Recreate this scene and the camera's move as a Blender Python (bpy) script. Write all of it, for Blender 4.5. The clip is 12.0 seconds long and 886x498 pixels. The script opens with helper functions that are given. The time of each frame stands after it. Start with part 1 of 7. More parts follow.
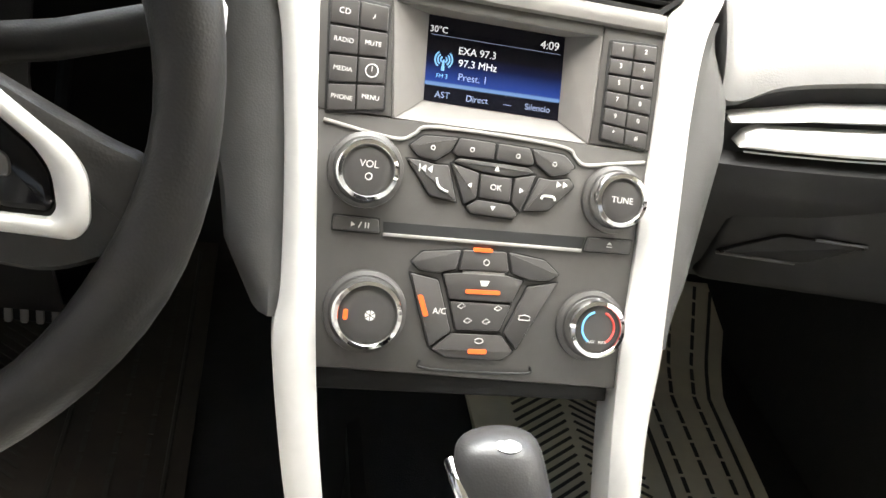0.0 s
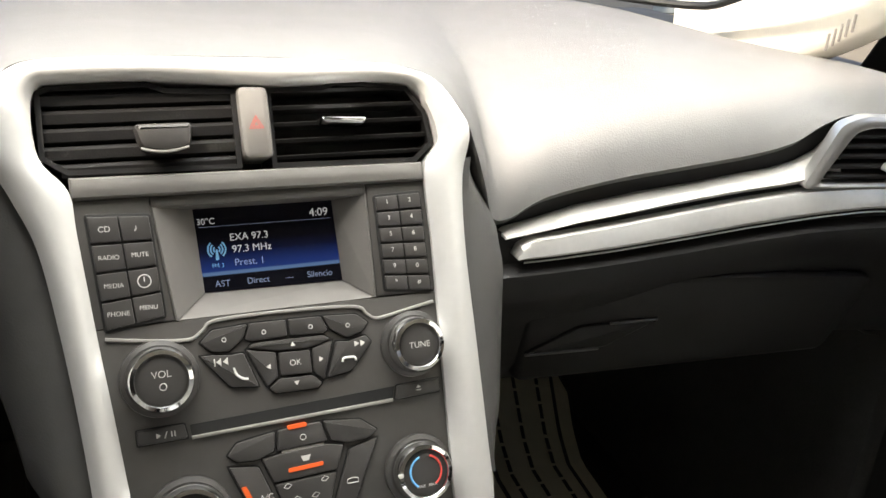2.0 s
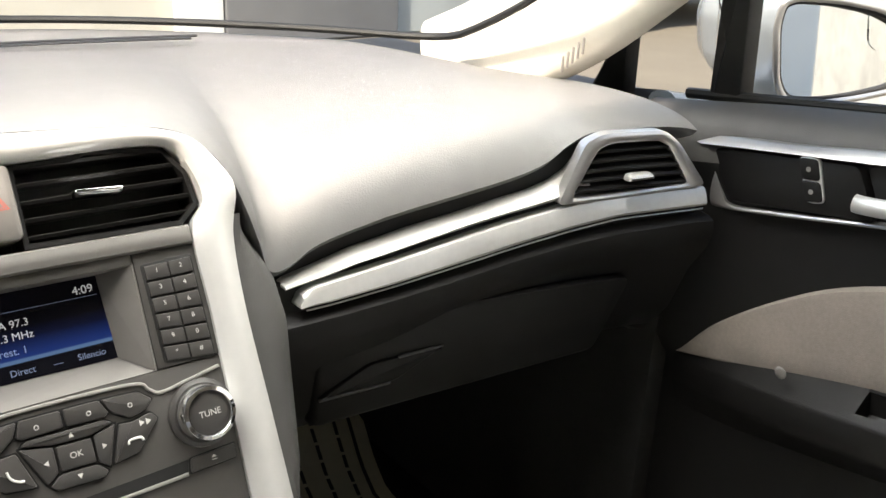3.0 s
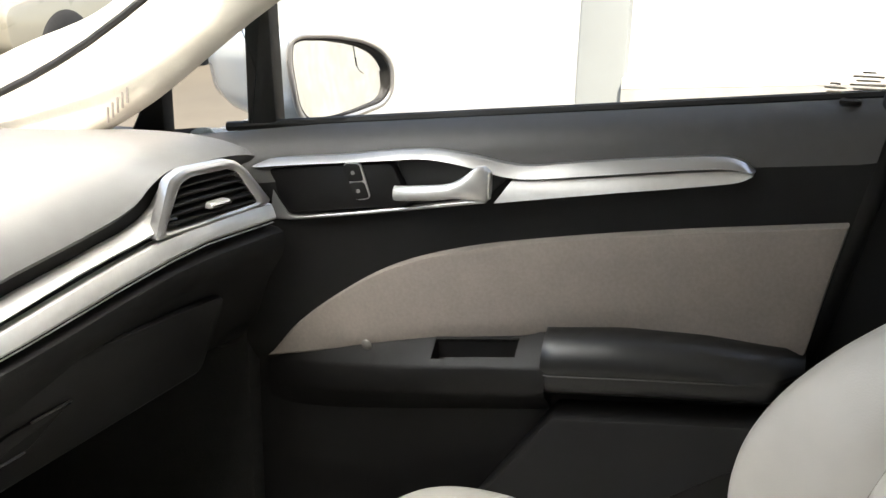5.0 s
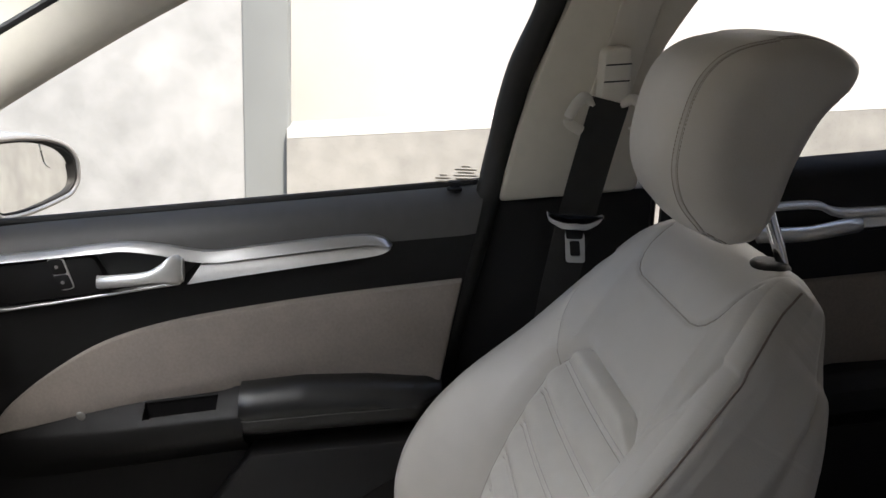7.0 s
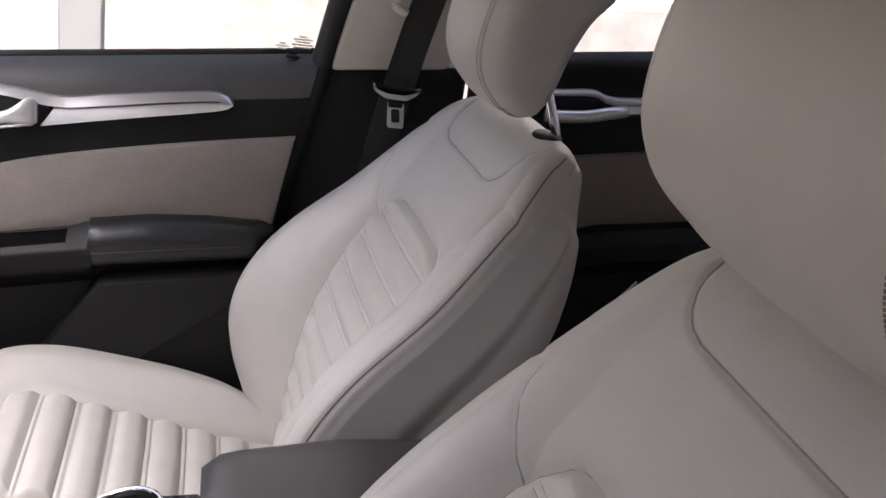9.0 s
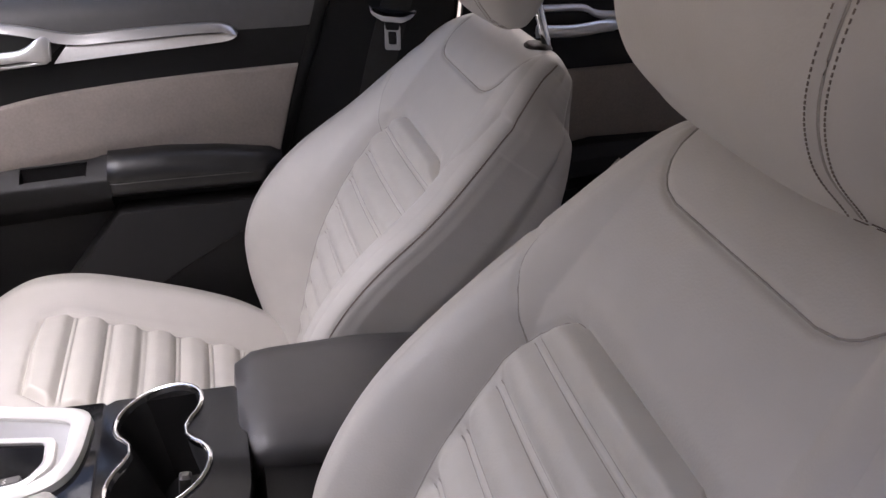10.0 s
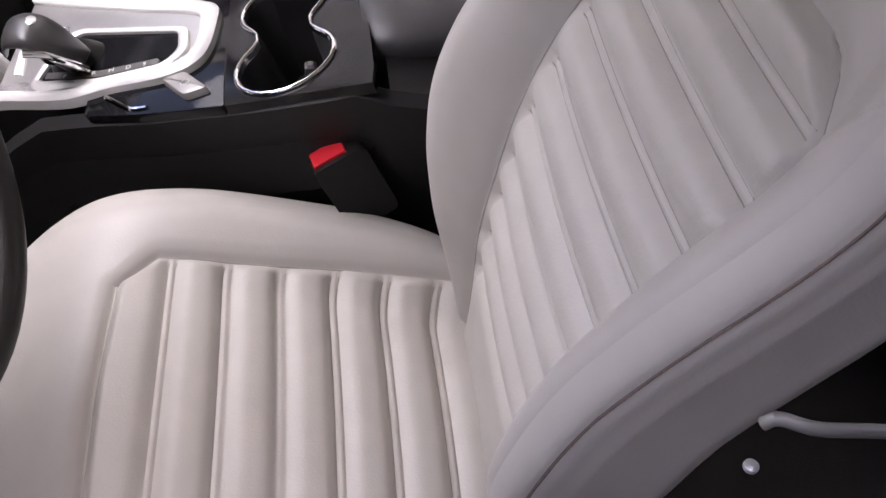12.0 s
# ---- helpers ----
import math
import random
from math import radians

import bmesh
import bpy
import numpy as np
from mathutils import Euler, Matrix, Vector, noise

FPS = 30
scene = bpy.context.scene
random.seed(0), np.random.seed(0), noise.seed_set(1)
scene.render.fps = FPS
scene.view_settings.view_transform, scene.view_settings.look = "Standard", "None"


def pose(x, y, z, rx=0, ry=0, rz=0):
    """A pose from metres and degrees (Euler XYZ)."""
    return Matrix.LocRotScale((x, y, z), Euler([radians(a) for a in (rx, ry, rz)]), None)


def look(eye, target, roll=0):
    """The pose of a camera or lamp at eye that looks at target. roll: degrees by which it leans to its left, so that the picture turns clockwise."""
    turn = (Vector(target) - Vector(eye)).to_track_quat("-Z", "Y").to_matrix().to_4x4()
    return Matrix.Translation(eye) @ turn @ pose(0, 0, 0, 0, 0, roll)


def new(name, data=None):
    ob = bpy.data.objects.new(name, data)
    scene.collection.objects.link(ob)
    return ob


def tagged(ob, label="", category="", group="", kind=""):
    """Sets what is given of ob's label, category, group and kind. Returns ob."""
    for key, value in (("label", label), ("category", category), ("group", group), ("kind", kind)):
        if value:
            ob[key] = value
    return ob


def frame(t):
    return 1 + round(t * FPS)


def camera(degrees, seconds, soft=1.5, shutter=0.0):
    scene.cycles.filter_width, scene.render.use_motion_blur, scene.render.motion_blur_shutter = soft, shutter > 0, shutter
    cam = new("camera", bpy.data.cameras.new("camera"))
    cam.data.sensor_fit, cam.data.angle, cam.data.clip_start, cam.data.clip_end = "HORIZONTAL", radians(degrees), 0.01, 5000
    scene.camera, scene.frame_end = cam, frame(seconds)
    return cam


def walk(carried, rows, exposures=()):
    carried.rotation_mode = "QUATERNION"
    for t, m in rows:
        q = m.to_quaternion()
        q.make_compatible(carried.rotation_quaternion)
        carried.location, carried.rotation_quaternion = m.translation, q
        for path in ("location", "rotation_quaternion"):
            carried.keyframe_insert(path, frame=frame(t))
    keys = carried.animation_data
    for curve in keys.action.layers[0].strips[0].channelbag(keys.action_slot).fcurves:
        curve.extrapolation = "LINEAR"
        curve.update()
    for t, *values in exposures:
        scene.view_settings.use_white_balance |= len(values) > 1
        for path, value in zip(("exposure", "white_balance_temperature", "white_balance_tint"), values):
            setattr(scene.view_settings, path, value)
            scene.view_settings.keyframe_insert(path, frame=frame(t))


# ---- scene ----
cam = camera(51.3, 12.0)
PATH = [
    (0, (-0.167, -0.278, 1.013), (0.26, 1.407, 0.023), 13.1),
    (0.5, (-0.154, -0.27, 1.038), (0.317, 1.493, 0.218), 9.2),
    (1, (-0.146, -0.267, 1.052), (0.304, 1.533, 0.306), 5.8),
    (1.5, (-0.138, -0.266, 1.064), (0.428, 1.474, 0.254), 4.6),
    (2, (-0.135, -0.27, 1.079), (0.604, 1.405, 0.274), 4.3),
    (2.5, (-0.131, -0.28, 1.08), (0.791, 1.327, 0.327), 3.2),
    (3, (-0.135, -0.263, 1.097), (1.028, 1.188, 0.362), 2.9),
    (3.2, (-0.13, -0.277, 1.106), (1.096, 1.129, 0.384), 2.6),
    (4.8, (-0.278, -0.215, 1.081), (1.522, 0.434, 0.498), 1.4),
    (5, (-0.287, -0.229, 1.099), (1.532, 0.345, 0.498), 1.4),
    (5.5, (-0.331, -0.243, 1.122), (1.55, 0.119, 0.548), 2.0),
    (6, (-0.386, -0.254, 1.15), (1.528, -0.058, 0.603), 2.1),
    (6.5, (-0.441, -0.262, 1.191), (1.486, -0.214, 0.657), 1.9),
    (7, (-0.497, -0.258, 1.215), (1.43, -0.358, 0.691), 2.3),
    (7.5, (-0.56, -0.256, 1.231), (1.341, -0.569, 0.693), 8.8),
    (7.7, (-0.573, -0.276, 1.232), (1.319, -0.607, 0.672), 9.2),
    (9.3, (-0.72, -0.203, 1.251), (1.053, -0.739, 0.496), 8.8),
    (9.5, (-0.739, -0.201, 1.249), (1.034, -0.733, 0.491), 8.0),
    (10, (-0.767, -0.194, 1.244), (0.965, -0.704, 0.384), 6.7),
    (10.5, (-0.797, -0.175, 1.231), (0.876, -0.669, 0.252), 7.2),
    (11, (-0.807, -0.18, 1.217), (0.757, -0.623, 0.053), 6.4),
    (11.5, (-0.812, -0.183, 1.197), (0.651, -0.528, -0.123), 6.1),
    (12, (-0.815, -0.182, 1.191), (0.547, -0.446, -0.25), 5.9),
]
walk(cam, [(t, look(eye, target, roll)) for t, eye, target, roll in PATH],
     exposures=[(0, 3.15, 7500, 11), (0.5, 2.65, 7550, 11), (1.0, 2.27, 7600, 11), (1.5, 2.0, 7600, 11), (2.5, 1.75, 7600, 11), (3, 1.85, 7600, 11), (5, 1.98, 7600, 11), (6, 1.66, 7500, 13), (7, 1.3, 7250, 15), (7.5, 1.5, 7200, 17), (9.5, 1.9, 7200, 27), (11, 1.74, 7150, 28), (12, 1.9, 7150, 29)])

# ---- light ----
world = bpy.data.worlds.new("sky")
scene.world = world
world.use_nodes = True
wn = world.node_tree
bg = wn.nodes["Background"]
sky = wn.nodes.new("ShaderNodeTexSky")
sky.sky_type = 'NISHITA'
sky.sun_disc = False
sky.sun_elevation = radians(57)
sky.sun_rotation = radians(-116)
sky.air_density, sky.dust_density = 1.0, 1.5
wn.links.new(sky.outputs[0], bg.inputs[0])
bg.inputs[1].default_value = 0.15
sun = new("sun", bpy.data.lights.new("sun", 'SUN'))
sun.data.energy, sun.data.angle, sun.data.color = 2.8, radians(3), (1.0, 0.97, 0.94)
sun.matrix_world = look((0, 0, 0), (0.50, 0.25, -0.83))

# fill lamp added at the upper windscreen, on top of the sky's own light
fill_lamp = new("windscreen_fill", bpy.data.lights.new("windscreen_fill", 'AREA'))
fill_lamp.data.shape = 'RECTANGLE'
fill_lamp.data.size, fill_lamp.data.size_y = 0.95, 0.32
fill_lamp.data.spread = radians(118)
fill_lamp.data.energy, fill_lamp.data.color = 1.45, (0.88, 0.95, 1.0)
fill_lamp.matrix_world = look((0.06, 0.30, 1.25), (0.06, 0.13, 0.60))


# ---- helpers of this scene ----
def material(name, color, rough=0.5, metal=0.0, var=0.10, scale=60.0, bump=0.0, bump_scale=900.0, coat=0.0, spec=0.5,
             sheen=0.0):
    m = bpy.data.materials.new(name)
    m.use_nodes = True
    nt = m.node_tree
    p = nt.nodes["Principled BSDF"]
    co = nt.nodes.new("ShaderNodeTexCoord")
    n1 = nt.nodes.new("ShaderNodeTexNoise")
    n1.inputs["Scale"].default_value, n1.inputs["Detail"].default_value = scale, 4.0
    n2 = nt.nodes.new("ShaderNodeTexNoise")
    n2.inputs["Scale"].default_value, n2.inputs["Detail"].default_value = scale / 9.0, 2.0
    add = nt.nodes.new("ShaderNodeMath")
    add.operation = 'ADD'
    ramp = nt.nodes.new("ShaderNodeMapRange")
    ramp.inputs["From Min"].default_value, ramp.inputs["From Max"].default_value = 0.6, 1.4
    ramp.inputs["To Min"].default_value, ramp.inputs["To Max"].default_value = 1.0 - var, 1.0 + var
    mul = nt.nodes.new("ShaderNodeVectorMath")
    mul.operation = 'SCALE'
    mul.inputs[0].default_value = color
    nt.links.new(co.outputs["Object"], n1.inputs["Vector"])
    nt.links.new(co.outputs["Object"], n2.inputs["Vector"])
    nt.links.new(n1.outputs["Fac"], add.inputs[0])
    nt.links.new(n2.outputs["Fac"], add.inputs[1])
    nt.links.new(add.outputs[0], ramp.inputs["Value"])
    nt.links.new(ramp.outputs[0], mul.inputs["Scale"])
    nt.links.new(mul.outputs[0], p.inputs["Base Color"])
    rr = nt.nodes.new("ShaderNodeMapRange")
    rr.inputs["From Min"].default_value, rr.inputs["From Max"].default_value = 0.3, 0.7
    rr.inputs["To Min"].default_value, rr.inputs["To Max"].default_value = max(0.02, rough * 0.88), min(1.0, rough * 1.12)
    nt.links.new(n2.outputs["Fac"], rr.inputs["Value"])
    nt.links.new(rr.outputs[0], p.inputs["Roughness"])
    p.inputs["Metallic"].default_value = metal
    p.inputs["Specular IOR Level"].default_value = spec
    p.inputs["Coat Weight"].default_value = coat
    p.inputs["Coat Roughness"].default_value = 0.08
    p.inputs["Sheen Weight"].default_value = sheen
    if bump:
        n3 = nt.nodes.new("ShaderNodeTexVoronoi")
        n3.inputs["Scale"].default_value = bump_scale
        b = nt.nodes.new("ShaderNodeBump")
        b.inputs["Strength"].default_value, b.inputs["Distance"].default_value = bump, 0.0004
        nt.links.new(co.outputs["Object"], n3.inputs["Vector"])
        nt.links.new(n3.outputs["Distance"], b.inputs["Height"])
        nt.links.new(b.outputs[0], p.inputs["Normal"])
    return m


def glowing(name, color, strength):
    m = bpy.data.materials.new(name)
    m.use_nodes = True
    p = m.node_tree.nodes["Principled BSDF"]
    p.inputs["Base Color"].default_value = (*[c * 0.3 for c in color], 1)
    p.inputs["Emission Color"].default_value = (*color, 1)
    p.inputs["Emission Strength"].default_value = strength
    return m


def glass_material(name, tint=(1, 1, 1), rough=0.0):
    m = bpy.data.materials.new(name)
    m.use_nodes = True
    p = m.node_tree.nodes["Principled BSDF"]
    p.inputs["Base Color"].default_value = (*tint, 1)
    p.inputs["Transmission Weight"].default_value = 1.0
    p.inputs["Roughness"].default_value = rough
    p.inputs["IOR"].default_value = 1.05
    return m


M_PAD = material("soft_black_dash", (0.070, 0.068, 0.066), 0.52, var=0.10, bump=0.25, bump_scale=700)
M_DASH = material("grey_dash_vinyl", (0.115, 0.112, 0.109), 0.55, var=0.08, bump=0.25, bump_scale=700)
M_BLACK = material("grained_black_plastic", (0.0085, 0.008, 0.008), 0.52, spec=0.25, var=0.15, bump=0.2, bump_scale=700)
M_FASCIA = material("charcoal_fascia", (0.065, 0.061, 0.057), 0.42, var=0.08, scale=90)
M_BUTTON = material("charcoal_button", (0.050, 0.047, 0.045), 0.38, var=0.06)
M_GLOSS = material("gloss_black", (0.006, 0.006, 0.007), 0.09, var=0.1, spec=0.22)
M_SILVER = material("satin_silver_paint", (0.60, 0.59, 0.57), 0.36, metal=0.25, var=0.04, scale=140)
M_ALU = material("brushed_aluminium", (0.70, 0.69, 0.67), 0.34, metal=0.6, var=0.06, scale=160)
M_CHROME = material("chrome", (0.86, 0.86, 0.86), 0.07, metal=1.0, var=0.03)
M_SEAT = material("pale_grey_leather", (0.44, 0.415, 0.378), 0.46, var=0.05, scale=30, bump=0.22, bump_scale=520, sheen=0.05)
M_SEATIN = material("perforated_grey_leather", (0.46, 0.435, 0.39), 0.50, var=0.06, scale=40, bump=0.3, bump_scale=420, sheen=0.05)
M_THREAD = material("grey_thread", (0.29, 0.266, 0.24), 0.8, var=0.2, scale=300)
M_STITCH = material("brown_thread", (0.17, 0.135, 0.115), 0.8, var=0.2, scale=300)
M_INSERT = material("taupe_cloth", (0.20, 0.172, 0.15), 0.9, var=0.14, scale=250, bump=0.5, bump_scale=900, sheen=0.1)
M_BEIGE = material("beige_pillar_trim", (0.60, 0.565, 0.49), 0.6, var=0.05, bump=0.15, bump_scale=600)
M_HEAD = material("beige_headliner", (0.58, 0.55, 0.48), 0.95, var=0.07, scale=300, bump=0.4, bump_scale=900)
M_CARPET = material("black_carpet", (0.012, 0.0115, 0.011), 0.98, var=0.35, scale=420, bump=0.6, bump_scale=600)
M_MAT = material("beige_rubber_mat", (0.62, 0.57, 0.42), 0.6, var=0.10, scale=35, bump=0.2)
M_MATDARK = material("mat_groove", (0.05, 0.045, 0.035), 0.8, var=0.2)
M_KNOB = material("grey_knob_leather", (0.035, 0.034, 0.034), 0.34, var=0.1, bump=0.15, bump_scale=700)
M_ARM = material("black_armrest_leather", (0.042, 0.040, 0.040), 0.45, var=0.10, bump=0.25, bump_scale=700)
M_VINYL = material("black_vinyl", (0.012, 0.0118, 0.012), 0.33, spec=0.5, var=0.12, bump=0.15, bump_scale=800)
M_WHEEL = material("black_wheel_leather", (0.0125, 0.011, 0.010), 0.5, spec=0.4, var=0.12, bump=0.3, bump_scale=620)
M_BELT = material("black_webbing", (0.022, 0.021, 0.02), 0.85, var=0.15, scale=400, bump=0.5, bump_scale=1200)
M_LOOP = material("ivory_plastic", (0.60, 0.57, 0.51), 0.5, var=0.04)
M_TONGUE = material("silver_tongue", (0.52, 0.52, 0.52), 0.35, metal=0.5, var=0.06)
M_RED = material("red_plastic", (0.62, 0.02, 0.03), 0.4, var=0.05)
M_WALL = material("pale_concrete", (0.43, 0.445, 0.44), 0.95, var=0.30, scale=7.0)
M_WALLLOW = material("stained_plaster", (0.36, 0.357, 0.33), 0.95, var=0.30, scale=9.0)
M_PILASTER = material("grey_concrete", (0.27, 0.29, 0.285), 0.95, var=0.12, scale=4.0)
M_WALL2 = material("pale_plaster", (0.68, 0.67, 0.63), 0.95, var=0.08, scale=3.0)
M_GROUND = material("tan_concrete", (0.125, 0.108, 0.082), 0.95, var=0.15, scale=2.0)
M_CARPAINT = material("silver_car_paint", (0.55, 0.60, 0.64), 0.25, metal=0.4, var=0.02, coat=0.5)
M_WHITEPAINT = material("white_car_paint", (0.25, 0.235, 0.19), 0.3, var=0.03, coat=0.5)
M_TYRE = material("tyre_rubber", (0.02, 0.02, 0.02), 0.85, var=0.2)
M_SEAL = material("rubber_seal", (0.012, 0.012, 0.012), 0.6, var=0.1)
M_PRINT = material("pale_print", (0.62, 0.61, 0.58), 0.5, var=0.03)
M_BLUEP = material("blue_print", (0.12, 0.42, 0.75), 0.5, var=0.03)
M_REDP = material("red_print", (0.65, 0.06, 0.05), 0.5, var=0.03)
M_HAZ = material("faded_red_print", (0.34, 0.07, 0.05), 0.5, var=0.03)
M_GREYLINE = material("grey_line_trim", (0.30, 0.29, 0.27), 0.35, metal=0.3, var=0.05)
M_WALLGREY = material("grey_plaster", (0.40, 0.39, 0.375), 0.95, var=0.12, scale=3.0)
M_WALLYARD = material("cream_yard_plaster", (0.58, 0.54, 0.45), 0.95, var=0.12, scale=3.0)
M_DARKWALL = material("dark_grey_render", (0.12, 0.12, 0.12), 0.9, var=0.15, scale=3.0)
# brown mat with the footwell's shade put into its colour
M_MATSHADED = material("shaded_brown_mat", (0.045, 0.036, 0.026), 0.8, var=0.2, scale=40)
M_BEZEL = material("grey_bezel", (0.15, 0.142, 0.133), 0.38, var=0.08, scale=90)
M_WALLFAR = material("cream_plaster", (0.26, 0.245, 0.20), 0.95, var=0.08, scale=3.0)
M_SATGREY = material("satin_grey_trim", (0.50, 0.495, 0.49), 0.30, metal=0.75, var=0.05)
M_ETCH = material("tan_etched_print", (0.42, 0.38, 0.30), 0.7, var=0.1)
M_GLASS = glass_material("clear_glass", (0.97, 0.99, 0.98))
M_MIRROR = material("mirror_glass", (0.92, 0.93, 0.93), 0.02, metal=1.0, var=0.01)
M_LED = glowing("amber_led", (1.0, 0.15, 0.03), 0.17)
M_BLUEGLOW = glowing("blue_needle_glow", (0.25, 0.75, 1.0), 0.2)
M_WHITEGLOW = glowing("display_white", (0.85, 0.90, 1.0), 0.10)
M_CYANGLOW = glowing("display_cyan", (0.20, 0.55, 0.95), 0.08)
M_DIMGLOW = glowing("display_dim", (0.40, 0.52, 0.85), 0.045)


def display_material():
    m = bpy.data.materials.new("lit_display")
    m.use_nodes = True
    nt = m.node_tree
    p = nt.nodes["Principled BSDF"]
    p.inputs["Base Color"].default_value = (0.004, 0.004, 0.006, 1)
    p.inputs["Roughness"].default_value = 0.12
    co = nt.nodes.new("ShaderNodeTexCoord")
    sp = nt.nodes.new("ShaderNodeSeparateXYZ")
    cr = nt.nodes.new("ShaderNodeValToRGB")
    el = cr.color_ramp.elements
    el[0].position, el[0].color = 0.0, (0.004, 0.004, 0.008, 1)
    el[1].position, el[1].color = 1.0, (0.002, 0.002, 0.003, 1)
    for pos, c in ((0.205, (0.004, 0.004, 0.008, 1)), (0.215, (0.25, 0.50, 1.0, 1)), (0.245, (0.22, 0.45, 1.0, 1)),
                   (0.26, (0.03, 0.10, 0.55, 1)), (0.48, (0.004, 0.01, 0.06, 1)), (0.60, (0.002, 0.002, 0.004, 1))):
        e = el.new(pos)
        e.color = c
    nt.links.new(co.outputs["Generated"], sp.inputs[0])
    nt.links.new(sp.outputs["Z"], cr.inputs["Fac"])
    nt.links.new(cr.outputs[0], p.inputs["Emission Color"])
    p.inputs["Emission Strength"].default_value = 0.085
    p.inputs["Specular IOR Level"].default_value = 0.12
    return m


M_DISPLAY = display_material()


def thing(name, label, category, group="", kind="", at=(0, 0, 0)):
    ob = new(name)
    ob.empty_display_size = 0.05
    ob.location = at
    return tagged(ob, label, category, group, kind)


def finish(bm, name, mat, angle=38):
    bmesh.ops.remove_doubles(bm, verts=bm.verts, dist=1e-6)
    bmesh.ops.recalc_face_normals(bm, faces=bm.faces)
    me = bpy.data.meshes.new(name)
    bm.to_mesh(me)
    bm.free()
    me.materials.append(mat)
    me.polygons.foreach_set("use_smooth", [True] * len(me.polygons))
    me.set_sharp_from_angle(angle=radians(angle))
    return me


def part(name, bm, mat, parent, label="", angle=38):
    ob = new(name, finish(bm, name, mat, angle))
    ob.parent = parent
    if parent is not None:
        off = parent.location
        up = parent.parent
        while up is not None:
            off = off + up.location
            up = up.parent
        if off.length > 0:
            ob.data.transform(Matrix.Translation(-off))
    if label:
        ob["label"] = label
    return ob


def solo(name, bm, mat, label, category, group="", kind="", angle=38):
    return tagged(new(name, finish(bm, name, mat, angle)), label, category, group, kind)


def catmull(pts, n):
    """A smooth line through points, n steps a span."""
    P = [Vector(p) for p in pts]
    P = [2 * P[0] - P[1]] + P + [2 * P[-1] - P[-2]]
    out = []
    for i in range(1, len(P) - 2):
        a, b, c, d = P[i - 1:i + 3]
        for k in range(n):
            t = k / n
            out.append(0.5 * ((2 * b) + (c - a) * t + (2 * a - 5 * b + 4 * c - d) * t * t + (3 * b - a - 3 * c + d) * t ** 3))
    out.append(P[-2])
    return out


def sheet(rows, bm=None, closed=False, loop=False):
    """Faces between rows of points of one length; closed joins each row's ends, loop the last row to the first."""
    bm = bm or bmesh.new()
    vs = [[bm.verts.new(p) for p in r] for r in rows]
    m = len(vs[0])
    for i in range(len(vs) - (0 if loop else 1)):
        a, b = vs[i], vs[(i + 1) % len(vs)]
        for j in range(m - (0 if closed else 1)):
            k = (j + 1) % m
            bm.faces.new((a[j], a[k], b[k], b[j]))
    return bm


def cap(bm, row):
    bm.faces.new([bm.verts.new(p) for p in row])
    return bm


def backed(rows, off):
    """A sheet with a second skin behind it, closed all round; rows run along the sheet."""
    o = Vector(off)
    full = [[Vector(p) for p in r] + [Vector(p) + o for p in r[::-1]] for r in rows]
    bm = sheet(full, closed=True)
    cap(bm, full[0])
    cap(bm, full[-1])
    return bm


def thick(bm, t):
    bmesh.ops.recalc_face_normals(bm, faces=bm.faces)
    bmesh.ops.solidify(bm, geom=bm.faces[:], thickness=t)
    return bm


def inset2(poly, d):
    """A 2D polygon moved inwards by d (counter-clockwise)."""
    area = sum(a[0] * b[1] - b[0] * a[1] for a, b in zip(poly, poly[1:] + poly[:1]))
    if area < 0:
        d = -d
    out = []
    n = len(poly)
    for i in range(n):
        p, q, r = Vector(poly[i - 1]), Vector(poly[i]), Vector(poly[(i + 1) % n])
        e1, e2 = (q - p).normalized(), (r - q).normalized()
        n1, n2 = Vector((-e1.y, e1.x)), Vector((-e2.y, e2.x))
        m = n1 + n2
        k = max(0.45, m.length_squared / 2)
        m = m / k if m.length > 1e-6 else n1
        out.append((q.x + m.x * d, q.y + m.y * d))
    return out


def rounded(poly, r, n=4):
    """A 2D polygon with its corners rounded."""
    out = []
    m = len(poly)
    for i in range(m):
        p, q, s = Vector(poly[i - 1]), Vector(poly[i]), Vector(poly[(i + 1) % m])
        a, b = (p - q), (s - q)
        k = min(r, a.length * 0.48, b.length * 0.48)
        a, b = q + a.normalized() * k, q + b.normalized() * k
        for j in range(n + 1):
            t = j / n
            v = a * (1 - t) ** 2 + q * 2 * t * (1 - t) + b * t * t
            out.append((v.x, v.y))
    return out


def prism(poly, to3, n0, n1, bevel=0.0, bm=None):
    """A polygon of (a, b) raised from n0 to n1 by to3(a, b, n), with a rounded top edge."""
    bm = bm or bmesh.new()
    poly = [tuple(p) for p in poly]
    rings = [[to3(a, b, n0) for a, b in poly]]
    s = 1 if n1 > n0 else -1
    if bevel:
        rings.append([to3(a, b, n1 - s * bevel) for a, b in poly])
        mid = inset2(poly, bevel * 0.3)
        rings.append([to3(a, b, n1 - s * bevel * 0.3) for a, b in mid])
        top = inset2(poly, bevel)
    else:
        top = poly
    rings.append([to3(a, b, n1) for a, b in top])
    vs = [[bm.verts.new(p) for p in r] for r in rings]
    for a, b in zip(vs, vs[1:]):
        for j in range(len(a)):
            k = (j + 1) % len(a)
            bm.faces.new((a[j], a[k], b[k], b[j]))
    bm.faces.new(vs[-1])
    bm.faces.new(vs[0][::-1])
    return bm


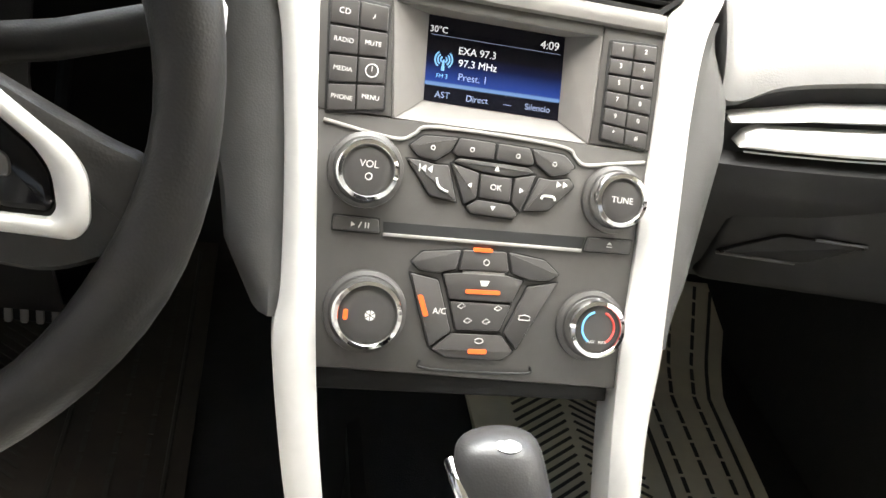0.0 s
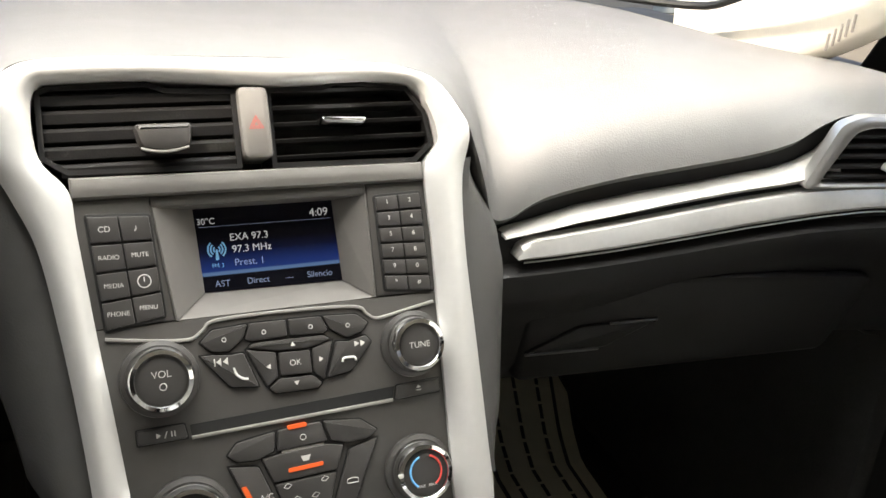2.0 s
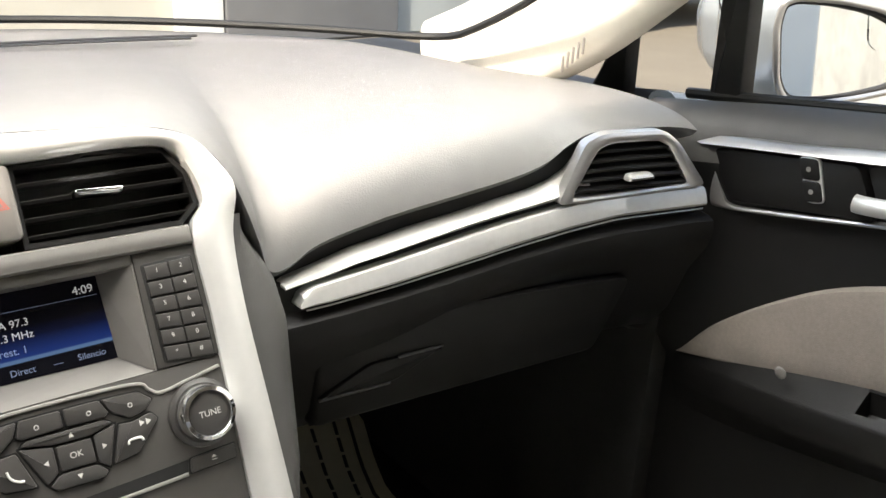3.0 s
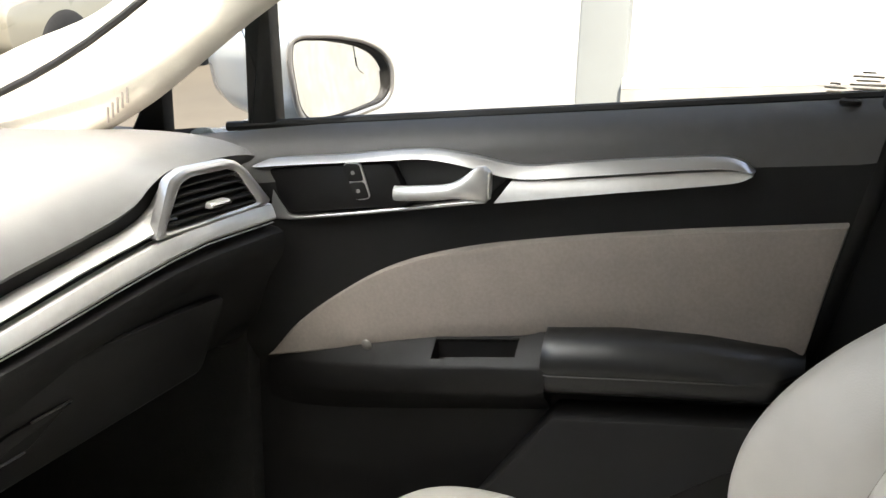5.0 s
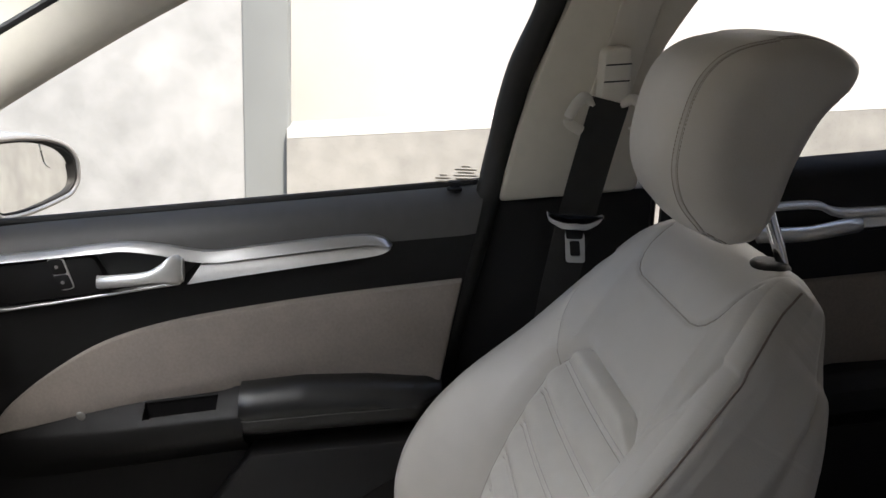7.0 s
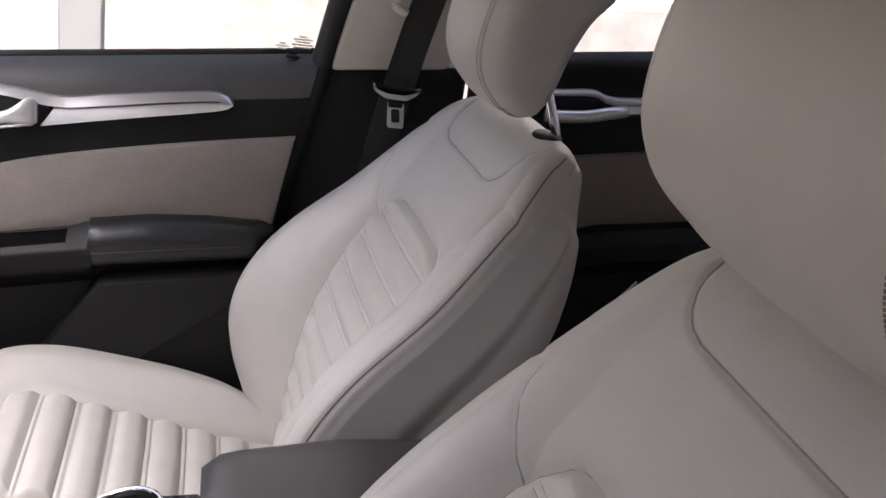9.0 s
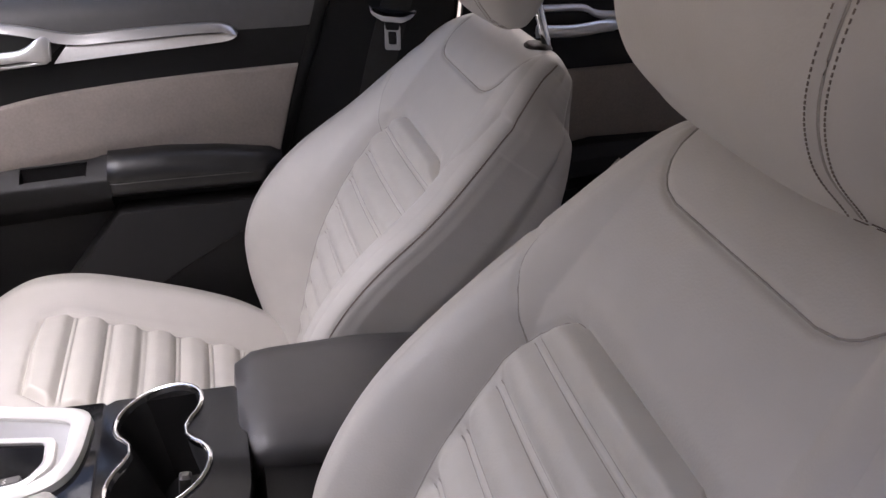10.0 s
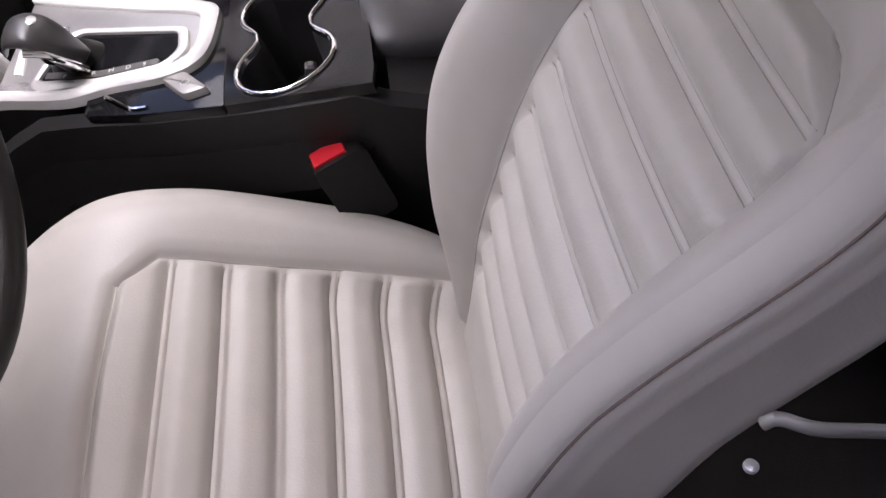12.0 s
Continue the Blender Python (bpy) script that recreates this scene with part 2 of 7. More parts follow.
def ring_prism(outer, inner, to3, n0, n1, crown=0.0, cuts=5, bm=None, loop=True, lean=0.0):
    """A band between two lines of equal length, with a crowned top that rises by lean towards the inner line, and sides down to n0."""
    rows = []
    for (a, b), (c, d) in zip(outer, inner):
        row = [to3(a, b, n0)]
        for k in range(cuts + 1):
            t = k / cuts
            row.append(to3(a + (c - a) * t, b + (d - b) * t, n1 + lean * t + crown * (1 - (2 * t - 1) ** 2)))
        row.append(to3(c, d, n0))
        rows.append(row)
    bm = sheet(rows, bm, closed=True, loop=loop)
    if not loop:
        bm.faces.new([bm.verts.new(p) for p in rows[0]])
        bm.faces.new([bm.verts.new(p) for p in rows[-1]])
    return bm


def tube(path, r, seg=10, bm=None, flat=1.0, caps=True, radii=None):
    P = [Vector(p) for p in path]
    rows = []
    up = Vector((0, 0, 1))
    for i, p in enumerate(P):
        d = (P[min(i + 1, len(P) - 1)] - P[max(i - 1, 0)]).normalized()
        s = d.cross(up)
        if s.length < 1e-3:
            s = d.cross(Vector((0, 1, 0)))
        s.normalize()
        u = s.cross(d)
        rr = radii[i] if radii else r
        rows.append([p + s * math.cos(2 * math.pi * k / seg) * rr + u * math.sin(2 * math.pi * k / seg) * rr * flat
                     for k in range(seg)])
    bm = sheet(rows, bm, closed=True)
    if caps:
        cap(bm, rows[0])
        cap(bm, rows[-1])
    return bm


def lathe(profile, to3, seg=40, bm=None):
    """profile: (radius, height) pairs, turned round the axis of to3(a, b, n)."""
    rows = [[to3(r * math.cos(2 * math.pi * k / seg), r * math.sin(2 * math.pi * k / seg), h) for k in range(seg)]
            for r, h in profile]
    bm = sheet(rows, bm, closed=True)
    if profile[0][0] > 1e-5:
        cap(bm, rows[0])
    if profile[-1][0] > 1e-5:
        cap(bm, rows[-1])
    return bm


def box(lo, hi, bevel=0.004, bm=None):
    (x0, y0, z0), (x1, y1, z1) = lo, hi
    b = min(bevel, (x1 - x0) * 0.45, (y1 - y0) * 0.45, (z1 - z0) * 0.45)
    poly = rounded([(x0, y0), (x1, y0), (x1, y1), (x0, y1)], b, 2)
    bm = bm or bmesh.new()
    ins = inset2(poly, b)
    rings = [[(a, c, z0) for a, c in ins], [(a, c, z0 + b) for a, c in poly], [(a, c, z1 - b) for a, c in poly],
             [(a, c, z1) for a, c in ins]]
    sheet(rings, bm, closed=True)
    cap(bm, rings[0])
    cap(bm, rings[-1])
    return bm


def lettering(text, size, to3, a, b, n, mat, parent, align='CENTER', name="lettering", turn=0.0):
    cu = bpy.data.curves.new("text", 'FONT')
    cu.body, cu.size, cu.align_x, cu.align_y = text, size, align, 'CENTER'
    cu.extrude = 0.00008
    tmp = new("tmp", cu)
    bpy.context.view_layer.update()
    me = bpy.data.meshes.new_from_object(tmp.evaluated_get(bpy.context.evaluated_depsgraph_get()))
    bpy.data.objects.remove(tmp)
    bpy.data.curves.remove(cu)
    c, s = math.cos(turn), math.sin(turn)
    off, up = Vector((0, 0, 0)), parent
    while up is not None:
        off = off + up.location
        up = up.parent
    for v in me.vertices:
        x, y = v.co.x * c - v.co.y * s, v.co.x * s + v.co.y * c
        v.co = Vector(to3(a + x, b + y, n + v.co.z)) - off
    me.name = name
    me.materials.clear()
    me.materials.append(mat)
    ob = new(name, me)
    ob.parent = parent
    return ob


def smooth(a, b, t):
    t = min(1.0, max(0.0, (t - a) / (b - a)))
    return t * t * (3 - 2 * t)


def line_at(pts, t):
    """Value at t along (t, value) pairs."""
    if t <= pts[0][0]:
        return pts[0][1]
    for (a, u), (b, v) in zip(pts, pts[1:]):
        if t <= b:
            return u + (v - u) * (t - a) / (b - a)
    return pts[-1][1]



def soft_at(pts, t, w=0.035):
    """line_at with its corners rounded over a width of 2 w."""
    return sum(line_at(pts, t + w * k / 3) for k in range(-3, 4)) / 7


# ---- car shell and surroundings ----
def sill(y):
    return 0.936 - 0.118 * y


ground = solo("ground", sheet([[(-60, y, 0), (60, y, 0)] for y in (-60, 60)]), M_GROUND,
              "tan sunlit concrete ground outside the car", "ground", kind="structure")
# concrete wall beside the car: tall stretch, pilaster, low stretch with a coping
solo("wall_east", box((3.2, 0.30, 0), (3.4, 1.66, 4.5), 0.01), M_WALL, "tall pale concrete wall with faint stains", "wall", kind="structure")
solo("pilaster", box((3.19, 0.185, 0), (3.3, 0.36, 4.5), 0.004), M_PILASTER, "pale grey concrete pilaster on the wall", "pilaster", kind="structure")
solo("wall_low", prism([(0.187, 0), (0.187, 0.655), (-9, 1.42), (-9, 0)], lambda y, z, n: (3.15 + n, y, z), 0.0, 0.17), M_WALLLOW, "low pale plastered boundary wall with stains", "wall", kind="structure")
solo("coping", prism([(0.187, 0.657), (0.187, 0.695), (-9, 1.46), (-9, 1.422)], lambda y, z, n: (3.154 + n, y, z), 0.0, 0.22), M_WALL2, "pale coping slab along the low wall", "coping", kind="structure")
solo("wall_far", box((4.1, -9, 0), (4.3, 0.6, 6), 0.01), M_WALL2, "tall white plastered wall beyond the low wall", "wall", kind="structure")
solo("wall_north", box((-8, 12, 0), (16, 12.2, 5.0), 0.01), M_WALLFAR, "pale plastered wall beyond the parked car", "wall", kind="structure")
solo("wall_east_far", box((16, -2, 0), (16.2, 12.2, 5.0), 0.01), M_WALLFAR, "pale plastered wall closing the yard", "wall", kind="structure")
solo("gate_pier", box((2.61, 5.6, 0), (4.02, 6.0, 2.4), 0.02), M_DARKWALL, "dark grey rendered gate pier", "wall", kind="structure")
solo("yard_wall", box((-4.0, 5.7, 0), (2.61, 5.95, 2.4), 0.01), M_WALLYARD, "cream plastered yard wall ahead of the car", "wall", kind="structure")
solo("yard_pillar", box((2.28, 5.62, 0), (2.60, 5.9, 2.6), 0.01), M_WALL2, "white plastered pillar beside the dark pier", "pillar", kind="structure")
# added slab that imitates a pale reflection in the windscreen
solo("reflection_slab", box((4.025, 5.7, 0), (5.0, 5.95, 2.4), 0.01), M_PILASTER, "pale grey slab standing in for a windscreen reflection beside the pier", "wall", kind="structure")
# unseen wall, added to cut the sky light from behind the car
solo("south_light_blocker", box((-1.8, -3.7, 0), (0.72, -3.5, 3.4), 0.01), M_WALLGREY, "unseen grey wall added behind the car to block sky light", "wall", kind="structure")
solo("wall_rear_far", box((-6, -12.2, 0), (6, -12, 5), 0.01), M_WALL2, "pale plastered wall closing the yard behind the car", "wall", kind="structure")
# unseen wall, added to keep sun and low western sky off the seats
solo("west_light_blocker", box((-2.0, -5.5, 0), (-1.8, 1.6, 3.6), 0.01), M_WALLGREY, "unseen grey wall added to shade the open driver's side", "wall", kind="structure")

# floor pan, firewall, rear bulkhead and roof
solo("floor", box((-0.76, -1.6, 0.17), (0.72, 1.02, 0.20), 0.005), M_CARPET, "black carpeted car floor", "floor", kind="structure")
solo("firewall", box((-0.76, 1.0, 0.17), (0.72, 1.03, 0.84), 0.005), M_CARPET, "black carpeted firewall under the dashboard", "firewall", kind="structure")
roof_rows = []
for i in range(17):
    x = -0.62 + 1.24 * i / 16
    roof_rows.append([(x, y, 1.46 - 0.10 * (x / 0.62) ** 4 - 0.16 * max(0, (y + 0.2) / 0.4) ** 2 * 0.55 - 0.06 * min(0, y + 0.9) ** 2)
                      for y in np.linspace(-1.9, 0.2, 18)])
solo("ceiling", thick(sheet(roof_rows), 0.03), M_HEAD, "beige fabric headliner of the car", "headliner", kind="structure")


def pillar(name, spine, widths, mat, label, depth=0.04, nrm=(-1, 0, 0.25)):
    n = Vector(nrm).normalized()
    P = catmull(spine, 6)
    W = [w for w in catmull([(w, 0, 0) for w in widths], 6)]
    rows = []
    for i, p in enumerate(P):
        d = (P[min(i + 1, len(P) - 1)] - P[max(i - 1, 0)]).normalized()
        s = d.cross(n).normalized()
        w = W[i].x / 2
        row = []
        for k in range(13):
            a = math.pi * k / 12
            row.append(p + s * w * math.cos(a) + n * depth * (math.sin(a) ** 0.7))
        rows.append(row)
    bm = sheet(rows, closed=True)
    cap(bm, rows[0])
    cap(bm, rows[-1])
    return solo(name, bm, mat, label, "pillar trim", kind="structure")


# front pillars: swept from the dash corner up to the roof
pillar("a_pillar_right", [(0.59, 0.66, 0.86), (0.618, 0.56, 0.925), (0.628, 0.44, 0.985), (0.606, 0.29, 1.087), (0.57, 0.07, 1.222), (0.54, -0.13, 1.332)],
       [0.18, 0.145, 0.125, 0.125, 0.13, 0.14], M_BEIGE, "beige moulded windscreen pillar trim", 0.03)
pillar("a_pillar_left", [(-0.62, 0.70, 0.86), (-0.66, 0.55, 0.925), (-0.675, 0.43, 0.985), (-0.66, 0.27, 1.085), (-0.62, 0.05, 1.22), (-0.58, -0.15, 1.33)],
       [0.14, 0.105, 0.09, 0.085, 0.085, 0.09], M_BEIGE, "beige moulded windscreen pillar trim", 0.03, nrm=(1, 0, 0.25))
roof_rail = tube(catmull([(0.575, -0.12, 1.325), (0.57, -0.4, 1.375), (0.57, -0.9, 1.385), (0.55, -1.5, 1.33)], 6), 0.05, 12)
solo("roof_rail_right", roof_rail, M_BEIGE, "beige roof rail above the doors", "roof rail", kind="structure")
roof_rail = tube(catmull([(-0.585, -0.12, 1.325), (-0.59, -0.4, 1.375), (-0.59, -0.9, 1.385), (-0.56, -1.5, 1.33)], 6), 0.05, 12)
solo("roof_rail_left", roof_rail, M_BEIGE, "beige roof rail above the open door", "roof rail", kind="structure")


def yz(x0, lean=0.0, z0=0.9):
    """Plane facing the cabin at x0 that leans inwards with height: (y, z, n) to a place; n points into the cabin."""
    return lambda y, z, n: (x0 - n - lean * (z - z0), y, z)


# centre pillar: beige above the sill, black below, with the door seal in front
bp = thing("b_pillar_right", "beige over black centre pillar trim", "pillar trim", kind="structure")
up = [(-0.385, 0.962), (-0.568, 0.984), (-0.564, 1.054), (-0.572, 1.163), (-0.593, 1.203), (-0.621, 1.25), (-0.68, 1.40), (-0.50, 1.40), (-0.455, 1.224), (-0.440, 1.182), (-0.424, 1.128), (-0.408, 1.073)]
part("upper_trim", prism(rounded(up, 0.014), yz(0.688, 0.22, 0.97), -0.03, 0.02, 0.006), M_BEIGE, bp)
low = [(-0.375, 0.965), (-0.60, 0.99), (-0.60, 0.25), (-0.30, 0.25), (-0.305, 0.66), (-0.345, 0.86)]
part("lower_trim", prism(rounded(low, 0.01), yz(0.69, -0.03, 0.97), -0.04, 0.012, 0.01), M_BLACK, bp, "black plastic lower trim")
sealp = catmull([(0.688, -0.300, 0.30), (0.682, -0.306, 0.60), (0.674, -0.337, 0.80), (0.680, -0.380, 0.993), (0.662, -0.402, 1.12), (0.635, -0.434, 1.215), (0.58, -0.47, 1.37)], 8)
part("door_seal", tube(sealp, 0.018, 10, flat=1.0), M_SEAL, bp, "black rubber door seal")

lb = thing("b_pillar_left", "black lower centre pillar beside the driver seat", "pillar trim", kind="structure")
low = [(-0.40, 0.965), (-0.60, 0.99), (-0.60, 0.25), (-0.42, 0.25), (-0.40, 0.66)]
part("lower_trim", prism(rounded(low, 0.01), lambda y, z, n: (-0.70 + n, y, z), -0.04, 0.012, 0.01), M_BLACK, lb, "black plastic lower trim")
part("upper_trim", prism(rounded([(-0.41, 0.985), (-0.58, 1.0), (-0.68, 1.40), (-0.50, 1.40)], 0.01), lambda y, z, n: (-0.70 + n + 0.22 * (z - 0.97), y, z), -0.03, 0.02, 0.012), M_BEIGE, lb, "beige upper trim")
solo("sill_left", box((-0.78, -1.6, 0.2), (-0.63, 0.95, 0.36), 0.02), M_BLACK, "black plastic door sill cover", "sill", kind="structure")
solo("sill_right", box((0.63, -1.6, 0.2), (0.72, 0.95, 0.34), 0.02), M_BLACK, "black plastic door sill cover", "sill", kind="structure")
solo("kick_panel_right", box((0.62, 0.30, 0.2), (0.66, 1.02, 0.80), 0.01), M_CARPET, "black carpeted kick panel", "kick panel", kind="structure")
solo("kick_panel_left", box((-0.76, 0.45, 0.2), (-0.70, 1.02, 0.86), 0.01), M_CARPET, "black carpeted kick panel", "kick panel", kind="structure")

# glass
def pane(name, rows, label):
    ob = solo(name, thick(sheet(rows), 0.003), M_GLASS, label, "window", kind="structure")
    ob.visible_shadow = False
    return ob


ys = np.linspace(0.30, -0.44, 10)
pane("window_1", [[(0.70 - 0.10 * (k / 6) ** 1.4, y, sill(y) - 0.02 + (min(1.37, 1.09 - 0.62 * (y - 0.27)) - sill(y) + 0.02) * k / 6) for y in ys]
                  for k in range(7)], "clear glass front passenger door window")
ys = np.linspace(0.47, 0.325, 4)
pane("window_2", [[(0.70 - 0.03 * k / 3, y, sill(y) - 0.02 + (max(sill(y), 1.09 - 0.62 * (y - 0.27)) - sill(y) + 0.03) * k / 3) for y in ys]
                  for k in range(4)], "small clear quarter window by the mirror")
ys = np.linspace(-0.64, -1.5, 10)
pane("window_3", [[(0.70 - 0.10 * (k / 6) ** 1.4, y, sill(y) - 0.02 + (1.37 - sill(y)) * k / 6) for y in ys]
                  for k in range(7)], "clear glass rear door window")
rows = []
for k in range(9):
    t = k / 8
    rows.append([(x * (1 - 0.12 * t), (0.94 - 0.55 * x * x * 1.9) * (1 - t) + (0.10 - 0.25 * x * x) * t, 0.90 + 0.47 * t ** 0.95 + 0.02 * math.sin(math.pi * t))
                 for x in np.linspace(-0.62, 0.62, 17)])
pane("windscreen", rows, "clear raked windscreen")

# dark ceramic edge of the windscreen
edge = catmull([(x, 0.925 - 1.045 * x * x, 0.928) for x in np.linspace(-0.58, 0.54, 14)] + [(0.555, 0.56, 0.945), (0.555, 0.44, 1.005), (0.532, 0.28, 1.10), (0.50, 0.10, 1.20), (0.475, -0.05, 1.29)], 3)
solo("windscreen_edge", tube(edge, 0.0045, 8), M_SEAL, "black ceramic edge round the windscreen", "window edge", kind="structure")
# scuttle under the windscreen, from the dash to the bonnet
rows = [[(x, max(0.935 - 1.0 * x * x, 0.42), 0.885), (x, max(0.955 - 1.0 * x * x, 0.45), 0.880), (x, 1.0, 0.86), (x, 1.04, 0.83)] for x in np.linspace(-0.74, 0.74, 25)]
solo("scuttle", thick(sheet(rows), 0.012), M_SEAL, "black scuttle panel below the windscreen", "scuttle", kind="structure")
vt = thing("pillar_vent", "small slotted vent at the foot of the pillar trim", "air vent", at=(0.60, 0.44, 0.92))
for k in range(5):
    part("slot", tube([(0.592, 0.452 - 0.007 * k, 0.912 + 0.006 * k), (0.588, 0.448 - 0.007 * k, 0.930 + 0.006 * k)], 0.0014, 6), M_THREAD, vt)

# ---- seats ----
def off_line(ax, z, line):
    """Distance of a place on the cover from a seam line."""
    best = 9.0
    for (x0, z0), (x1, z1) in zip(line, line[1:]):
        ux, uz = x1 - x0, z1 - z0
        t = max(0.0, min(1.0, ((ax - x0) * ux + (z - z0) * uz) / (ux * ux + uz * uz)))
        best = min(best, math.hypot(ax - x0 - ux * t, z - z0 - uz * t))
    return best


def half_width(line, z):
    """Half width of an insert at z, from its outline that runs downwards."""
    for (x0, z0), (x1, z1) in zip(line, line[1:]):
        if z1 <= z <= z0:
            return x0 + (x1 - x0) * (z0 - z) / (z0 - z1 + 1e-9)
    return 0.0


def pleat(s):
    """Relief across a twin-stitched pleat, s from its middle."""
    u = max(0.0, s - 0.0034)
    return 0.0072 * (1 - math.exp(-(u / 0.0080) ** 2)) - 0.0022 * math.exp(-((s - 0.0034) / 0.0016) ** 2)


def spread(k, n, inner, outer):
    """The k-th of n columns: half of them within the insert, a quarter on either side."""
    q = n // 4
    if k < q:
        return -outer + (outer - inner) * k / q
    if k > n - q:
        return inner + (outer - inner) * (k - n + q) / q
    return inner * ((k - q) / q - 1)


def densify(line, step=0.006):
    out = []
    for (x0, z0), (x1, z1) in zip(line, line[1:]):
        n = max(1, int(math.hypot(x1 - x0, z1 - z0) / step))
        out += [(x0 + (x1 - x0) * k / n, z0 + (z1 - z0) * k / n) for k in range(n)]
    return out + [line[-1]]


def split_cover(rows, keys, names, closed=True):
    """One bmesh for each named region of a grid of rows."""
    bms = {k: bmesh.new() for k in names}
    seen = {k: {} for k in names}
    m = len(rows[0])

    def vert(g, i, j):
        if (i, j) not in seen[g]:
            seen[g][(i, j)] = bms[g].verts.new(rows[i][j])
        return seen[g][(i, j)]

    for i in range(len(rows) - 1):
        for j in range(m):
            k = (j + 1) % m
            g = keys[i][j]
            bms[g].faces.new([vert(g, i, j), vert(g, i, k), vert(g, i + 1, k), vert(g, i + 1, j)])
    return bms


def seat_back_parts(owner, cx, dy, dz, recline, th_t, low_w, bol_k, slim, insert_top, head_sx, head_sy, head_sz, head_dy, head_dz, yaw, west, east, fold):
    """The backrest: a centre line with bolsters, pleats and seams as relief."""
    C = [(-0.318, 0.44), (-0.326, 0.54), (-0.334, 0.64), (-0.346, 0.73), (-0.371, 0.81), (-0.413, 0.895), (-0.452, 0.98), (-0.486, 1.043), (-0.508, 1.072), (-0.530, 1.087), (-0.552, 1.090)]
    ca, sa = math.cos(radians(recline)), math.sin(radians(recline))

    def tilt(y, z):
        y0, z0 = y + 0.32, z - 0.55
        return -0.32 + y0 * ca - z0 * sa + dy, 0.55 + y0 * sa + z0 * ca + dz

    L = catmull([(y, z, 0) for y, z in C], 44)
    n = len(L)
    N = []
    for i in range(n):
        d = (L[min(i + 1, n - 1)] - L[max(i - 1, 0)]).normalized()
        N.append((d.y, -d.x))
    hw_t = [(0.44, low_w - 0.03), (0.50, low_w - 0.004), (0.55, low_w + 0.018), (0.65, low_w + 0.035), (0.70, 0.238), (0.80, 0.24), (0.90, 0.232), (0.98, 0.210), (1.02, 0.196), (1.05, 0.182), (1.07, 0.168), (1.085, 0.150), (1.09, 0.138)]
    bol_t = [(0.44, 0.0), (0.50, 0.016), (0.56, 0.040), (0.63, 0.070), (0.70, 0.082), (0.78, 0.074), (0.86, 0.054), (0.94, 0.027), (1.02, 0.007), (1.14, 0.0)]
    pleats = [0.912 - 0.041 * k for k in range(9)]
    inser = insert_top + [(0.129, 0.80), (0.118, 0.68), (0.105, 0.5), (0.10, 0.40)]
    yoke = [(0.0, 1.032), (0.074, 1.0325), (0.088, 1.035), (0.099, 1.0405), (0.1065, 1.0485), (0.1105, 1.058), (0.113, 1.080)]
    corner = insert_top[-2]
    shoulder = [corner, (corner[0] + 0.027, 0.950), (corner[0] + 0.040, 0.985), (0.166, 1.03)]

    def wide(z):
        return soft_at(hw_t, z, 0.035 if z < 1.0 else 0.012) - slim * line_at([(0.5, 1.5), (0.78, 1.45), (0.92, 1.0)], z)

    def depth(x, z):
        ax = abs(x)
        hw, bo = wide(z), soft_at(bol_t, z) * bol_k * (west if x < 0 else 1.0 - east * smooth(0.68, 0.92, z))
        foot = line_at([(0.44, 0.098), (0.60, 0.108), (0.80, 0.126), (0.92, 0.132), (1.09, 0.11)], z)
        top = hw - 0.026
        v = min(1.0, max(0.0, (ax - foot + 0.004) / (top - foot + 0.004)))
        d = bo * (0.65 * (1 - (1 - v) ** 2.2) + 0.35 * smooth(0, 1, v)) - 0.012 * smooth(top - 0.02, hw, ax)
        g = off_line(ax, z, inser)
        if ax < half_width(inser, z):
            s = min(abs(z - q) for q in pleats)
            d += pleat(s) * smooth(0.0, 0.010, g) + 0.005 * (1 - (ax / 0.13) ** 2) * smooth(0.50, 0.62, z)
        else:
            d += 0.0055 * smooth(0.0, 0.018, g) * smooth(0.62, 0.80, z)
        d -= 0.0036 * math.exp(-(g / 0.0034) ** 2)
        g = min(off_line(ax, z, yoke), off_line(ax, z, shoulder))
        d -= 0.0020 * math.exp(-(g / 0.0026) ** 2)
        return d

    def place(x, z, lift=0.0):
        i = min(range(n), key=lambda k: abs(L[k].y - z))
        d = depth(x, z) + lift
        return (cx + x, *tilt(L[i].x + N[i][0] * d + yaw * x, L[i].y + N[i][1] * d))

    def flank(ye, ze, yb, zb, hw, r):
        """From the front cover's edge round to the back: rounded corner, seam, side panel with a soft fold."""
        ly, lz = yb - ye, zb - ze
        ll = max(1e-6, math.hypot(ly, lz))
        rr = min(r, ll * 0.45)
        out = []
        for k in range(1, 13):
            t = k / 12
            w = rr * t * t / ll
            dent = 0.0014 * math.exp(-((k - 8) / 0.8) ** 2)
            out.append(((hw - r) * (1 - t) ** 2 + hw * (2 * t * (1 - t) + t * t) - dent, ye + ly * w, ze + lz * w))
        fit_in = min(1.0, (ll - rr) * 0.5 / 0.040)
        for q in (0.004, 0.008, 0.016, 0.040):
            w = (rr + q * fit_in) / ll
            out.append((hw + 0.002, ye + ly * w, ze + lz * w))
        w0 = (rr + 0.040 * fit_in) / ll
        for q, dent in ((0.12, 0.0), (0.24, -0.001 * fold), (0.30, -0.005 * fold), (0.36, -0.004 * fold), (0.55, 0.0), (0.75, 0.0), (0.92, 0.0)):
            w = w0 + (1 - w0) * q
            out.append((hw + 0.002 + dent + 0.003 * math.sin(math.pi * q) - 0.022 * q ** 3, ye + ly * w, ze + lz * w))
        return out

    NF, turn = 200, n - 93
    rows, keys = [], []
    by, bz = L[turn].x - N[turn][0] * line_at(th_t, L[turn].y), L[turn].y - N[turn][1] * line_at(th_t, L[turn].y)
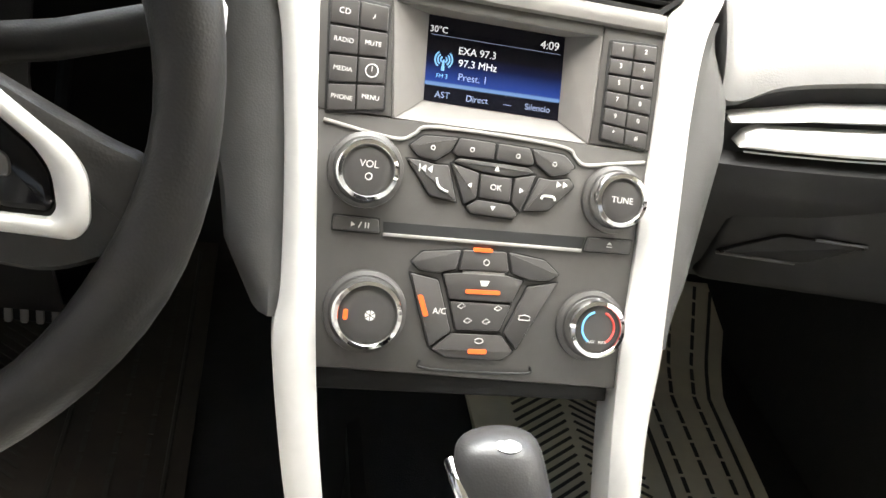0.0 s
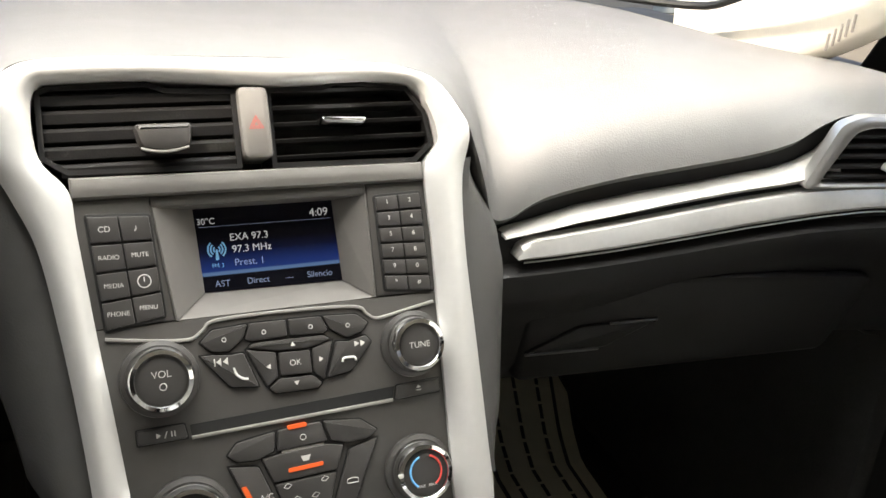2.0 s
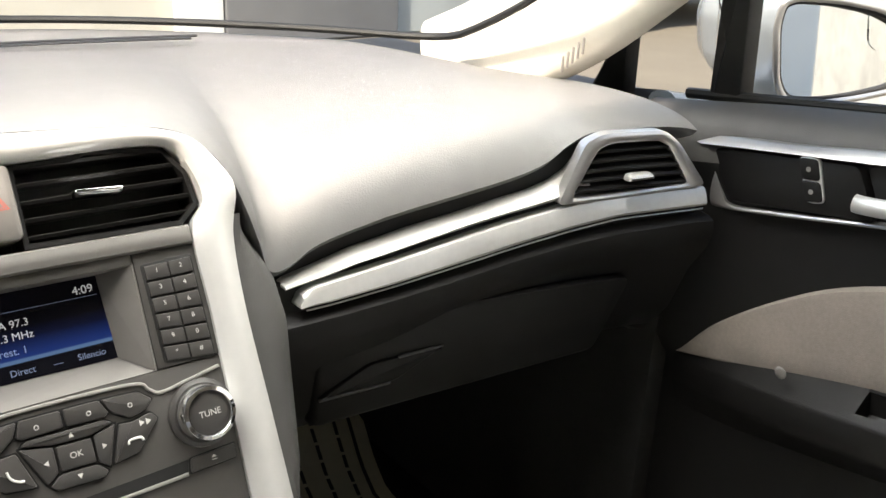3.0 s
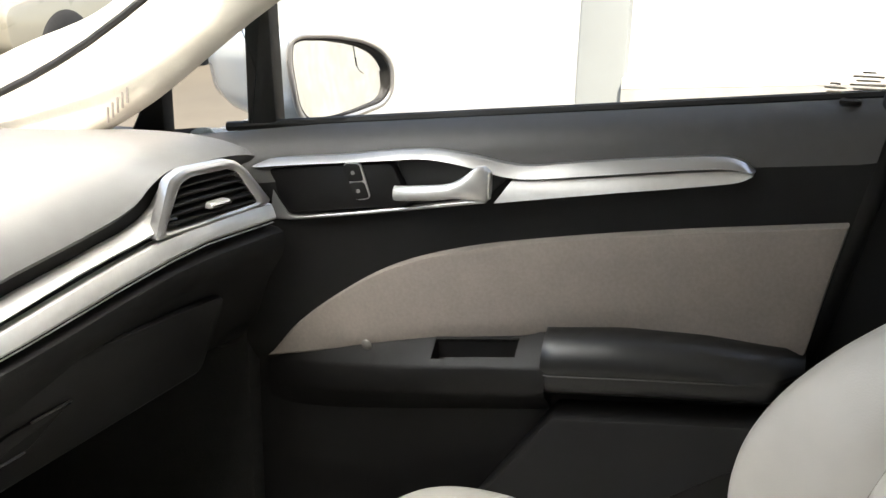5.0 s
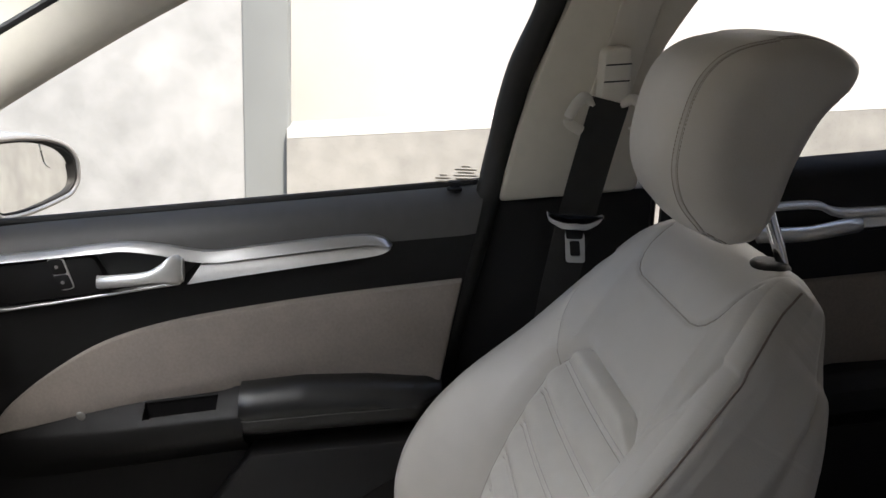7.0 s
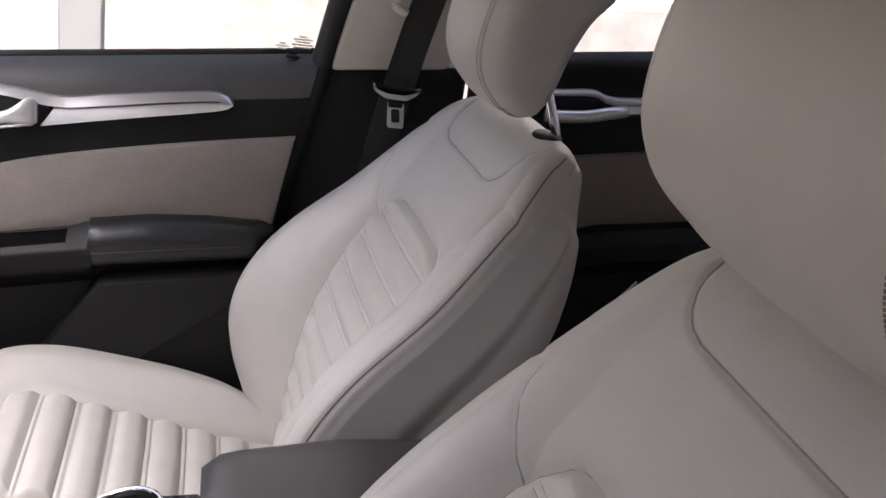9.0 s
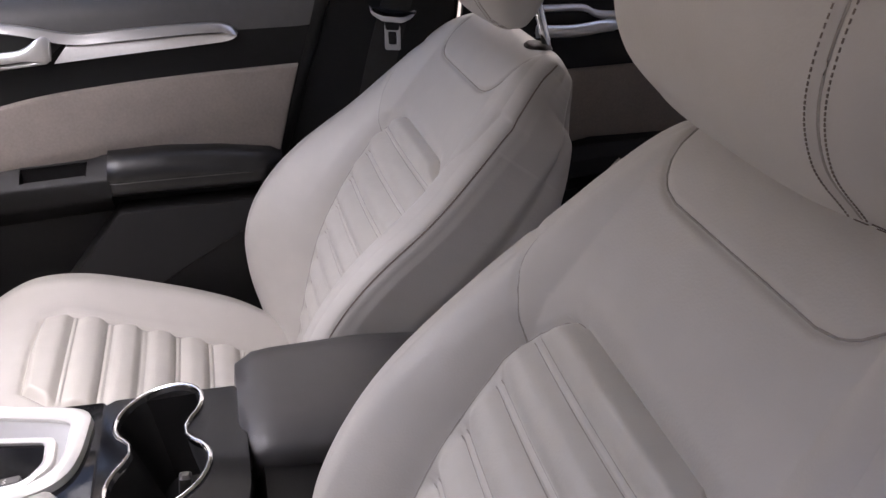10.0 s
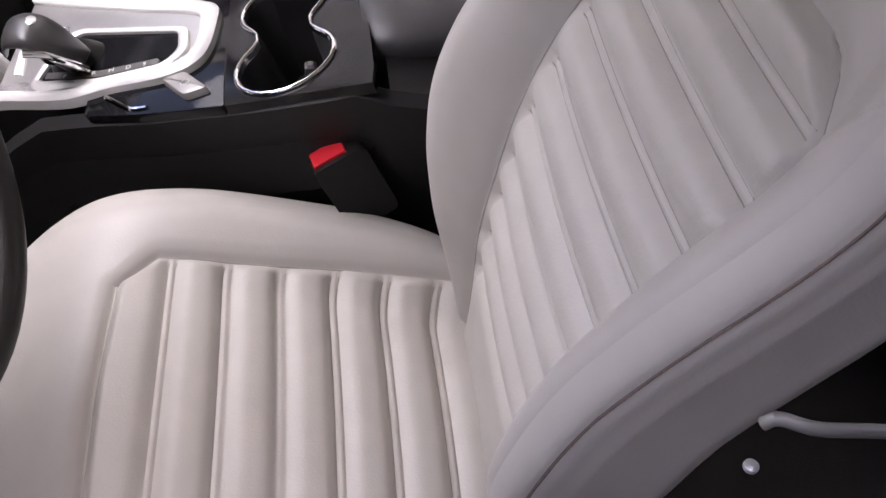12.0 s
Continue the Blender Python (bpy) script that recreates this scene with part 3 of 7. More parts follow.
    for i, p in enumerate(L):
        y, z = p.x, p.y
        hw, th = wide(z), soft_at(th_t, z)
        r = 0.026
        f = max(0.0, (i - turn) / (n - 1 - turn))
        hw -= 0.022 * f ** 3
        if i <= turn:
            yb, zb = y - N[i][0] * th, z - N[i][1] * th
        else:
            e = math.sin(f * math.pi / 2)
            yb, zb = by + (L[-1].x - 0.016 - by) * f, bz + (1.072 - bz) * e
        row, key = [], []
        for k in range(NF + 1):
            x = spread(k, NF, line_at([(b, a) for a, b in inser[:0:-1]], z), hw - r)
            d = depth(x, z)
            row.append((x, y + N[i][0] * d, z + N[i][1] * d))
            inside = NF / 4 <= k < 3 * NF / 4 and z < inser[0][1]
            out = z > corner[1] and abs(x) < line_at([(b, a) for a, b in shoulder], z)
            key.append('insert' if inside else ('upper' if out else ('bolster' if k < NF / 2 else 'bolster_b')))
        sides = []
        for _, ye, ze in (row[-1], row[0]):
            sides.append(flank(ye, ze, yb, zb, hw, r))
        right = sides[0]
        back = [(hw - 0.04, yb - 0.004, zb), (hw * 0.6, yb - 0.010, zb), (0, yb - 0.013, zb), (-hw * 0.6, yb - 0.010, zb), (-hw + 0.04, yb - 0.004, zb)]
        left = [(-a, b, c) for a, b, c in sides[1][::-1]]
        keys.append(key + ['side'] * (len(right) + len(back) + len(left)))
        full = row + right + back + left
        js = (len(row) + 7, len(full) - 8)
        rows.append([(cx + a, *tilt(b + yaw * a, c)) for a, b, c in full])
    bms = split_cover(rows, keys, ("insert", "bolster", "bolster_b", "upper", "side"))
    cap(bms["side"], rows[0])
    cap(bms["side"], rows[-1])
    back = part("backrest", bms["side"], M_SEAT, owner, angle=60)
    part("upper_panel", bms["upper"], M_SEAT, back, angle=60)
    part("insert", bms["insert"], M_SEATIN, back, "pleated pale grey leather insert", 60)
    part("bolster", bms["bolster"], M_SEAT, back, angle=60)
    part("bolster", bms["bolster_b"], M_SEAT, back, angle=60)

    # seams
    for j in js:
        part("stitching", tube([r_[j] for r_ in rows[10:n - 30:4]], 0.0011, 6), M_STITCH, back, "brown stitched ridge seam")
    for q in pleats:
        w = half_width(inser, q) - 0.006
        bm = bmesh.new()
        for e in (-0.0034, 0.0034):
            tube([place(w * k / 20, q + e, 0.0001) for k in range(-20, 21)], 0.0006, 5, bm)
        part("stitching", bm, M_THREAD, back, "twin stitched pleat")
    rim = [q for q in inser if q[1] > 0.46] + [(0.104, 0.47)]
    for s in (-1, 1):
        for line in ((rim, shoulder) if s > 0 else (rim,)):
            part("stitching", tube([place(s * a, b, -0.0004) for a, b in densify(line)], 0.0008, 6), M_THREAD, back, "grey stitched seam")
    line = [(-a, b) for a, b in yoke[:0:-1]] + yoke[1:]
    part("stitching", tube([place(a, b, 0.0002) for a, b in densify(line)], 0.0008, 6), M_THREAD, back, "grey stitched seam")

    # head restraint
    prof = catmull([(-0.474, 1.088, 0), (-0.446, 1.118, 0), (-0.434, 1.16, 0), (-0.442, 1.225, 0), (-0.465, 1.262, 0), (-0.505, 1.280, 0), (-0.56, 1.288, 0), (-0.604, 1.272, 0), (-0.607, 1.250, 0),
                    (-0.580, 1.215, 0), (-0.560, 1.165, 0), (-0.548, 1.115, 0), (-0.532, 1.086, 0), (-0.502, 1.077, 0)], 8)
    cyy = sum(p.x for p in prof) / len(prof)
    czz = sum(p.y for p in prof) / len(prof)
    hr, seams = [], {}
    for k in range(261):
        t = k / 260 * 2 - 1
        x = 0.122 * math.sin(t * math.pi / 2)
        s = (1 - abs(math.sin(t * math.pi / 2)) ** 4.5) ** (1 / 3.0) if abs(t) < 1 else 0.02
        groove = -0.022 * math.exp(-((abs(x) - 0.089) / 0.0018) ** 2)
        row = []
        for p in prof:
            f = 1 - (1 - s) * 0.62 + groove
            front = 0.012 * (x / 0.13) ** 2 if p.x > cyy else 0.0
            yy, zz = tilt(cyy + (p.x - cyy) * f * head_sy - front + head_dy, czz + (p.y - czz) * (1 - (1 - s) * 0.42 + groove * 0.6) * head_sz + head_dz)
            row.append((cx + x * head_sx, yy, zz))
        hr.append(row)
        side = 1 if x > 0 else -1
        if side not in seams or abs(abs(x) - 0.089) < seams[side][0]:
            seams[side] = (abs(abs(x) - 0.089), row)
    bm = sheet(hr, closed=True)
    cap(bm, hr[0])
    cap(bm, hr[-1])
    head = part("head_restraint", bm, M_SEAT, owner, angle=60)
    for side in (-1, 1):
        ring = seams[side][1]
        part("stitching", tube(ring + ring[:1], 0.0010, 6), M_THREAD, head, "grey stitched seam")
        for col in ((0.0855, 0.0935) if side < 0 else ()):
            near_row = min(hr, key=lambda q: abs((q[0][0] - cx) / head_sx - side * col))
            loop = [Vector(q) for q in near_row]
            mid = sum(loop, Vector((0, 0, 0))) / len(loop)
            bm = bmesh.new()
            for a, b in zip(loop, loop[1:] + loop[:1]):
                for u in (0.1, 0.6):
                    p, q = a.lerp(b, u), a.lerp(b, u + 0.30)
                    p, q = p + (p - mid).normalized() * 0.0002, q + (q - mid).normalized() * 0.0002
                    tube([p, q], 0.00045, 5, bm)
            part("stitching", bm, M_STITCH, head, "brown double stitching")
    for sx in (-0.07, 0.07):
        a, b = tilt(-0.556, 1.098), tilt(-0.520, 1.185)
        part("post", tube(catmull([(cx + sx, a[0] - 0.006, a[1] - 0.03), (cx + sx, a[0], a[1]), (cx + sx, (a[0] + b[0]) / 2 + 0.002, (a[1] + b[1]) / 2), (cx + sx, *b)], 5), 0.006, 12), M_CHROME, head, "chrome post")
        g = tilt(-0.546, 1.094)
        part("guide", lathe([(0.020, -0.012), (0.020, 0.000), (0.017, 0.003), (0.009, 0.004)],
                            lambda p, q, h, g=g, sx=sx: (cx + sx + p * 1.2, g[0] + q * 0.85 - 0.1 * h, g[1] + h), 24), M_BLACK, head, "black plastic post guide")


def seat_cushion_parts(owner, cx, dy, dz, inset):
    C = [(0.15, 0.36), (0.152, 0.42), (0.138, 0.472), (0.105, 0.520), (0.06, 0.556), (0.01, 0.574), (-0.05, 0.570), (-0.12, 0.550), (-0.20, 0.526), (-0.28, 0.502), (-0.36, 0.475), (-0.40, 0.455)]
    L = catmull([(y, z, 0) for y, z in C], 34)
    n = len(L)
    hw_t = [(-0.40, 0.165), (-0.34, 0.192), (-0.28, 0.216), (-0.20, 0.236), (-0.10, 0.245), (0.05, 0.240), (0.12, 0.225), (0.16, 0.20)]
    bol_t = [(-0.40, 0.030), (-0.34, 0.042), (-0.28, 0.048), (-0.22, 0.042), (-0.10, 0.026), (0.0, 0.012), (0.06, 0.003), (0.15, 0.0)]
    pleats = [-0.051 - 0.047 * k for k in range(7)]
    inser = [(a * inset, b) for a, b in [(0.0, -0.002), (0.104, -0.006), (0.133, -0.038), (0.139, -0.20), (0.130, -0.40)]]

    def depth(ax, y, hw, bo, top):
        t = ax / hw
        d = bo * smooth(0.46, 0.80, t) - 0.012 * smooth(0.72, 1.0, t)
        if not top:
            return d
        g = off_line(ax, y, inser)
        if ax < half_width(inser, y):
            s = min(abs(y - q) for q in pleats)
            d += ((pleat(s) if y < -0.02 else 0.0072) + 0.006 * (1 - (ax / 0.13) ** 2)) * smooth(0.0, 0.010, g)
        else:
            d += 0.003 * smooth(0.0, 0.016, g)
        return d - 0.0040 * math.exp(-(g / 0.0034) ** 2)

    NF = 140
    rows, keys, normals = [], [], []
    for i, p in enumerate(L):
        y, z = p.x, p.y
        d = (L[min(i + 1, n - 1)] - L[max(i - 1, 0)]).normalized()
        ny, nz = -d.y, d.x
        if nz < 0 or (abs(nz) < 1e-6 and ny < 0):
            ny, nz = -ny, -nz
        if i < 52:
            ny, nz = abs(ny), abs(nz)
        normals.append((ny, nz))
        hw, bo = soft_at(hw_t, y, 0.02), soft_at(bol_t, y, 0.03)
        top = i > 104
        r = 0.045
        row, key = [], []
        for k in range(NF + 1):
            x = spread(k, NF, line_at([(b, a) for a, b in inser[:0:-1]], y), hw - r)
            row.append((x, depth(abs(x), y, hw, bo, top)))
            mid = NF / 4 <= k < 3 * NF / 4
            key.append(('insert' if mid else ('bolster' if k < NF / 2 else 'bolster_b')) if top and y < inser[0][1] else 'front')
        e = row[-1][1]
        drop = max(0.05, z - 0.33)
        right = []
        for k in range(1, 9):
            a = math.pi / 2 * k / 8
            right.append((hw - r + r * math.sin(a), e - r + r * math.cos(a)))
        for q in (0.25, 0.5, 0.75, 1.0):
            right.append((hw - 0.012 * q, e - r - (drop - r) * q))
        low = [(hw * 0.5, -drop - 0.01), (-hw * 0.5, -drop - 0.01)]
        left = [(-a, b) for a, b in right[::-1]]
        keys.append(key + ['front'] * (len(right) + len(low) + len(left)))
        sink = smooth(0.10, 0.152, y)
        rows.append([(cx + x, y + ny * (dd if dd > -r else 0) + dy - (0.06 * sink if dd < -r - 0.001 else 0), z + (nz * dd if dd > -r else dd * (1 - 0.6 * sink)) + dz) for x, dd in row + right + low + left])
    bms = split_cover(rows, keys, ("insert", "bolster", "bolster_b", "front"))
    cap(bms["front"], rows[0])
    cap(bms["front"], rows[-1])
    cu = part("cushion", bms["front"], M_SEAT, owner, angle=60)
    part("insert", bms["insert"], M_SEATIN, cu, "pleated pale grey leather insert", 60)
    part("bolster", bms["bolster"], M_SEAT, cu, angle=60)
    part("bolster", bms["bolster_b"], M_SEAT, cu, angle=60)

    def place(x, y):
        i = min(range(110, n), key=lambda k: abs(L[k].x - y))
        d = depth(abs(x), y, soft_at(hw_t, y, 0.02), soft_at(bol_t, y, 0.03), True) - 0.0003
        return (cx + x, L[i].x + normals[i][0] * d + dy, L[i].y + normals[i][1] * d + dz)

    for q in pleats[:-1]:
        w = half_width(inser, q) - 0.006
        bm = bmesh.new()
        for e in (-0.0034, 0.0034):
            tube([place(w * k / 20, q + e) for k in range(-20, 21)], 0.0006, 5, bm)
        part("stitching", bm, M_THREAD, cu, "twin stitched pleat")
    line = [(-a, b) for a, b in inser[:0:-1]] + inser[1:]
    part("stitching", tube([place(a, b) for a, b in densify([q for q in line if q[1] > -0.39])], 0.0010, 6), M_THREAD, cu, "grey stitched seam")


def front_seat(name, label, cx, back, cush, shape):
    s = thing(name, label, "car seat", "front seats", at=(cx, -0.15, 0.2))
    seat_back_parts(s, cx, *back, **shape)
    seat_cushion_parts(s, cx, *cush)
    dy, dz, _ = cush
    part("base", box((cx - 0.20, -0.36 + dy, 0.28), (cx + 0.20, 0.08 + dy, 0.42 + dz), 0.02), M_BLACK, s, "black plastic seat base")
    for sx in (-0.18, 0.18):
        part("rail", box((cx + sx - 0.02, -0.40, 0.2), (cx + sx + 0.02, 0.12, 0.29), 0.006), M_BLACK, s, "black floor rail")
    return s


driver = front_seat("driver_seat", "pale grey leather bucket seat with pleated insert", -0.371, (0.0, 0.006, 0.0), (0.0, 0.0, 1.06),
                    dict(th_t=[(0.44, 0.03), (0.60, 0.045), (0.80, 0.050), (0.98, 0.070), (1.06, 0.075), (1.12, 0.06)], low_w=0.185, bol_k=0.85, slim=0.026, insert_top=[(0.0, 0.944), (0.078, 0.9435), (0.092, 0.9415), (0.103, 0.934), (0.123, 0.914), (0.130, 0.903), (0.133, 0.884)], head_sx=1.10, head_sy=1.0, head_sz=0.86, head_dy=0.023, head_dz=-0.004, yaw=0.0, west=0.9, east=0.0, fold=0.0))
passenger = front_seat("passenger_seat", "pale grey leather bucket seat with horizontal pleats", 0.362, (-0.022, -0.088, 3.0), (0.03, -0.045, 0.83),
                       dict(th_t=[(0.44, 0.06), (0.60, 0.12), (0.80, 0.135), (0.98, 0.125), (1.06, 0.09), (1.12, 0.075)], low_w=0.214, bol_k=1.25, slim=0.0, insert_top=[(0.0, 0.944), (0.078, 0.9435), (0.092, 0.9415), (0.103, 0.934), (0.127, 0.914), (0.134, 0.903), (0.137, 0.884)], head_sx=0.9, head_sy=0.9, head_sz=0.9, head_dy=0.012, head_dz=0.02, yaw=0.045, west=0.8, east=0.3, fold=1.0))

# ---- front passenger door ----
door = thing("front_passenger_door", "closed black door trim with taupe cloth insert and silver trim", "car door", at=(0.69, 0.0, 0.3))
core = []
for y in np.linspace(0.37, -0.37, 28):
    zs = sill(y)
    back_in = 0.035 * smooth(0.20, 0.37, y)
    core.append([(0.705 - back_in, y, zs - 0.02), (0.700 - back_in, y, zs - 0.002), (0.688 - back_in, y, zs + 0.003), (0.674 - back_in, y, zs - 0.003), (0.662 - back_in, y, zs - 0.014), (0.655 - back_in, y, zs - 0.03),
                 (0.651 - back_in, y, zs - 0.055), (0.650 - back_in, y, zs - 0.10), (0.648 - back_in, y, zs - 0.16), (0.646 - back_in, y, zs - 0.25), (0.645, y, 0.62), (0.645, y, 0.45), (0.65, y, 0.28), (0.70, y, 0.26)])
slant = [(0.98, -0.370), (0.86, -0.346), (0.70, -0.318), (0.648, -0.306), (0.30, -0.296)]
core = [[(x, max(y, line_at([(z, v) for z, v in slant[::-1]], z)), z) for x, y, z in r] for r in core]
part("door_panel", backed([r[6:] for r in core], (0.012, 0, 0)), M_BLACK, door)
part("upper_pad", backed([r[1:7] for r in core], (0.012, 0, -0.003)), M_PAD, door, "soft charcoal upper door pad")

# silver bezel round the pull, dark plate and latch handle
D3 = yz(0.640)
bez_out = catmull([(0.330, 0.868, 0), (0.26, 0.878, 0), (0.187, 0.887, 0), (0.12, 0.898, 0), (0.082, 0.902, 0), (0.04, 0.900, 0), (-0.02, 0.8935, 0), (-0.08, 0.902, 0), (-0.15, 0.912, 0), (-0.215, 0.920, 0), (-0.240, 0.917, 0), (-0.252, 0.908, 0)], 6)
bez_in = catmull([(0.288, 0.866, 0), (0.24, 0.873, 0), (0.187, 0.880, 0), (0.12, 0.889, 0), (0.085, 0.893, 0), (0.045, 0.890, 0), (-0.015, 0.881, 0), (-0.08, 0.889, 0), (-0.15, 0.900, 0), (-0.215, 0.909, 0), (-0.240, 0.909, 0), (-0.250, 0.9075, 0)], 6)
part("bezel_strip", ring_prism([(p.x, p.y) for p in bez_out], [(p.x, p.y) for p in bez_in], D3, -0.012, -0.002, 0.0008, loop=False, lean=0.009), M_SATGREY, door, "satin grey bezel strip", 24)
edge_a = catmull([(0.330, 0.868, 0), (0.308, 0.845, 0), (0.285, 0.815, 0), (0.262, 0.806, 0), (0.20, 0.815, 0), (0.10, 0.834, 0), (0.017, 0.850, 0)], 6)
edge_b = catmull([(0.288, 0.866, 0), (0.272, 0.845, 0), (0.258, 0.822, 0), (0.245, 0.812, 0), (0.20, 0.8185, 0), (0.10, 0.8375, 0), (0.017, 0.8535, 0)], 6)
part("bezel_edge", ring_prism([(p.x, p.y) for p in edge_a], [(p.x, p.y) for p in edge_b], D3, -0.012, 0.002, 0.001, loop=False), M_SATGREY, door, "satin grey bezel edge")
plate = rounded([(0.286, 0.863), (0.250, 0.815), (0.10, 0.838), (0.125, 0.884)], 0.008)
part("switch_plate", prism(plate, D3, -0.012, 0.001, 0.003), M_BLACK, door, "black switch plate")
cup = rounded([(0.122, 0.884), (0.100, 0.840), (0.02, 0.853), (-0.005, 0.878), (0.045, 0.889), (0.085, 0.892)], 0.006)
part("pull_recess", prism(cup, D3, -0.012, -0.007, 0.002), M_SEAL, door, "black recess behind the handle")
lock = part("lock_switch", prism(rounded([(0.182, 0.880), (0.161, 0.882), (0.148, 0.842), (0.166, 0.838)], 0.006), D3, 0, 0.0035, 0.001), M_ALU, door, "silver-rimmed lock switch")
part("button", prism(rounded([(0.1805, 0.8785), (0.1622, 0.8805), (0.1562, 0.8618), (0.1745, 0.8592)], 0.004), D3, 0.003, 0.005, 0.001), M_BLACK, lock)
part("button", prism(rounded([(0.1742, 0.8580), (0.1558, 0.8606), (0.1495, 0.8432), (0.1662, 0.8395)], 0.004), D3, 0.003, 0.005, 0.001), M_BLACK, lock)
for q in ((0.169, 0.870), (0.1625, 0.850)):
    part("mark", lathe([(0.0024, 0), (0.0024, 0.0003), (0.0015, 0.0003)], lambda a, b, n, q=q: D3(q[0] + a, q[1] + b, 0.005 + n), 12), M_GREYLINE, lock, "pale lock mark")
hp = catmull([(0.118, 0.853, 0), (0.09, 0.8575, 0), (0.06, 0.862, 0), (0.038, 0.868, 0), (0.022, 0.8735, 0), (0.010, 0.872, 0)], 6)
hrows = []
for i, p in enumerate(hp):
    t = i / (len(hp) - 1)
    h = 0.0085 + 0.011 * smooth(0.45, 0.85, t) - 0.004 * smooth(0.9, 1.0, t)
    out = 0.008 + 0.012 * math.sin(math.pi * min(1, t * 1.05)) ** 0.6
    hrows.append([D3(p.x, p.y + h * math.cos(a), out + 0.007 * math.sin(a)) for a in np.linspace(0, 2 * math.pi, 15)[:-1]])
bm = sheet(hrows, closed=True)
cap(bm, hrows[0]); cap(bm, hrows[-1])
part("door_handle", bm, M_ALU, door, "satin chrome pull handle")
bt = catmull([(-0.010, 0.8765, 0), (-0.06, 0.8825, 0), (-0.12, 0.8915, 0), (-0.19, 0.9020, 0), (-0.235, 0.9075, 0), (-0.2505, 0.9065, 0)], 5)
bb = catmull([(0.006, 0.8525, 0), (-0.06, 0.8650, 0), (-0.12, 0.8760, 0), (-0.19, 0.8885, 0), (-0.235, 0.8975, 0), (-0.2500, 0.9050, 0)], 5)
part("trim_blade", ring_prism([(p.x, p.y) for p in bt], [(p.x, p.y) for p in bb], D3, -0.012, 0.001, 0.0006, cuts=6, loop=False, lean=0.007), M_ALU, door, "brushed aluminium trim blade", 24)

# cloth insert
ins = [(p.x, p.y) for p in catmull([(0.283, 0.632, 0), (0.240, 0.682, 0), (0.182, 0.729, 0), (0.118, 0.768, 0), (0.036, 0.797, 0), (-0.068, 0.820, 0), (-0.191, 0.842, 0), (-0.343, 0.865, 0)], 5)]
ins += [(-0.332, 0.80), (-0.320, 0.722), (-0.2, 0.722), (-0.039, 0.704), (0.07, 0.680), (0.155, 0.660)]
part("cloth_insert", prism(ins, yz(0.646), -0.005, 0.013, 0.006), M_INSERT, door, "taupe cloth insert")

# armrest: a ledge with the grab recess ahead, a padded rest behind
A_TOP = [(-0.323, 0.729), (-0.306, 0.735), (-0.225, 0.738), (-0.14, 0.734), (-0.05, 0.721), (-0.035, 0.712), (0.071, 0.697), (0.167, 0.673), (0.285, 0.634)]
A_EDGE = [(-0.070, 0.690), (-0.06, 0.688), (0.0, 0.678), (0.10, 0.660), (0.20, 0.642), (0.267, 0.630), (0.285, 0.626)]
A_OUT = [(-0.07, 0.050), (0.10, 0.040), (0.20, 0.026), (0.285, 0.006)]


def A3(y, s, n=0.0):
    """Along the ledge's sloping top: s from the wall (0) to the edge (1), n straight down."""
    o, zt, ze = line_at(A_OUT, y), line_at(A_TOP, y), line_at(A_EDGE, y)
    return (0.648 - o * s, y, zt + (ze - zt) * s + 0.004 * math.sin(math.pi * s) - n)


ys = sorted([0.066, -0.030] + list(np.linspace(0.285, -0.066, 26)), reverse=True)
ss = [0.0, 0.20, 0.36, 0.6, 0.86, 0.92, 0.97, 1.0]
bm = bmesh.new()
grid = {(i, j): bm.verts.new(A3(y, s)) for i, y in enumerate(ys) for j, s in enumerate(ss)}
for i in range(len(ys) - 1):
    for j in range(len(ss) - 1):
        if ys[i] <= 0.0661 and ys[i + 1] >= -0.0301 and 2 <= j <= 3:
            continue
        bm.faces.new((grid[i, j], grid[i + 1, j], grid[i + 1, j + 1], grid[i, j + 1]))
low = []
for y in ys:
    e, o = A3(y, 1.0), line_at(A_OUT, y)
    low.append([e, (e[0] - 0.002, y, e[2] - 0.004), (e[0] - 0.001, y, e[2] - 0.030), (e[0] + o * 0.15, y, e[2] - 0.040), (e[0] + o * 0.6, y, e[2] - 0.055), (0.648, y, e[2] - 0.075)])
sheet(low, bm)
part("armrest_ledge", bm, M_BLACK, door, "black plastic armrest ledge")
yc = [y for y in ys if -0.0301 <= y <= 0.0661]
bm = bmesh.new()
loop = [A3(y, 0.36) for y in yc] + [A3(y, 0.86) for y in yc[::-1]]
deep = [(p[0], 0.018 + (p[1] - 0.018) * 0.92, p[2] - 0.024) for p in loop]
sheet([loop, deep], bm, closed=True)
cap(bm, deep)
part("grab_cup", bm, M_BLACK, door, "dark grab recess")
part("grab_lip", tube([A3(y, 0.37, 0.001) for y in yc], 0.0022, 8), M_BLACK, door)
rows = []
for y in np.linspace(-0.060, -0.322, 26):
    zt = line_at(A_TOP, y) - 0.003
    zs = line_at([(-0.32, 0.710), (-0.175, 0.694), (-0.06, 0.680)], y)
    end = 1 - smooth(0.285, 0.322, -y) * 0.5
    fr = 0.90 + 0.10 * smooth(0.060, 0.070, -y)
    o = 0.056 * end * fr
    rows.append([(0.648, y, zt), (0.648 - o * 0.35, y, zt + 0.002), (0.648 - o * 0.68, y, zt - 0.003), (0.648 - o * 0.90, y, zt - 0.013), (0.648 - o, y, zt - 0.028), (0.648 - o * 0.985, y, zs + 0.004), (0.648 - o * 0.94, y, zs),
                 (0.648 - o * 0.96, y, zs - 0.004), (0.648 - o * 0.90, y, zs - 0.018), (0.648 - o * 0.7, y, zs - 0.026), (0.648, y, zs - 0.036)])
bm = sheet(rows)
cap(bm, rows[0])
cap(bm, rows[-1])
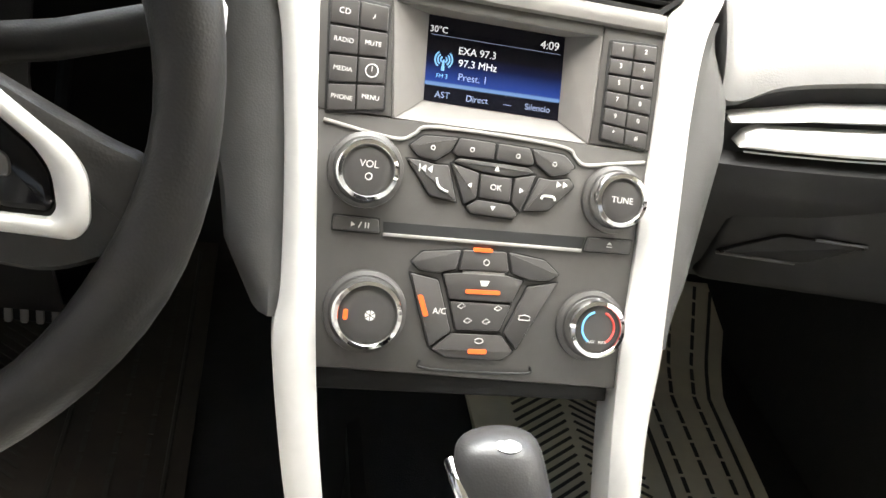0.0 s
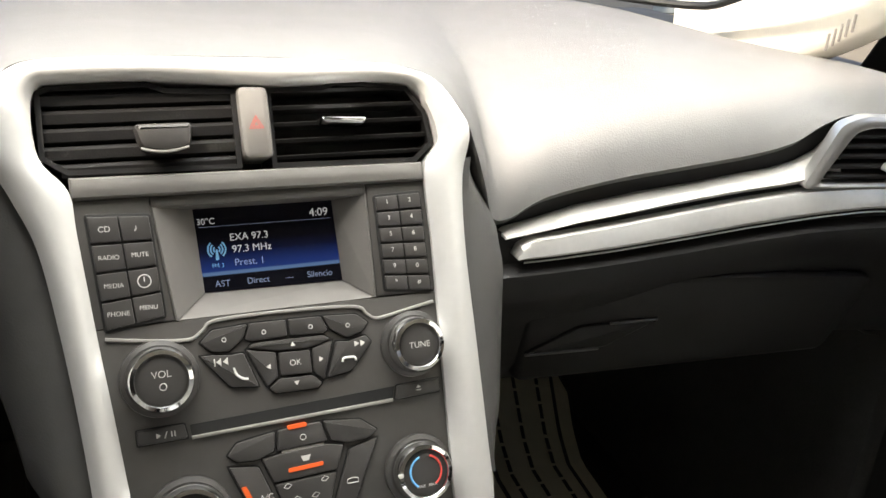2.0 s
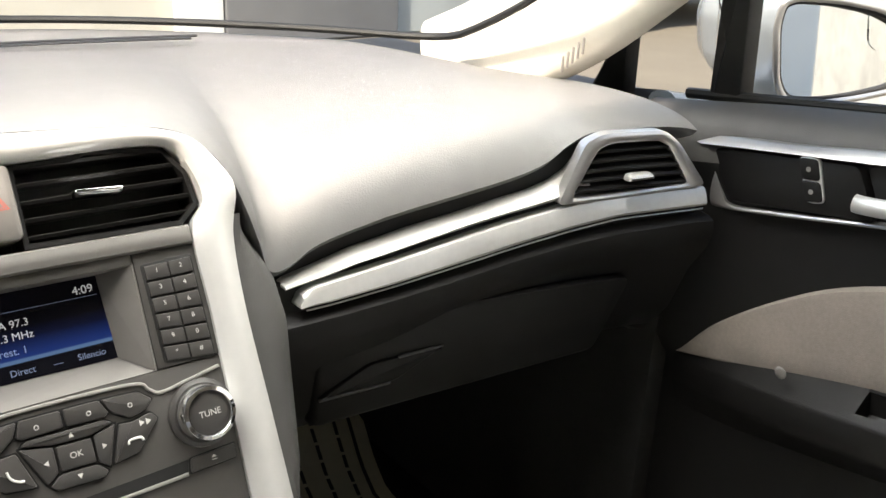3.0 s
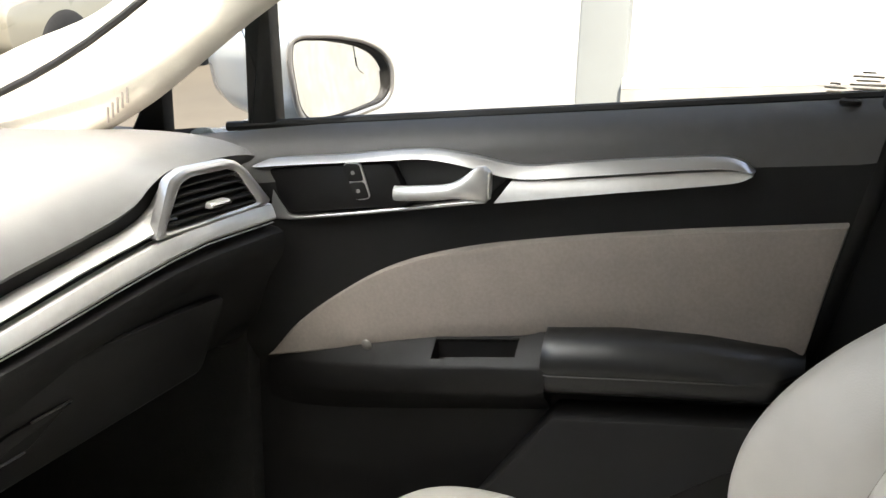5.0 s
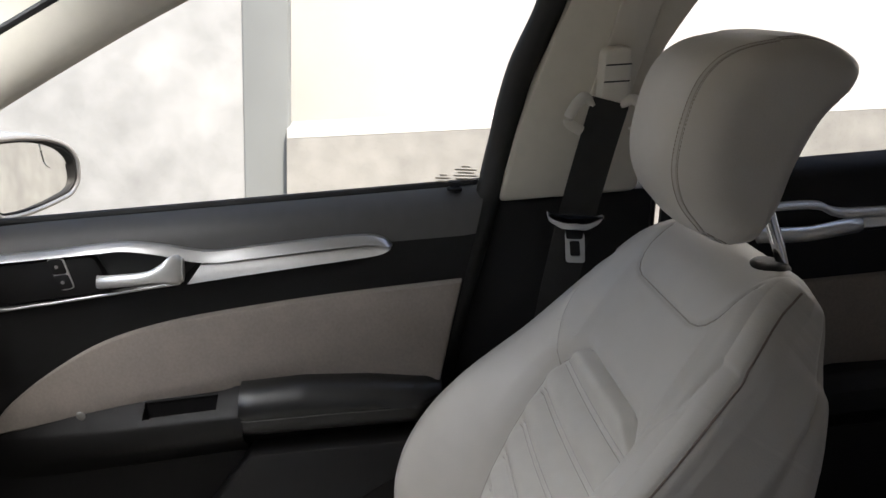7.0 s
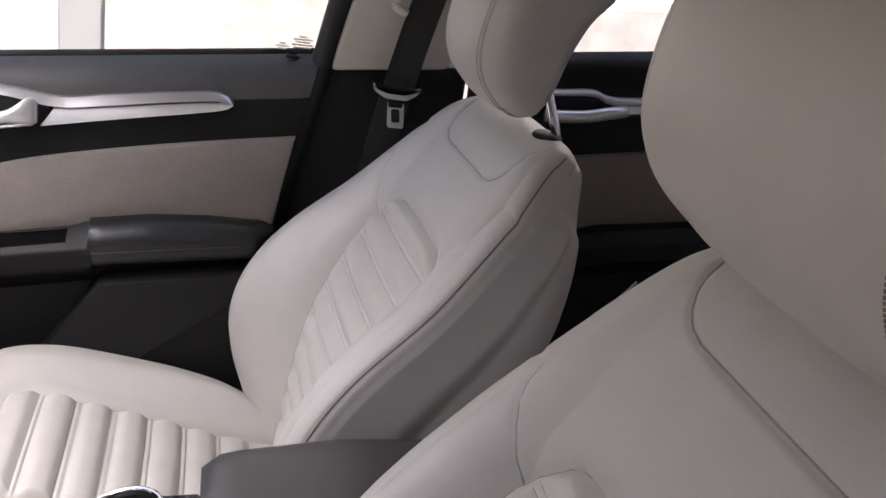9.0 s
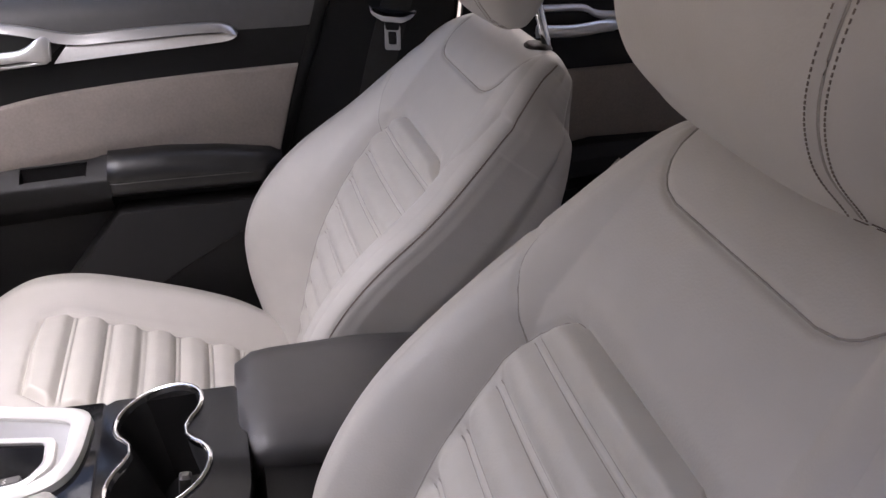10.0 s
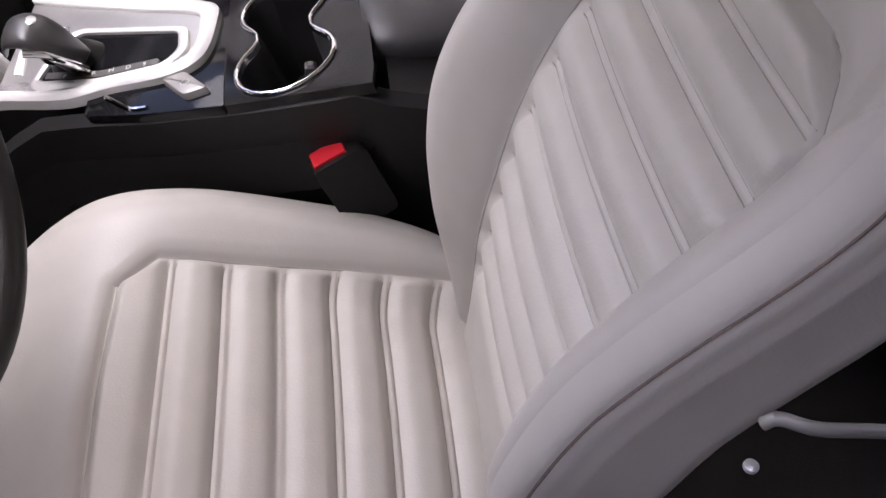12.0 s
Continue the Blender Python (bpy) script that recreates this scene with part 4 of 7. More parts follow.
part("armrest_pad", bm, M_VINYL, door, "padded black armrest", 50)
part("armrest_seam", tube([(r[6][0] - 0.0015, r[6][1], r[6][2]) for r in rows], 0.0008, 6), M_BUTTON, door)
part("screw_cap", lathe([(0.006, 0), (0.006, 0.002), (0.003, 0.004), (0, 0.004)], lambda a, b, n: (0.612 - n * 0.7, 0.143 + a, 0.677 + b + n * 0.7), 16), M_BEZEL, door, "small round screw cap")
part("lock_pin", lathe([(0.010, 0), (0.010, 0.003), (0.007, 0.005), (0.006, 0.003), (0, 0.003)], lambda a, b, n: (0.680 + a, -0.331 + b, 0.975 + n), 20), M_BLACK, door, "black lock pin in its bezel")
# map pocket
pk = [(0.02, 0.49), (-0.075, 0.632), (-0.345, 0.668), (-0.345, 0.34), (0.10, 0.34)]
part("map_pocket", prism(rounded(pk, 0.006), yz(0.645), 0, 0.05, 0.004), M_BLACK, door, "black map pocket")
# window frame parts
part("divider_post", prism(rounded([(0.333, 0.88), (0.292, 0.885), (0.285, 1.075), (0.318, 1.06)], 0.004), yz(0.705, 0.15, 0.9), -0.01, 0.012, 0.004), M_SEAL, door, "black window divider post")
part("corner_trim", prism(rounded([(0.50, 0.868), (0.440, 0.876), (0.430, 0.975)], 0.01), yz(0.69, 0.15, 0.9), -0.01, 0.012, 0.004), M_BLACK, door, "black triangular corner trim")
part("sill_seal", tube([(0.697, y, sill(y) + 0.004) for y in np.linspace(0.36, -0.37, 20)], 0.006, 8), M_SEAL, door, "black window seal")
part("upper_frame", tube(catmull([(0.66, 0.47, 0.98), (0.645, 0.27, 1.10), (0.615, 0.05, 1.235), (0.585, -0.15, 1.34), (0.575, -0.45, 1.39)], 6), 0.016, 8), M_SEAL, door, "black window frame")

# ---- rear passenger door ----
rdoor = thing("rear_passenger_door", "closed black rear door trim with cloth insert", "car door", at=(0.69, -1.0, 0.3))
core = []
for y in np.linspace(-0.60, -1.6, 20):
    zs = sill(y)
    core.append([(0.705, y, zs - 0.02), (0.700, y, zs), (0.688, y, zs + 0.003), (0.672, y, zs - 0.006), (0.660, y, zs - 0.02), (0.656, y, zs - 0.10), (0.653, y, zs - 0.25), (0.65, y, 0.62), (0.65, y, 0.28)])
part("door_panel", thick(sheet(core), 0.012), M_BLACK, rdoor)
part("bezel_strip", ring_prism([(p.x, p.y) for p in catmull([(-0.62, 0.965, 0), (-0.74, 0.975, 0), (-0.80, 0.98, 0), (-0.85, 0.972, 0), (-1.05, 0.995, 0), (-1.2, 1.01, 0)], 5)],
                              [(p.x, p.y) for p in catmull([(-0.62, 0.955, 0), (-0.74, 0.966, 0), (-0.80, 0.970, 0), (-0.85, 0.960, 0), (-1.05, 0.982, 0), (-1.2, 1.0, 0)], 5)], yz(0.655), -0.01, 0.008, 0.005, loop=False), M_SILVER, rdoor, "satin silver bezel strip")
bm = tube(catmull([(0.635, -0.72, 0.936), (0.628, -0.78, 0.942), (0.630, -0.83, 0.952), (0.645, -0.855, 0.952)], 5), 0.010, 10)
part("door_handle", bm, M_ALU, rdoor, "satin chrome pull handle")
part("trim_blade", prism(rounded([(-0.85, 0.943), (-0.862, 0.962), (-1.15, 0.995), (-1.15, 0.975)], 0.003), yz(0.655), -0.01, 0.009, 0.004), M_ALU, rdoor, "brushed aluminium trim blade")
part("cloth_insert", prism([(-0.66, 0.70), (-0.66, 0.855), (-0.82, 0.876), (-1.0, 0.90), (-1.2, 0.925), (-1.2, 0.79), (-1.0, 0.772), (-0.85, 0.757)], yz(0.655), -0.005, 0.012, 0.005), M_INSERT, rdoor, "taupe cloth insert")
rows = []
for y in np.linspace(-0.66, -1.25, 16):
    zt = line_at([(-1.25, 0.80), (-1.0, 0.775), (-0.85, 0.757), (-0.66, 0.715)], y)
    rows.append([(0.655, y, zt), (0.62, y, zt - 0.002), (0.60, y, zt - 0.02), (0.60, y, zt - 0.05), (0.62, y, zt - 0.075), (0.655, y, zt - 0.10)])
part("armrest", thick(sheet(rows), 0.006), M_BLACK, rdoor, "padded black armrest")
# small etched mark on the glass, unreadable, as bars
for yc, zc, lines in ((-0.316, 0.983, (0.014, 0.020, 0.010)), (-0.345, 0.987, (0.026, 0.032, 0.022, 0.028, 0.012))):
    for k, w in enumerate(lines):
        part("glass_mark", box((0.6895, yc - w / 2, zc + 0.0040 * k), (0.6905, yc + w / 2, zc + 0.0040 * k + 0.0020), 0.0003), M_ETCH, door, "pale etched glass mark")

# ---- dashboard ----
dash = thing("dashboard", "soft charcoal dashboard with silver trim strip and side vent", "dashboard", at=(0, 0.6, 0.8))


def screen_base(x):
    return 0.935 - 1.0 * x * x


def S_at(a, w):
    """A place on the sloping centre stack."""
    return Vector((a, 0.28 + w * 0.4327, 0.74 + w * 0.9015))


# the pad starts at this front line: hood side, round the stack's head, down to the crease, along the strip to the door
front = [Vector((-0.74, 0.25, 0.90)), Vector((-0.60, 0.27, 0.93)), Vector((-0.26, 0.33, 0.93)), Vector((-0.205, 0.358, 0.918)), S_at(-0.183, 0.190), S_at(-0.163, 0.211), S_at(-0.13, 0.2155), S_at(-0.05, 0.2155), S_at(0.03, 0.2125),
         S_at(0.098, 0.2065), S_at(0.127, 0.195), S_at(0.1475, 0.170), S_at(0.156, 0.14), Vector((0.166, 0.338, 0.835)), Vector((0.178, 0.346, 0.806)), Vector((0.195, 0.346, 0.8050)), Vector((0.222, 0.340, 0.8225)), Vector((0.28, 0.330, 0.8380)),
         Vector((0.34, 0.322, 0.8475)), Vector((0.404, 0.315, 0.8570)), Vector((0.440, 0.310, 0.867)), Vector((0.462, 0.307, 0.881)), Vector((0.486, 0.301, 0.8915)), Vector((0.520, 0.293, 0.8925)), Vector((0.556, 0.281, 0.8935)), Vector((0.580, 0.272, 0.892)), Vector((0.597, 0.268, 0.888))]
tops = [-0.74, -0.60, -0.30, -0.26, -0.20, -0.16, -0.12, -0.05, 0.03, 0.10, 0.14, 0.18, 0.21, 0.235, 0.26, 0.29, 0.33, 0.38, 0.43, 0.48, 0.52, 0.545, 0.56, 0.575, 0.59, 0.605, 0.615]
fc = catmull(front, 4)
tc = catmull([(t, 0, 0) for t in tops], 4)
pad = []
for B, t in zip(fc, tc):
    tx = t.x
    yb = max(screen_base(tx), 0.42 - 0.25 * max(0, tx - 0.6))
    Tt = Vector((tx, yb, 0.915 - 0.025 * smooth(0.45, 0.64, abs(tx))))
    crest = 0.932 - 0.022 * smooth(0.40, 0.62, tx)
    flat = Vector((Tt.x - B.x, Tt.y - B.y, 0))
    L = flat.length
    flat.normalize()
    low = max(0.0, crest - B.z)
    c1 = B + Vector((0, 0, low * 1.02)) + flat * (0.025 + 0.25 * low)
    c2 = Vector((Tt.x, Tt.y, crest)) - flat * L * 0.55
    row = [B + Vector((0, 0.028, -0.016)), B + Vector((0, 0.006, -0.006))]
    for k in range(15):
        u = (k / 14) ** 1.25
        row.append(B * (1 - u) ** 3 + c1 * 3 * u * (1 - u) ** 2 + c2 * 3 * u * u * (1 - u) + Tt * u ** 3)
    row.append(Tt + Vector((0, 0.03, -0.02)))
    pad.append(row)
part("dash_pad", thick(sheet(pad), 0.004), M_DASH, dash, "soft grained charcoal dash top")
for k in range(2):
    sl = [(x, 0.715 + 0.022 * k - 0.30 * x * x, 0.9305 - 0.001 * k) for x in np.linspace(-0.10, 0.27 + 0.015 * k, 14)]
    part("defroster_slot", tube(sl, 0.0035, 6, flat=0.4), M_SEAL, dash, "dark defroster slot")

# silver strip and dark band that run to the side vent
T_Y = [(0.18, 0.345), (0.226, 0.334), (0.28, 0.325), (0.40, 0.310), (0.467, 0.298), (0.52, 0.285), (0.60, 0.255), (0.63, 0.245)]


UP_TOP = [(0.190, 0.790), (0.254, 0.811), (0.306, 0.821), (0.362, 0.829), (0.430, 0.8405), (0.452, 0.8475), (0.468, 0.857), (0.482, 0.874)]
UP_MID = [(0.190, 0.7885), (0.249, 0.803), (0.356, 0.822), (0.428, 0.832), (0.482, 0.842)]
UP_LOW = [(0.190, 0.786), (0.219, 0.791), (0.291, 0.802), (0.378, 0.815), (0.482, 0.830)]
BL_TOP = [(0.199, 0.775), (0.203, 0.784), (0.212, 0.7895), (0.284, 0.8010), (0.369, 0.8145), (0.455, 0.827), (0.577, 0.8355), (0.600, 0.8365)]
BL_BOT = [(0.199, 0.772), (0.285, 0.782), (0.371, 0.793), (0.463, 0.806), (0.509, 0.812), (0.588, 0.817), (0.600, 0.818)]


def strip(name, section, mat, label, x0, x1, n=110):
    """A strip along the dash: section(x) gives (forward, height) pairs round its closed cross-section."""
    rows = [[(x, line_at(T_Y, x) - f, z) for f, z in section(x)] for x in np.linspace(x0, x1, n)]
    bm = sheet(rows, closed=True)
    cap(bm, rows[0]); cap(bm, rows[-1])
    return part(name, bm, mat, dash, label, 24)


def upper_section(x):
    a, b, c = line_at(UP_TOP, x), line_at(UP_MID, x), line_at(UP_LOW, x)
    return [(-0.026, a - 0.002), (-0.013, a + 0.0005), (-0.011, a), (0.0005, b + 0.001), (0.0015, b), (0.0008, b - 0.0012), (-0.010, c + 0.0015), (-0.026, c)]


def blade_section(x):
    a, b = line_at(BL_TOP, x), line_at(BL_BOT, x)
    h = a - b
    a -= 0.0012
    return [(-0.020, a - 0.001), (0.0005, a), (0.003, a - 0.001), (0.0062, b + h * 0.55), (0.0085, b + h * 0.12), (0.0075, b), (-0.020, b)]


strip("upper_strip", upper_section, M_SILVER, "satin silver upper trim strip", 0.190, 0.482)
# overhang_shade: black strip that paints the dash overhang's shadow above the silver
strip("overhang_shade", lambda x: [(-0.018, line_at(UP_TOP, x) + 0.018), (-0.022, line_at(UP_LOW, x) - 0.01), (-0.034, line_at(UP_LOW, x)), (-0.034, line_at(UP_TOP, x) + 0.018)], M_SEAL, "black strip standing in for the shade under the dash top", 0.182, 0.485)
strip("dark_band", lambda x: [(-0.008, line_at(UP_LOW, x) + 0.004), (-0.008, line_at(BL_BOT, x) - 0.004), (-0.004, line_at(BL_BOT, x) - 0.014), (-0.030, line_at(BL_BOT, x) - 0.014), (-0.030, line_at(UP_LOW, x) + 0.004)], M_BLACK, "charcoal band between the strips", 0.180, 0.600)
strip("lower_strip", blade_section, M_ALU, "brushed aluminium lower trim strip", 0.199, 0.600)
ledge = []
for x in np.linspace(0.175, 0.61, 24):
    y = line_at(T_Y, x)
    z = line_at([(0.175, 0.757), (0.327, 0.774), (0.464, 0.792), (0.591, 0.803), (0.61, 0.803)], x)
    ledge.append([(x, y + 0.020, z + 0.006), (x, y - 0.002, z + 0.002), (x, y - 0.009, z - 0.002), (x, y - 0.011, z - 0.012), (x, y - 0.006, z - 0.03), (x, y + 0.012, z - 0.06), (x, y + 0.030, z - 0.11), (x, y + 0.050, z - 0.138), (x, y + 0.12, z - 0.160), (x, y + 0.30, z - 0.175)])
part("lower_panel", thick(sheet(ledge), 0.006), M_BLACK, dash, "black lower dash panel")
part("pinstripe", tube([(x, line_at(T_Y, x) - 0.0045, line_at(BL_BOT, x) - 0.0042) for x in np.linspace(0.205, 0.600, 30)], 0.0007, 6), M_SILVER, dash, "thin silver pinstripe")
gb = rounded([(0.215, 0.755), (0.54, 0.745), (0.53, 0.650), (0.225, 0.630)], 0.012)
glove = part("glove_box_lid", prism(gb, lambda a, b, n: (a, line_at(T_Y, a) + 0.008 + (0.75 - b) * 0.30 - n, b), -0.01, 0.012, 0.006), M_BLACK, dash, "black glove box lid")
lid_at = lambda a, b, n: (a, line_at(T_Y, a) + 0.008 + (0.75 - b) * 0.30 - n, b)
latch = part("latch", prism(rounded([(0.224, 0.668), (0.300, 0.672), (0.345, 0.703), (0.270, 0.700)], 0.005), lid_at, 0.008, 0.016, 0.003), M_BLACK, glove, "black latch paddle")
part("lip", tube([lid_at(0.226 + 0.0075 * k, 0.6685 + 0.0004 * k, 0.0155) for k in range(10)], 0.0016, 6), M_BUTTON, latch)
part("lip", tube([lid_at(0.296 + 0.0050 * k, 0.7015 + 0.0002 * k, 0.0155) for k in range(10)], 0.0014, 6), M_BUTTON, latch)
# knee panel on the driver's side and tunnel sides
kp = []
for x in np.linspace(-0.74, -0.30, 12):
    kp.append([(x, 0.29, 0.83), (x, 0.275, 0.78), (x, 0.30, 0.66), (x, 0.36, 0.55), (x, 0.50, 0.46), (x, 0.70, 0.42)])
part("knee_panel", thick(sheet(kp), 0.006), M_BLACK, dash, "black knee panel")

# side vent
vent = thing("side_air_vent", "silver-framed air vent with dark slats", "air vent", at=(0.53, 0.28, 0.85))


def V3(x, z, n):
    return (x - 0.18 * n, line_at(T_Y, x) - 0.004 - n, z)


v_out = [(0.446, 0.829), (0.470, 0.886), (0.489, 0.8935), (0.550, 0.8935), (0.566, 0.881), (0.5985, 0.838), (0.575, 0.8345), (0.51, 0.829)]
v_in = [(0.460, 0.8335), (0.4835, 0.8795), (0.497, 0.8840), (0.546, 0.8840), (0.5555, 0.8785), (0.5805, 0.8405), (0.560, 0.8385), (0.51, 0.8345)]
part("frame", ring_prism(rounded(v_out, 0.006, 3), rounded(v_in, 0.006, 3), V3, -0.01, 0.001, 0.002), M_SATGREY, vent)
part("back", prism(v_in, V3, -0.03, -0.024), M_SEAL, vent)
for k in range(5):
    z = 0.842 + 0.0090 * k
    xl = 0.462 + 0.021 * (z - 0.834) / 0.046
    xr = 0.580 - 0.026 * (z - 0.840) / 0.040
    rows = [[V3(x, z + dz2 + 0.02 * (x - 0.54), n) for n, dz2 in ((-0.022, 0.008), (-0.001, 0.0016), (0.001, -0.0004), (0.0, -0.0026), (-0.022, 0.004))] for x in np.linspace(xl, xr, 8)]
    bm = sheet(rows, closed=True)
    cap(bm, rows[0]); cap(bm, rows[-1])
    part("slat", bm, M_BLACK, vent)
part("thumb_tab", prism(rounded([(0.513, 0.847), (0.541, 0.849), (0.538, 0.855), (0.515, 0.854)], 0.003), V3, 0.001, 0.010, 0.003), M_ALU, vent, "silver thumb tab")

# instrument hood
hood = thing("instrument_cluster", "dark dials under a hooded silver-edged binnacle", "instrument cluster", at=(-0.36, 0.3, 0.9))
H3 = lambda x, z, n: (x, 0.27 - n + 0.25 * (z - 0.9), z)
h_out = rounded([(-0.56, 0.83), (-0.575, 0.945), (-0.50, 0.975), (-0.36, 0.978), (-0.269, 0.953), (-0.1965, 0.9325), (-0.190, 0.926), (-0.215, 0.845)], 0.008)
h_in = rounded([(-0.552, 0.838), (-0.565, 0.938), (-0.495, 0.965), (-0.362, 0.968), (-0.266, 0.9445), (-0.214, 0.930), (-0.2065, 0.918), (-0.2225, 0.848)], 0.008)
part("bezel", ring_prism(h_out, h_in, H3, -0.05, 0.0, 0.001), M_SILVER, hood, "satin silver bezel", 24)
h_mid = rounded([(-0.567, 0.828), (-0.586, 0.951), (-0.505, 0.986), (-0.36, 0.989), (-0.267, 0.9635), (-0.1940, 0.941), (-0.1865, 0.930), (-0.213, 0.845)], 0.008)
part("hood_recess", ring_prism(h_mid, h_out, H3, -0.06, -0.035), M_SEAL, hood, "dark recess under the hood")
h_top = rounded([(-0.60, 0.84), (-0.605, 0.958), (-0.51, 1.001), (-0.36, 1.002), (-0.260, 0.973), (-0.194, 0.950), (-0.1815, 0.939), (-0.208, 0.84)], 0.010)
part("hood", ring_prism(h_top, h_mid, H3, -0.30, -0.012, 0.003), M_DASH, hood, "charcoal hood")
part("face", prism(h_in, H3, -0.05, -0.045), M_GLOSS, hood)
for cxg in (-0.29, -0.47):
    part("dial", lathe([(0.055, 0.0), (0.055, 0.003), (0.050, 0.003), (0.050, 0.0005), (0, 0.0005)], lambda a, b, n, cxg=cxg: H3(cxg + a, 0.905 + b, -0.044 + n), 40), M_BLACK, hood)
    part("needle", prism([(cxg - 0.002, 0.905), (cxg + 0.002, 0.905), (cxg - 0.028, 0.94), (cxg - 0.030, 0.938)], H3, -0.042, -0.040), M_BLUEGLOW, hood, "lit blue needle")
    for k in range(11):
        a = radians(215 - 25 * k)
        part("tick", prism([(cxg + 0.044 * math.cos(a + s) * m, 0.905 + 0.044 * math.sin(a + s) * m) for s, m in ((-0.03, 1), (0.03, 1), (0.03, 1.10), (-0.03, 1.10))], H3, -0.044, -0.0425), M_PRINT, hood)
part("arc", tube([H3(-0.29 + 0.030 * math.cos(a), 0.905 + 0.030 * math.sin(a), -0.042) for a in np.linspace(radians(200), radians(340), 12)], 0.0012, 6), M_REDP, hood, "red gauge arc")

# steering wheel
wheel = thing("steering_wheel", "black leather steering wheel with silver spoke", "steering wheel", at=(-0.38, 0.12, 0.83))
wt = radians(24)
W0, WU, WN = Vector((-0.380, 0.120, 0.835)), Vector((0, math.sin(wt), math.cos(wt))), Vector((0, -math.cos(wt), math.sin(wt)))


def W3(a, b, n):
    return W0 + Vector((a, 0, 0)) + WU * b + WN * n


rows = []
for k in range(72):
    a = 2 * math.pi * k / 72
    fat = 1.0 + 0.16 * sum(math.exp(-((a - c) / 0.28) ** 2) for c in (radians(25), radians(155), radians(205), radians(335)))
    row = []
    for j in range(18):
        b = 2 * math.pi * j / 18
        rr = 0.184 + 0.0155 * fat * math.cos(b) * 1.0
        row.append(W3(rr * math.cos(a), rr * math.sin(a), 0.0185 * math.sin(b) * (0.95 if fat < 1.1 else 1.0)))
    rows.append(row)
part("rim", sheet(rows, closed=True, loop=True), M_WHEEL, wheel, "black leather rim", 60)
part("hub", lathe([(0.075, -0.03), (0.078, 0.0), (0.070, 0.022), (0.04, 0.034), (0, 0.037)], lambda a, b, n: W3(a * 1.05, b * 0.85 - 0.005, n), 40), M_BLACK, wheel, "black airbag cover")
for sx in (0.88, -0.88):
    sp = rounded([(0.055 * sx, 0.034), (0.100 * sx, 0.014), (0.172 * sx, -0.016), (0.195 * sx, -0.022), (0.190 * sx, -0.064), (0.150 * sx, -0.078), (0.05 * sx, -0.07)], 0.012)
    spoke = part("spoke", prism(sp, W3, -0.02, 0.006, 0.008), M_WHEEL, wheel)
    o = rounded([(0.080 * sx, 0.028), (0.122 * sx, 0.000), (0.155 * sx, -0.020), (0.165 * sx, -0.031), (0.168 * sx, -0.053), (0.162 * sx, -0.0605), (0.080 * sx, -0.058)], 0.007)
    i = rounded([(0.080 * sx, 0.014), (0.122 * sx, -0.010), (0.139 * sx, -0.021), (0.148 * sx, -0.031), (0.152 * sx, -0.047), (0.149 * sx, -0.0515), (0.080 * sx, -0.0505)], 0.006)
    part("trim", ring_prism(o, i, W3, 0.0, 0.011, 0.004), M_SILVER, spoke, "satin silver spoke trim")
    part("switch_pad", prism(rounded([(0.080 * sx, 0.013), (0.121 * sx, -0.011), (0.138 * sx, -0.022), (0.147 * sx, -0.032), (0.150 * sx, -0.046), (0.147 * sx, -0.050), (0.080 * sx, -0.049)], 0.005), W3, 0.002, 0.009, 0.003), M_GLOSS, spoke, "dark switch pad")
    part("switch", prism(rounded([(0.100 * sx, -0.018), (0.128 * sx, -0.026), (0.130 * sx, -0.036), (0.100 * sx, -0.034)], 0.004), W3, 0.007, 0.012, 0.002), M_BUTTON, spoke)
    part("rocker", prism(rounded([(0.095 * sx, -0.002), (0.116 * sx, -0.013), (0.122 * sx, -0.020), (0.095 * sx, -0.013)], 0.003), W3, 0.007, 0.0115, 0.002), M_BUTTON, spoke)
part("column", tube([W0 - WN * 0.02, W0 - WN * 0.07, W0 - WN * 0.16], 0.05, 24), M_BLACK, wheel, "black steering column cowl")
stalk = part("wiper_stalk", tube([W0 - WN * 0.045 + Vector((0.05, 0, 0.015)), W0 - WN * 0.045 + Vector((0.12, 0, 0.03)), W0 - WN * 0.04 + Vector((0.170, 0, 0.046)), W0 - WN * 0.035 + Vector((0.190, 0, 0.048))], 0.010, 12), M_BLACK, wheel, "black wiper stalk")
part("tip", lathe([(0.010, 0), (0.011, 0.004), (0.008, 0.006), (0, 0.006)], lambda a, b, n: tuple(W0 - WN * 0.035 + Vector((0.190 + n, a, 0.048 + b))), 16), M_ALU, stalk, "silver stalk tip")

# ---- centre stack ----
stack = thing("centre_stack", "charcoal radio and climate fascia framed by a silver surround", "centre stack", at=(0, 0.28, 0.74))
sa = math.atan(0.48)
S0, SU, SN = Vector((0, 0.28, 0.74)), Vector((0, math.sin(sa), math.cos(sa))), Vector((0, -math.cos(sa), math.sin(sa)))


def S3(a, b, n):
    return S0 + Vector((a, 0, 0)) + SU * b + SN * n


o_pts = [(-0.112, -0.260), (-0.1235, -0.215), (-0.1345, -0.158), (-0.1405, -0.115), (-0.1385, -0.085), (-0.1425, -0.0235), (-0.1485, 0.035), (-0.157, 0.092), (-0.1695, 0.1257), (-0.1825, 0.157), (-0.1790, 0.190), (-0.162, 0.2095), (-0.1318, 0.2145),
         (-0.0576, 0.2142), (0.0218, 0.2115), (0.065, 0.2088), (0.098, 0.205), (0.1262, 0.194), (0.1445, 0.1700), (0.150, 0.1518), (0.1405, 0.120), (0.1372, 0.0678), (0.1385, -0.005), (0.1400, -0.090), (0.1405, -0.1137), (0.1378, -0.165), (0.1400, -0.217), (0.143, -0.26)]
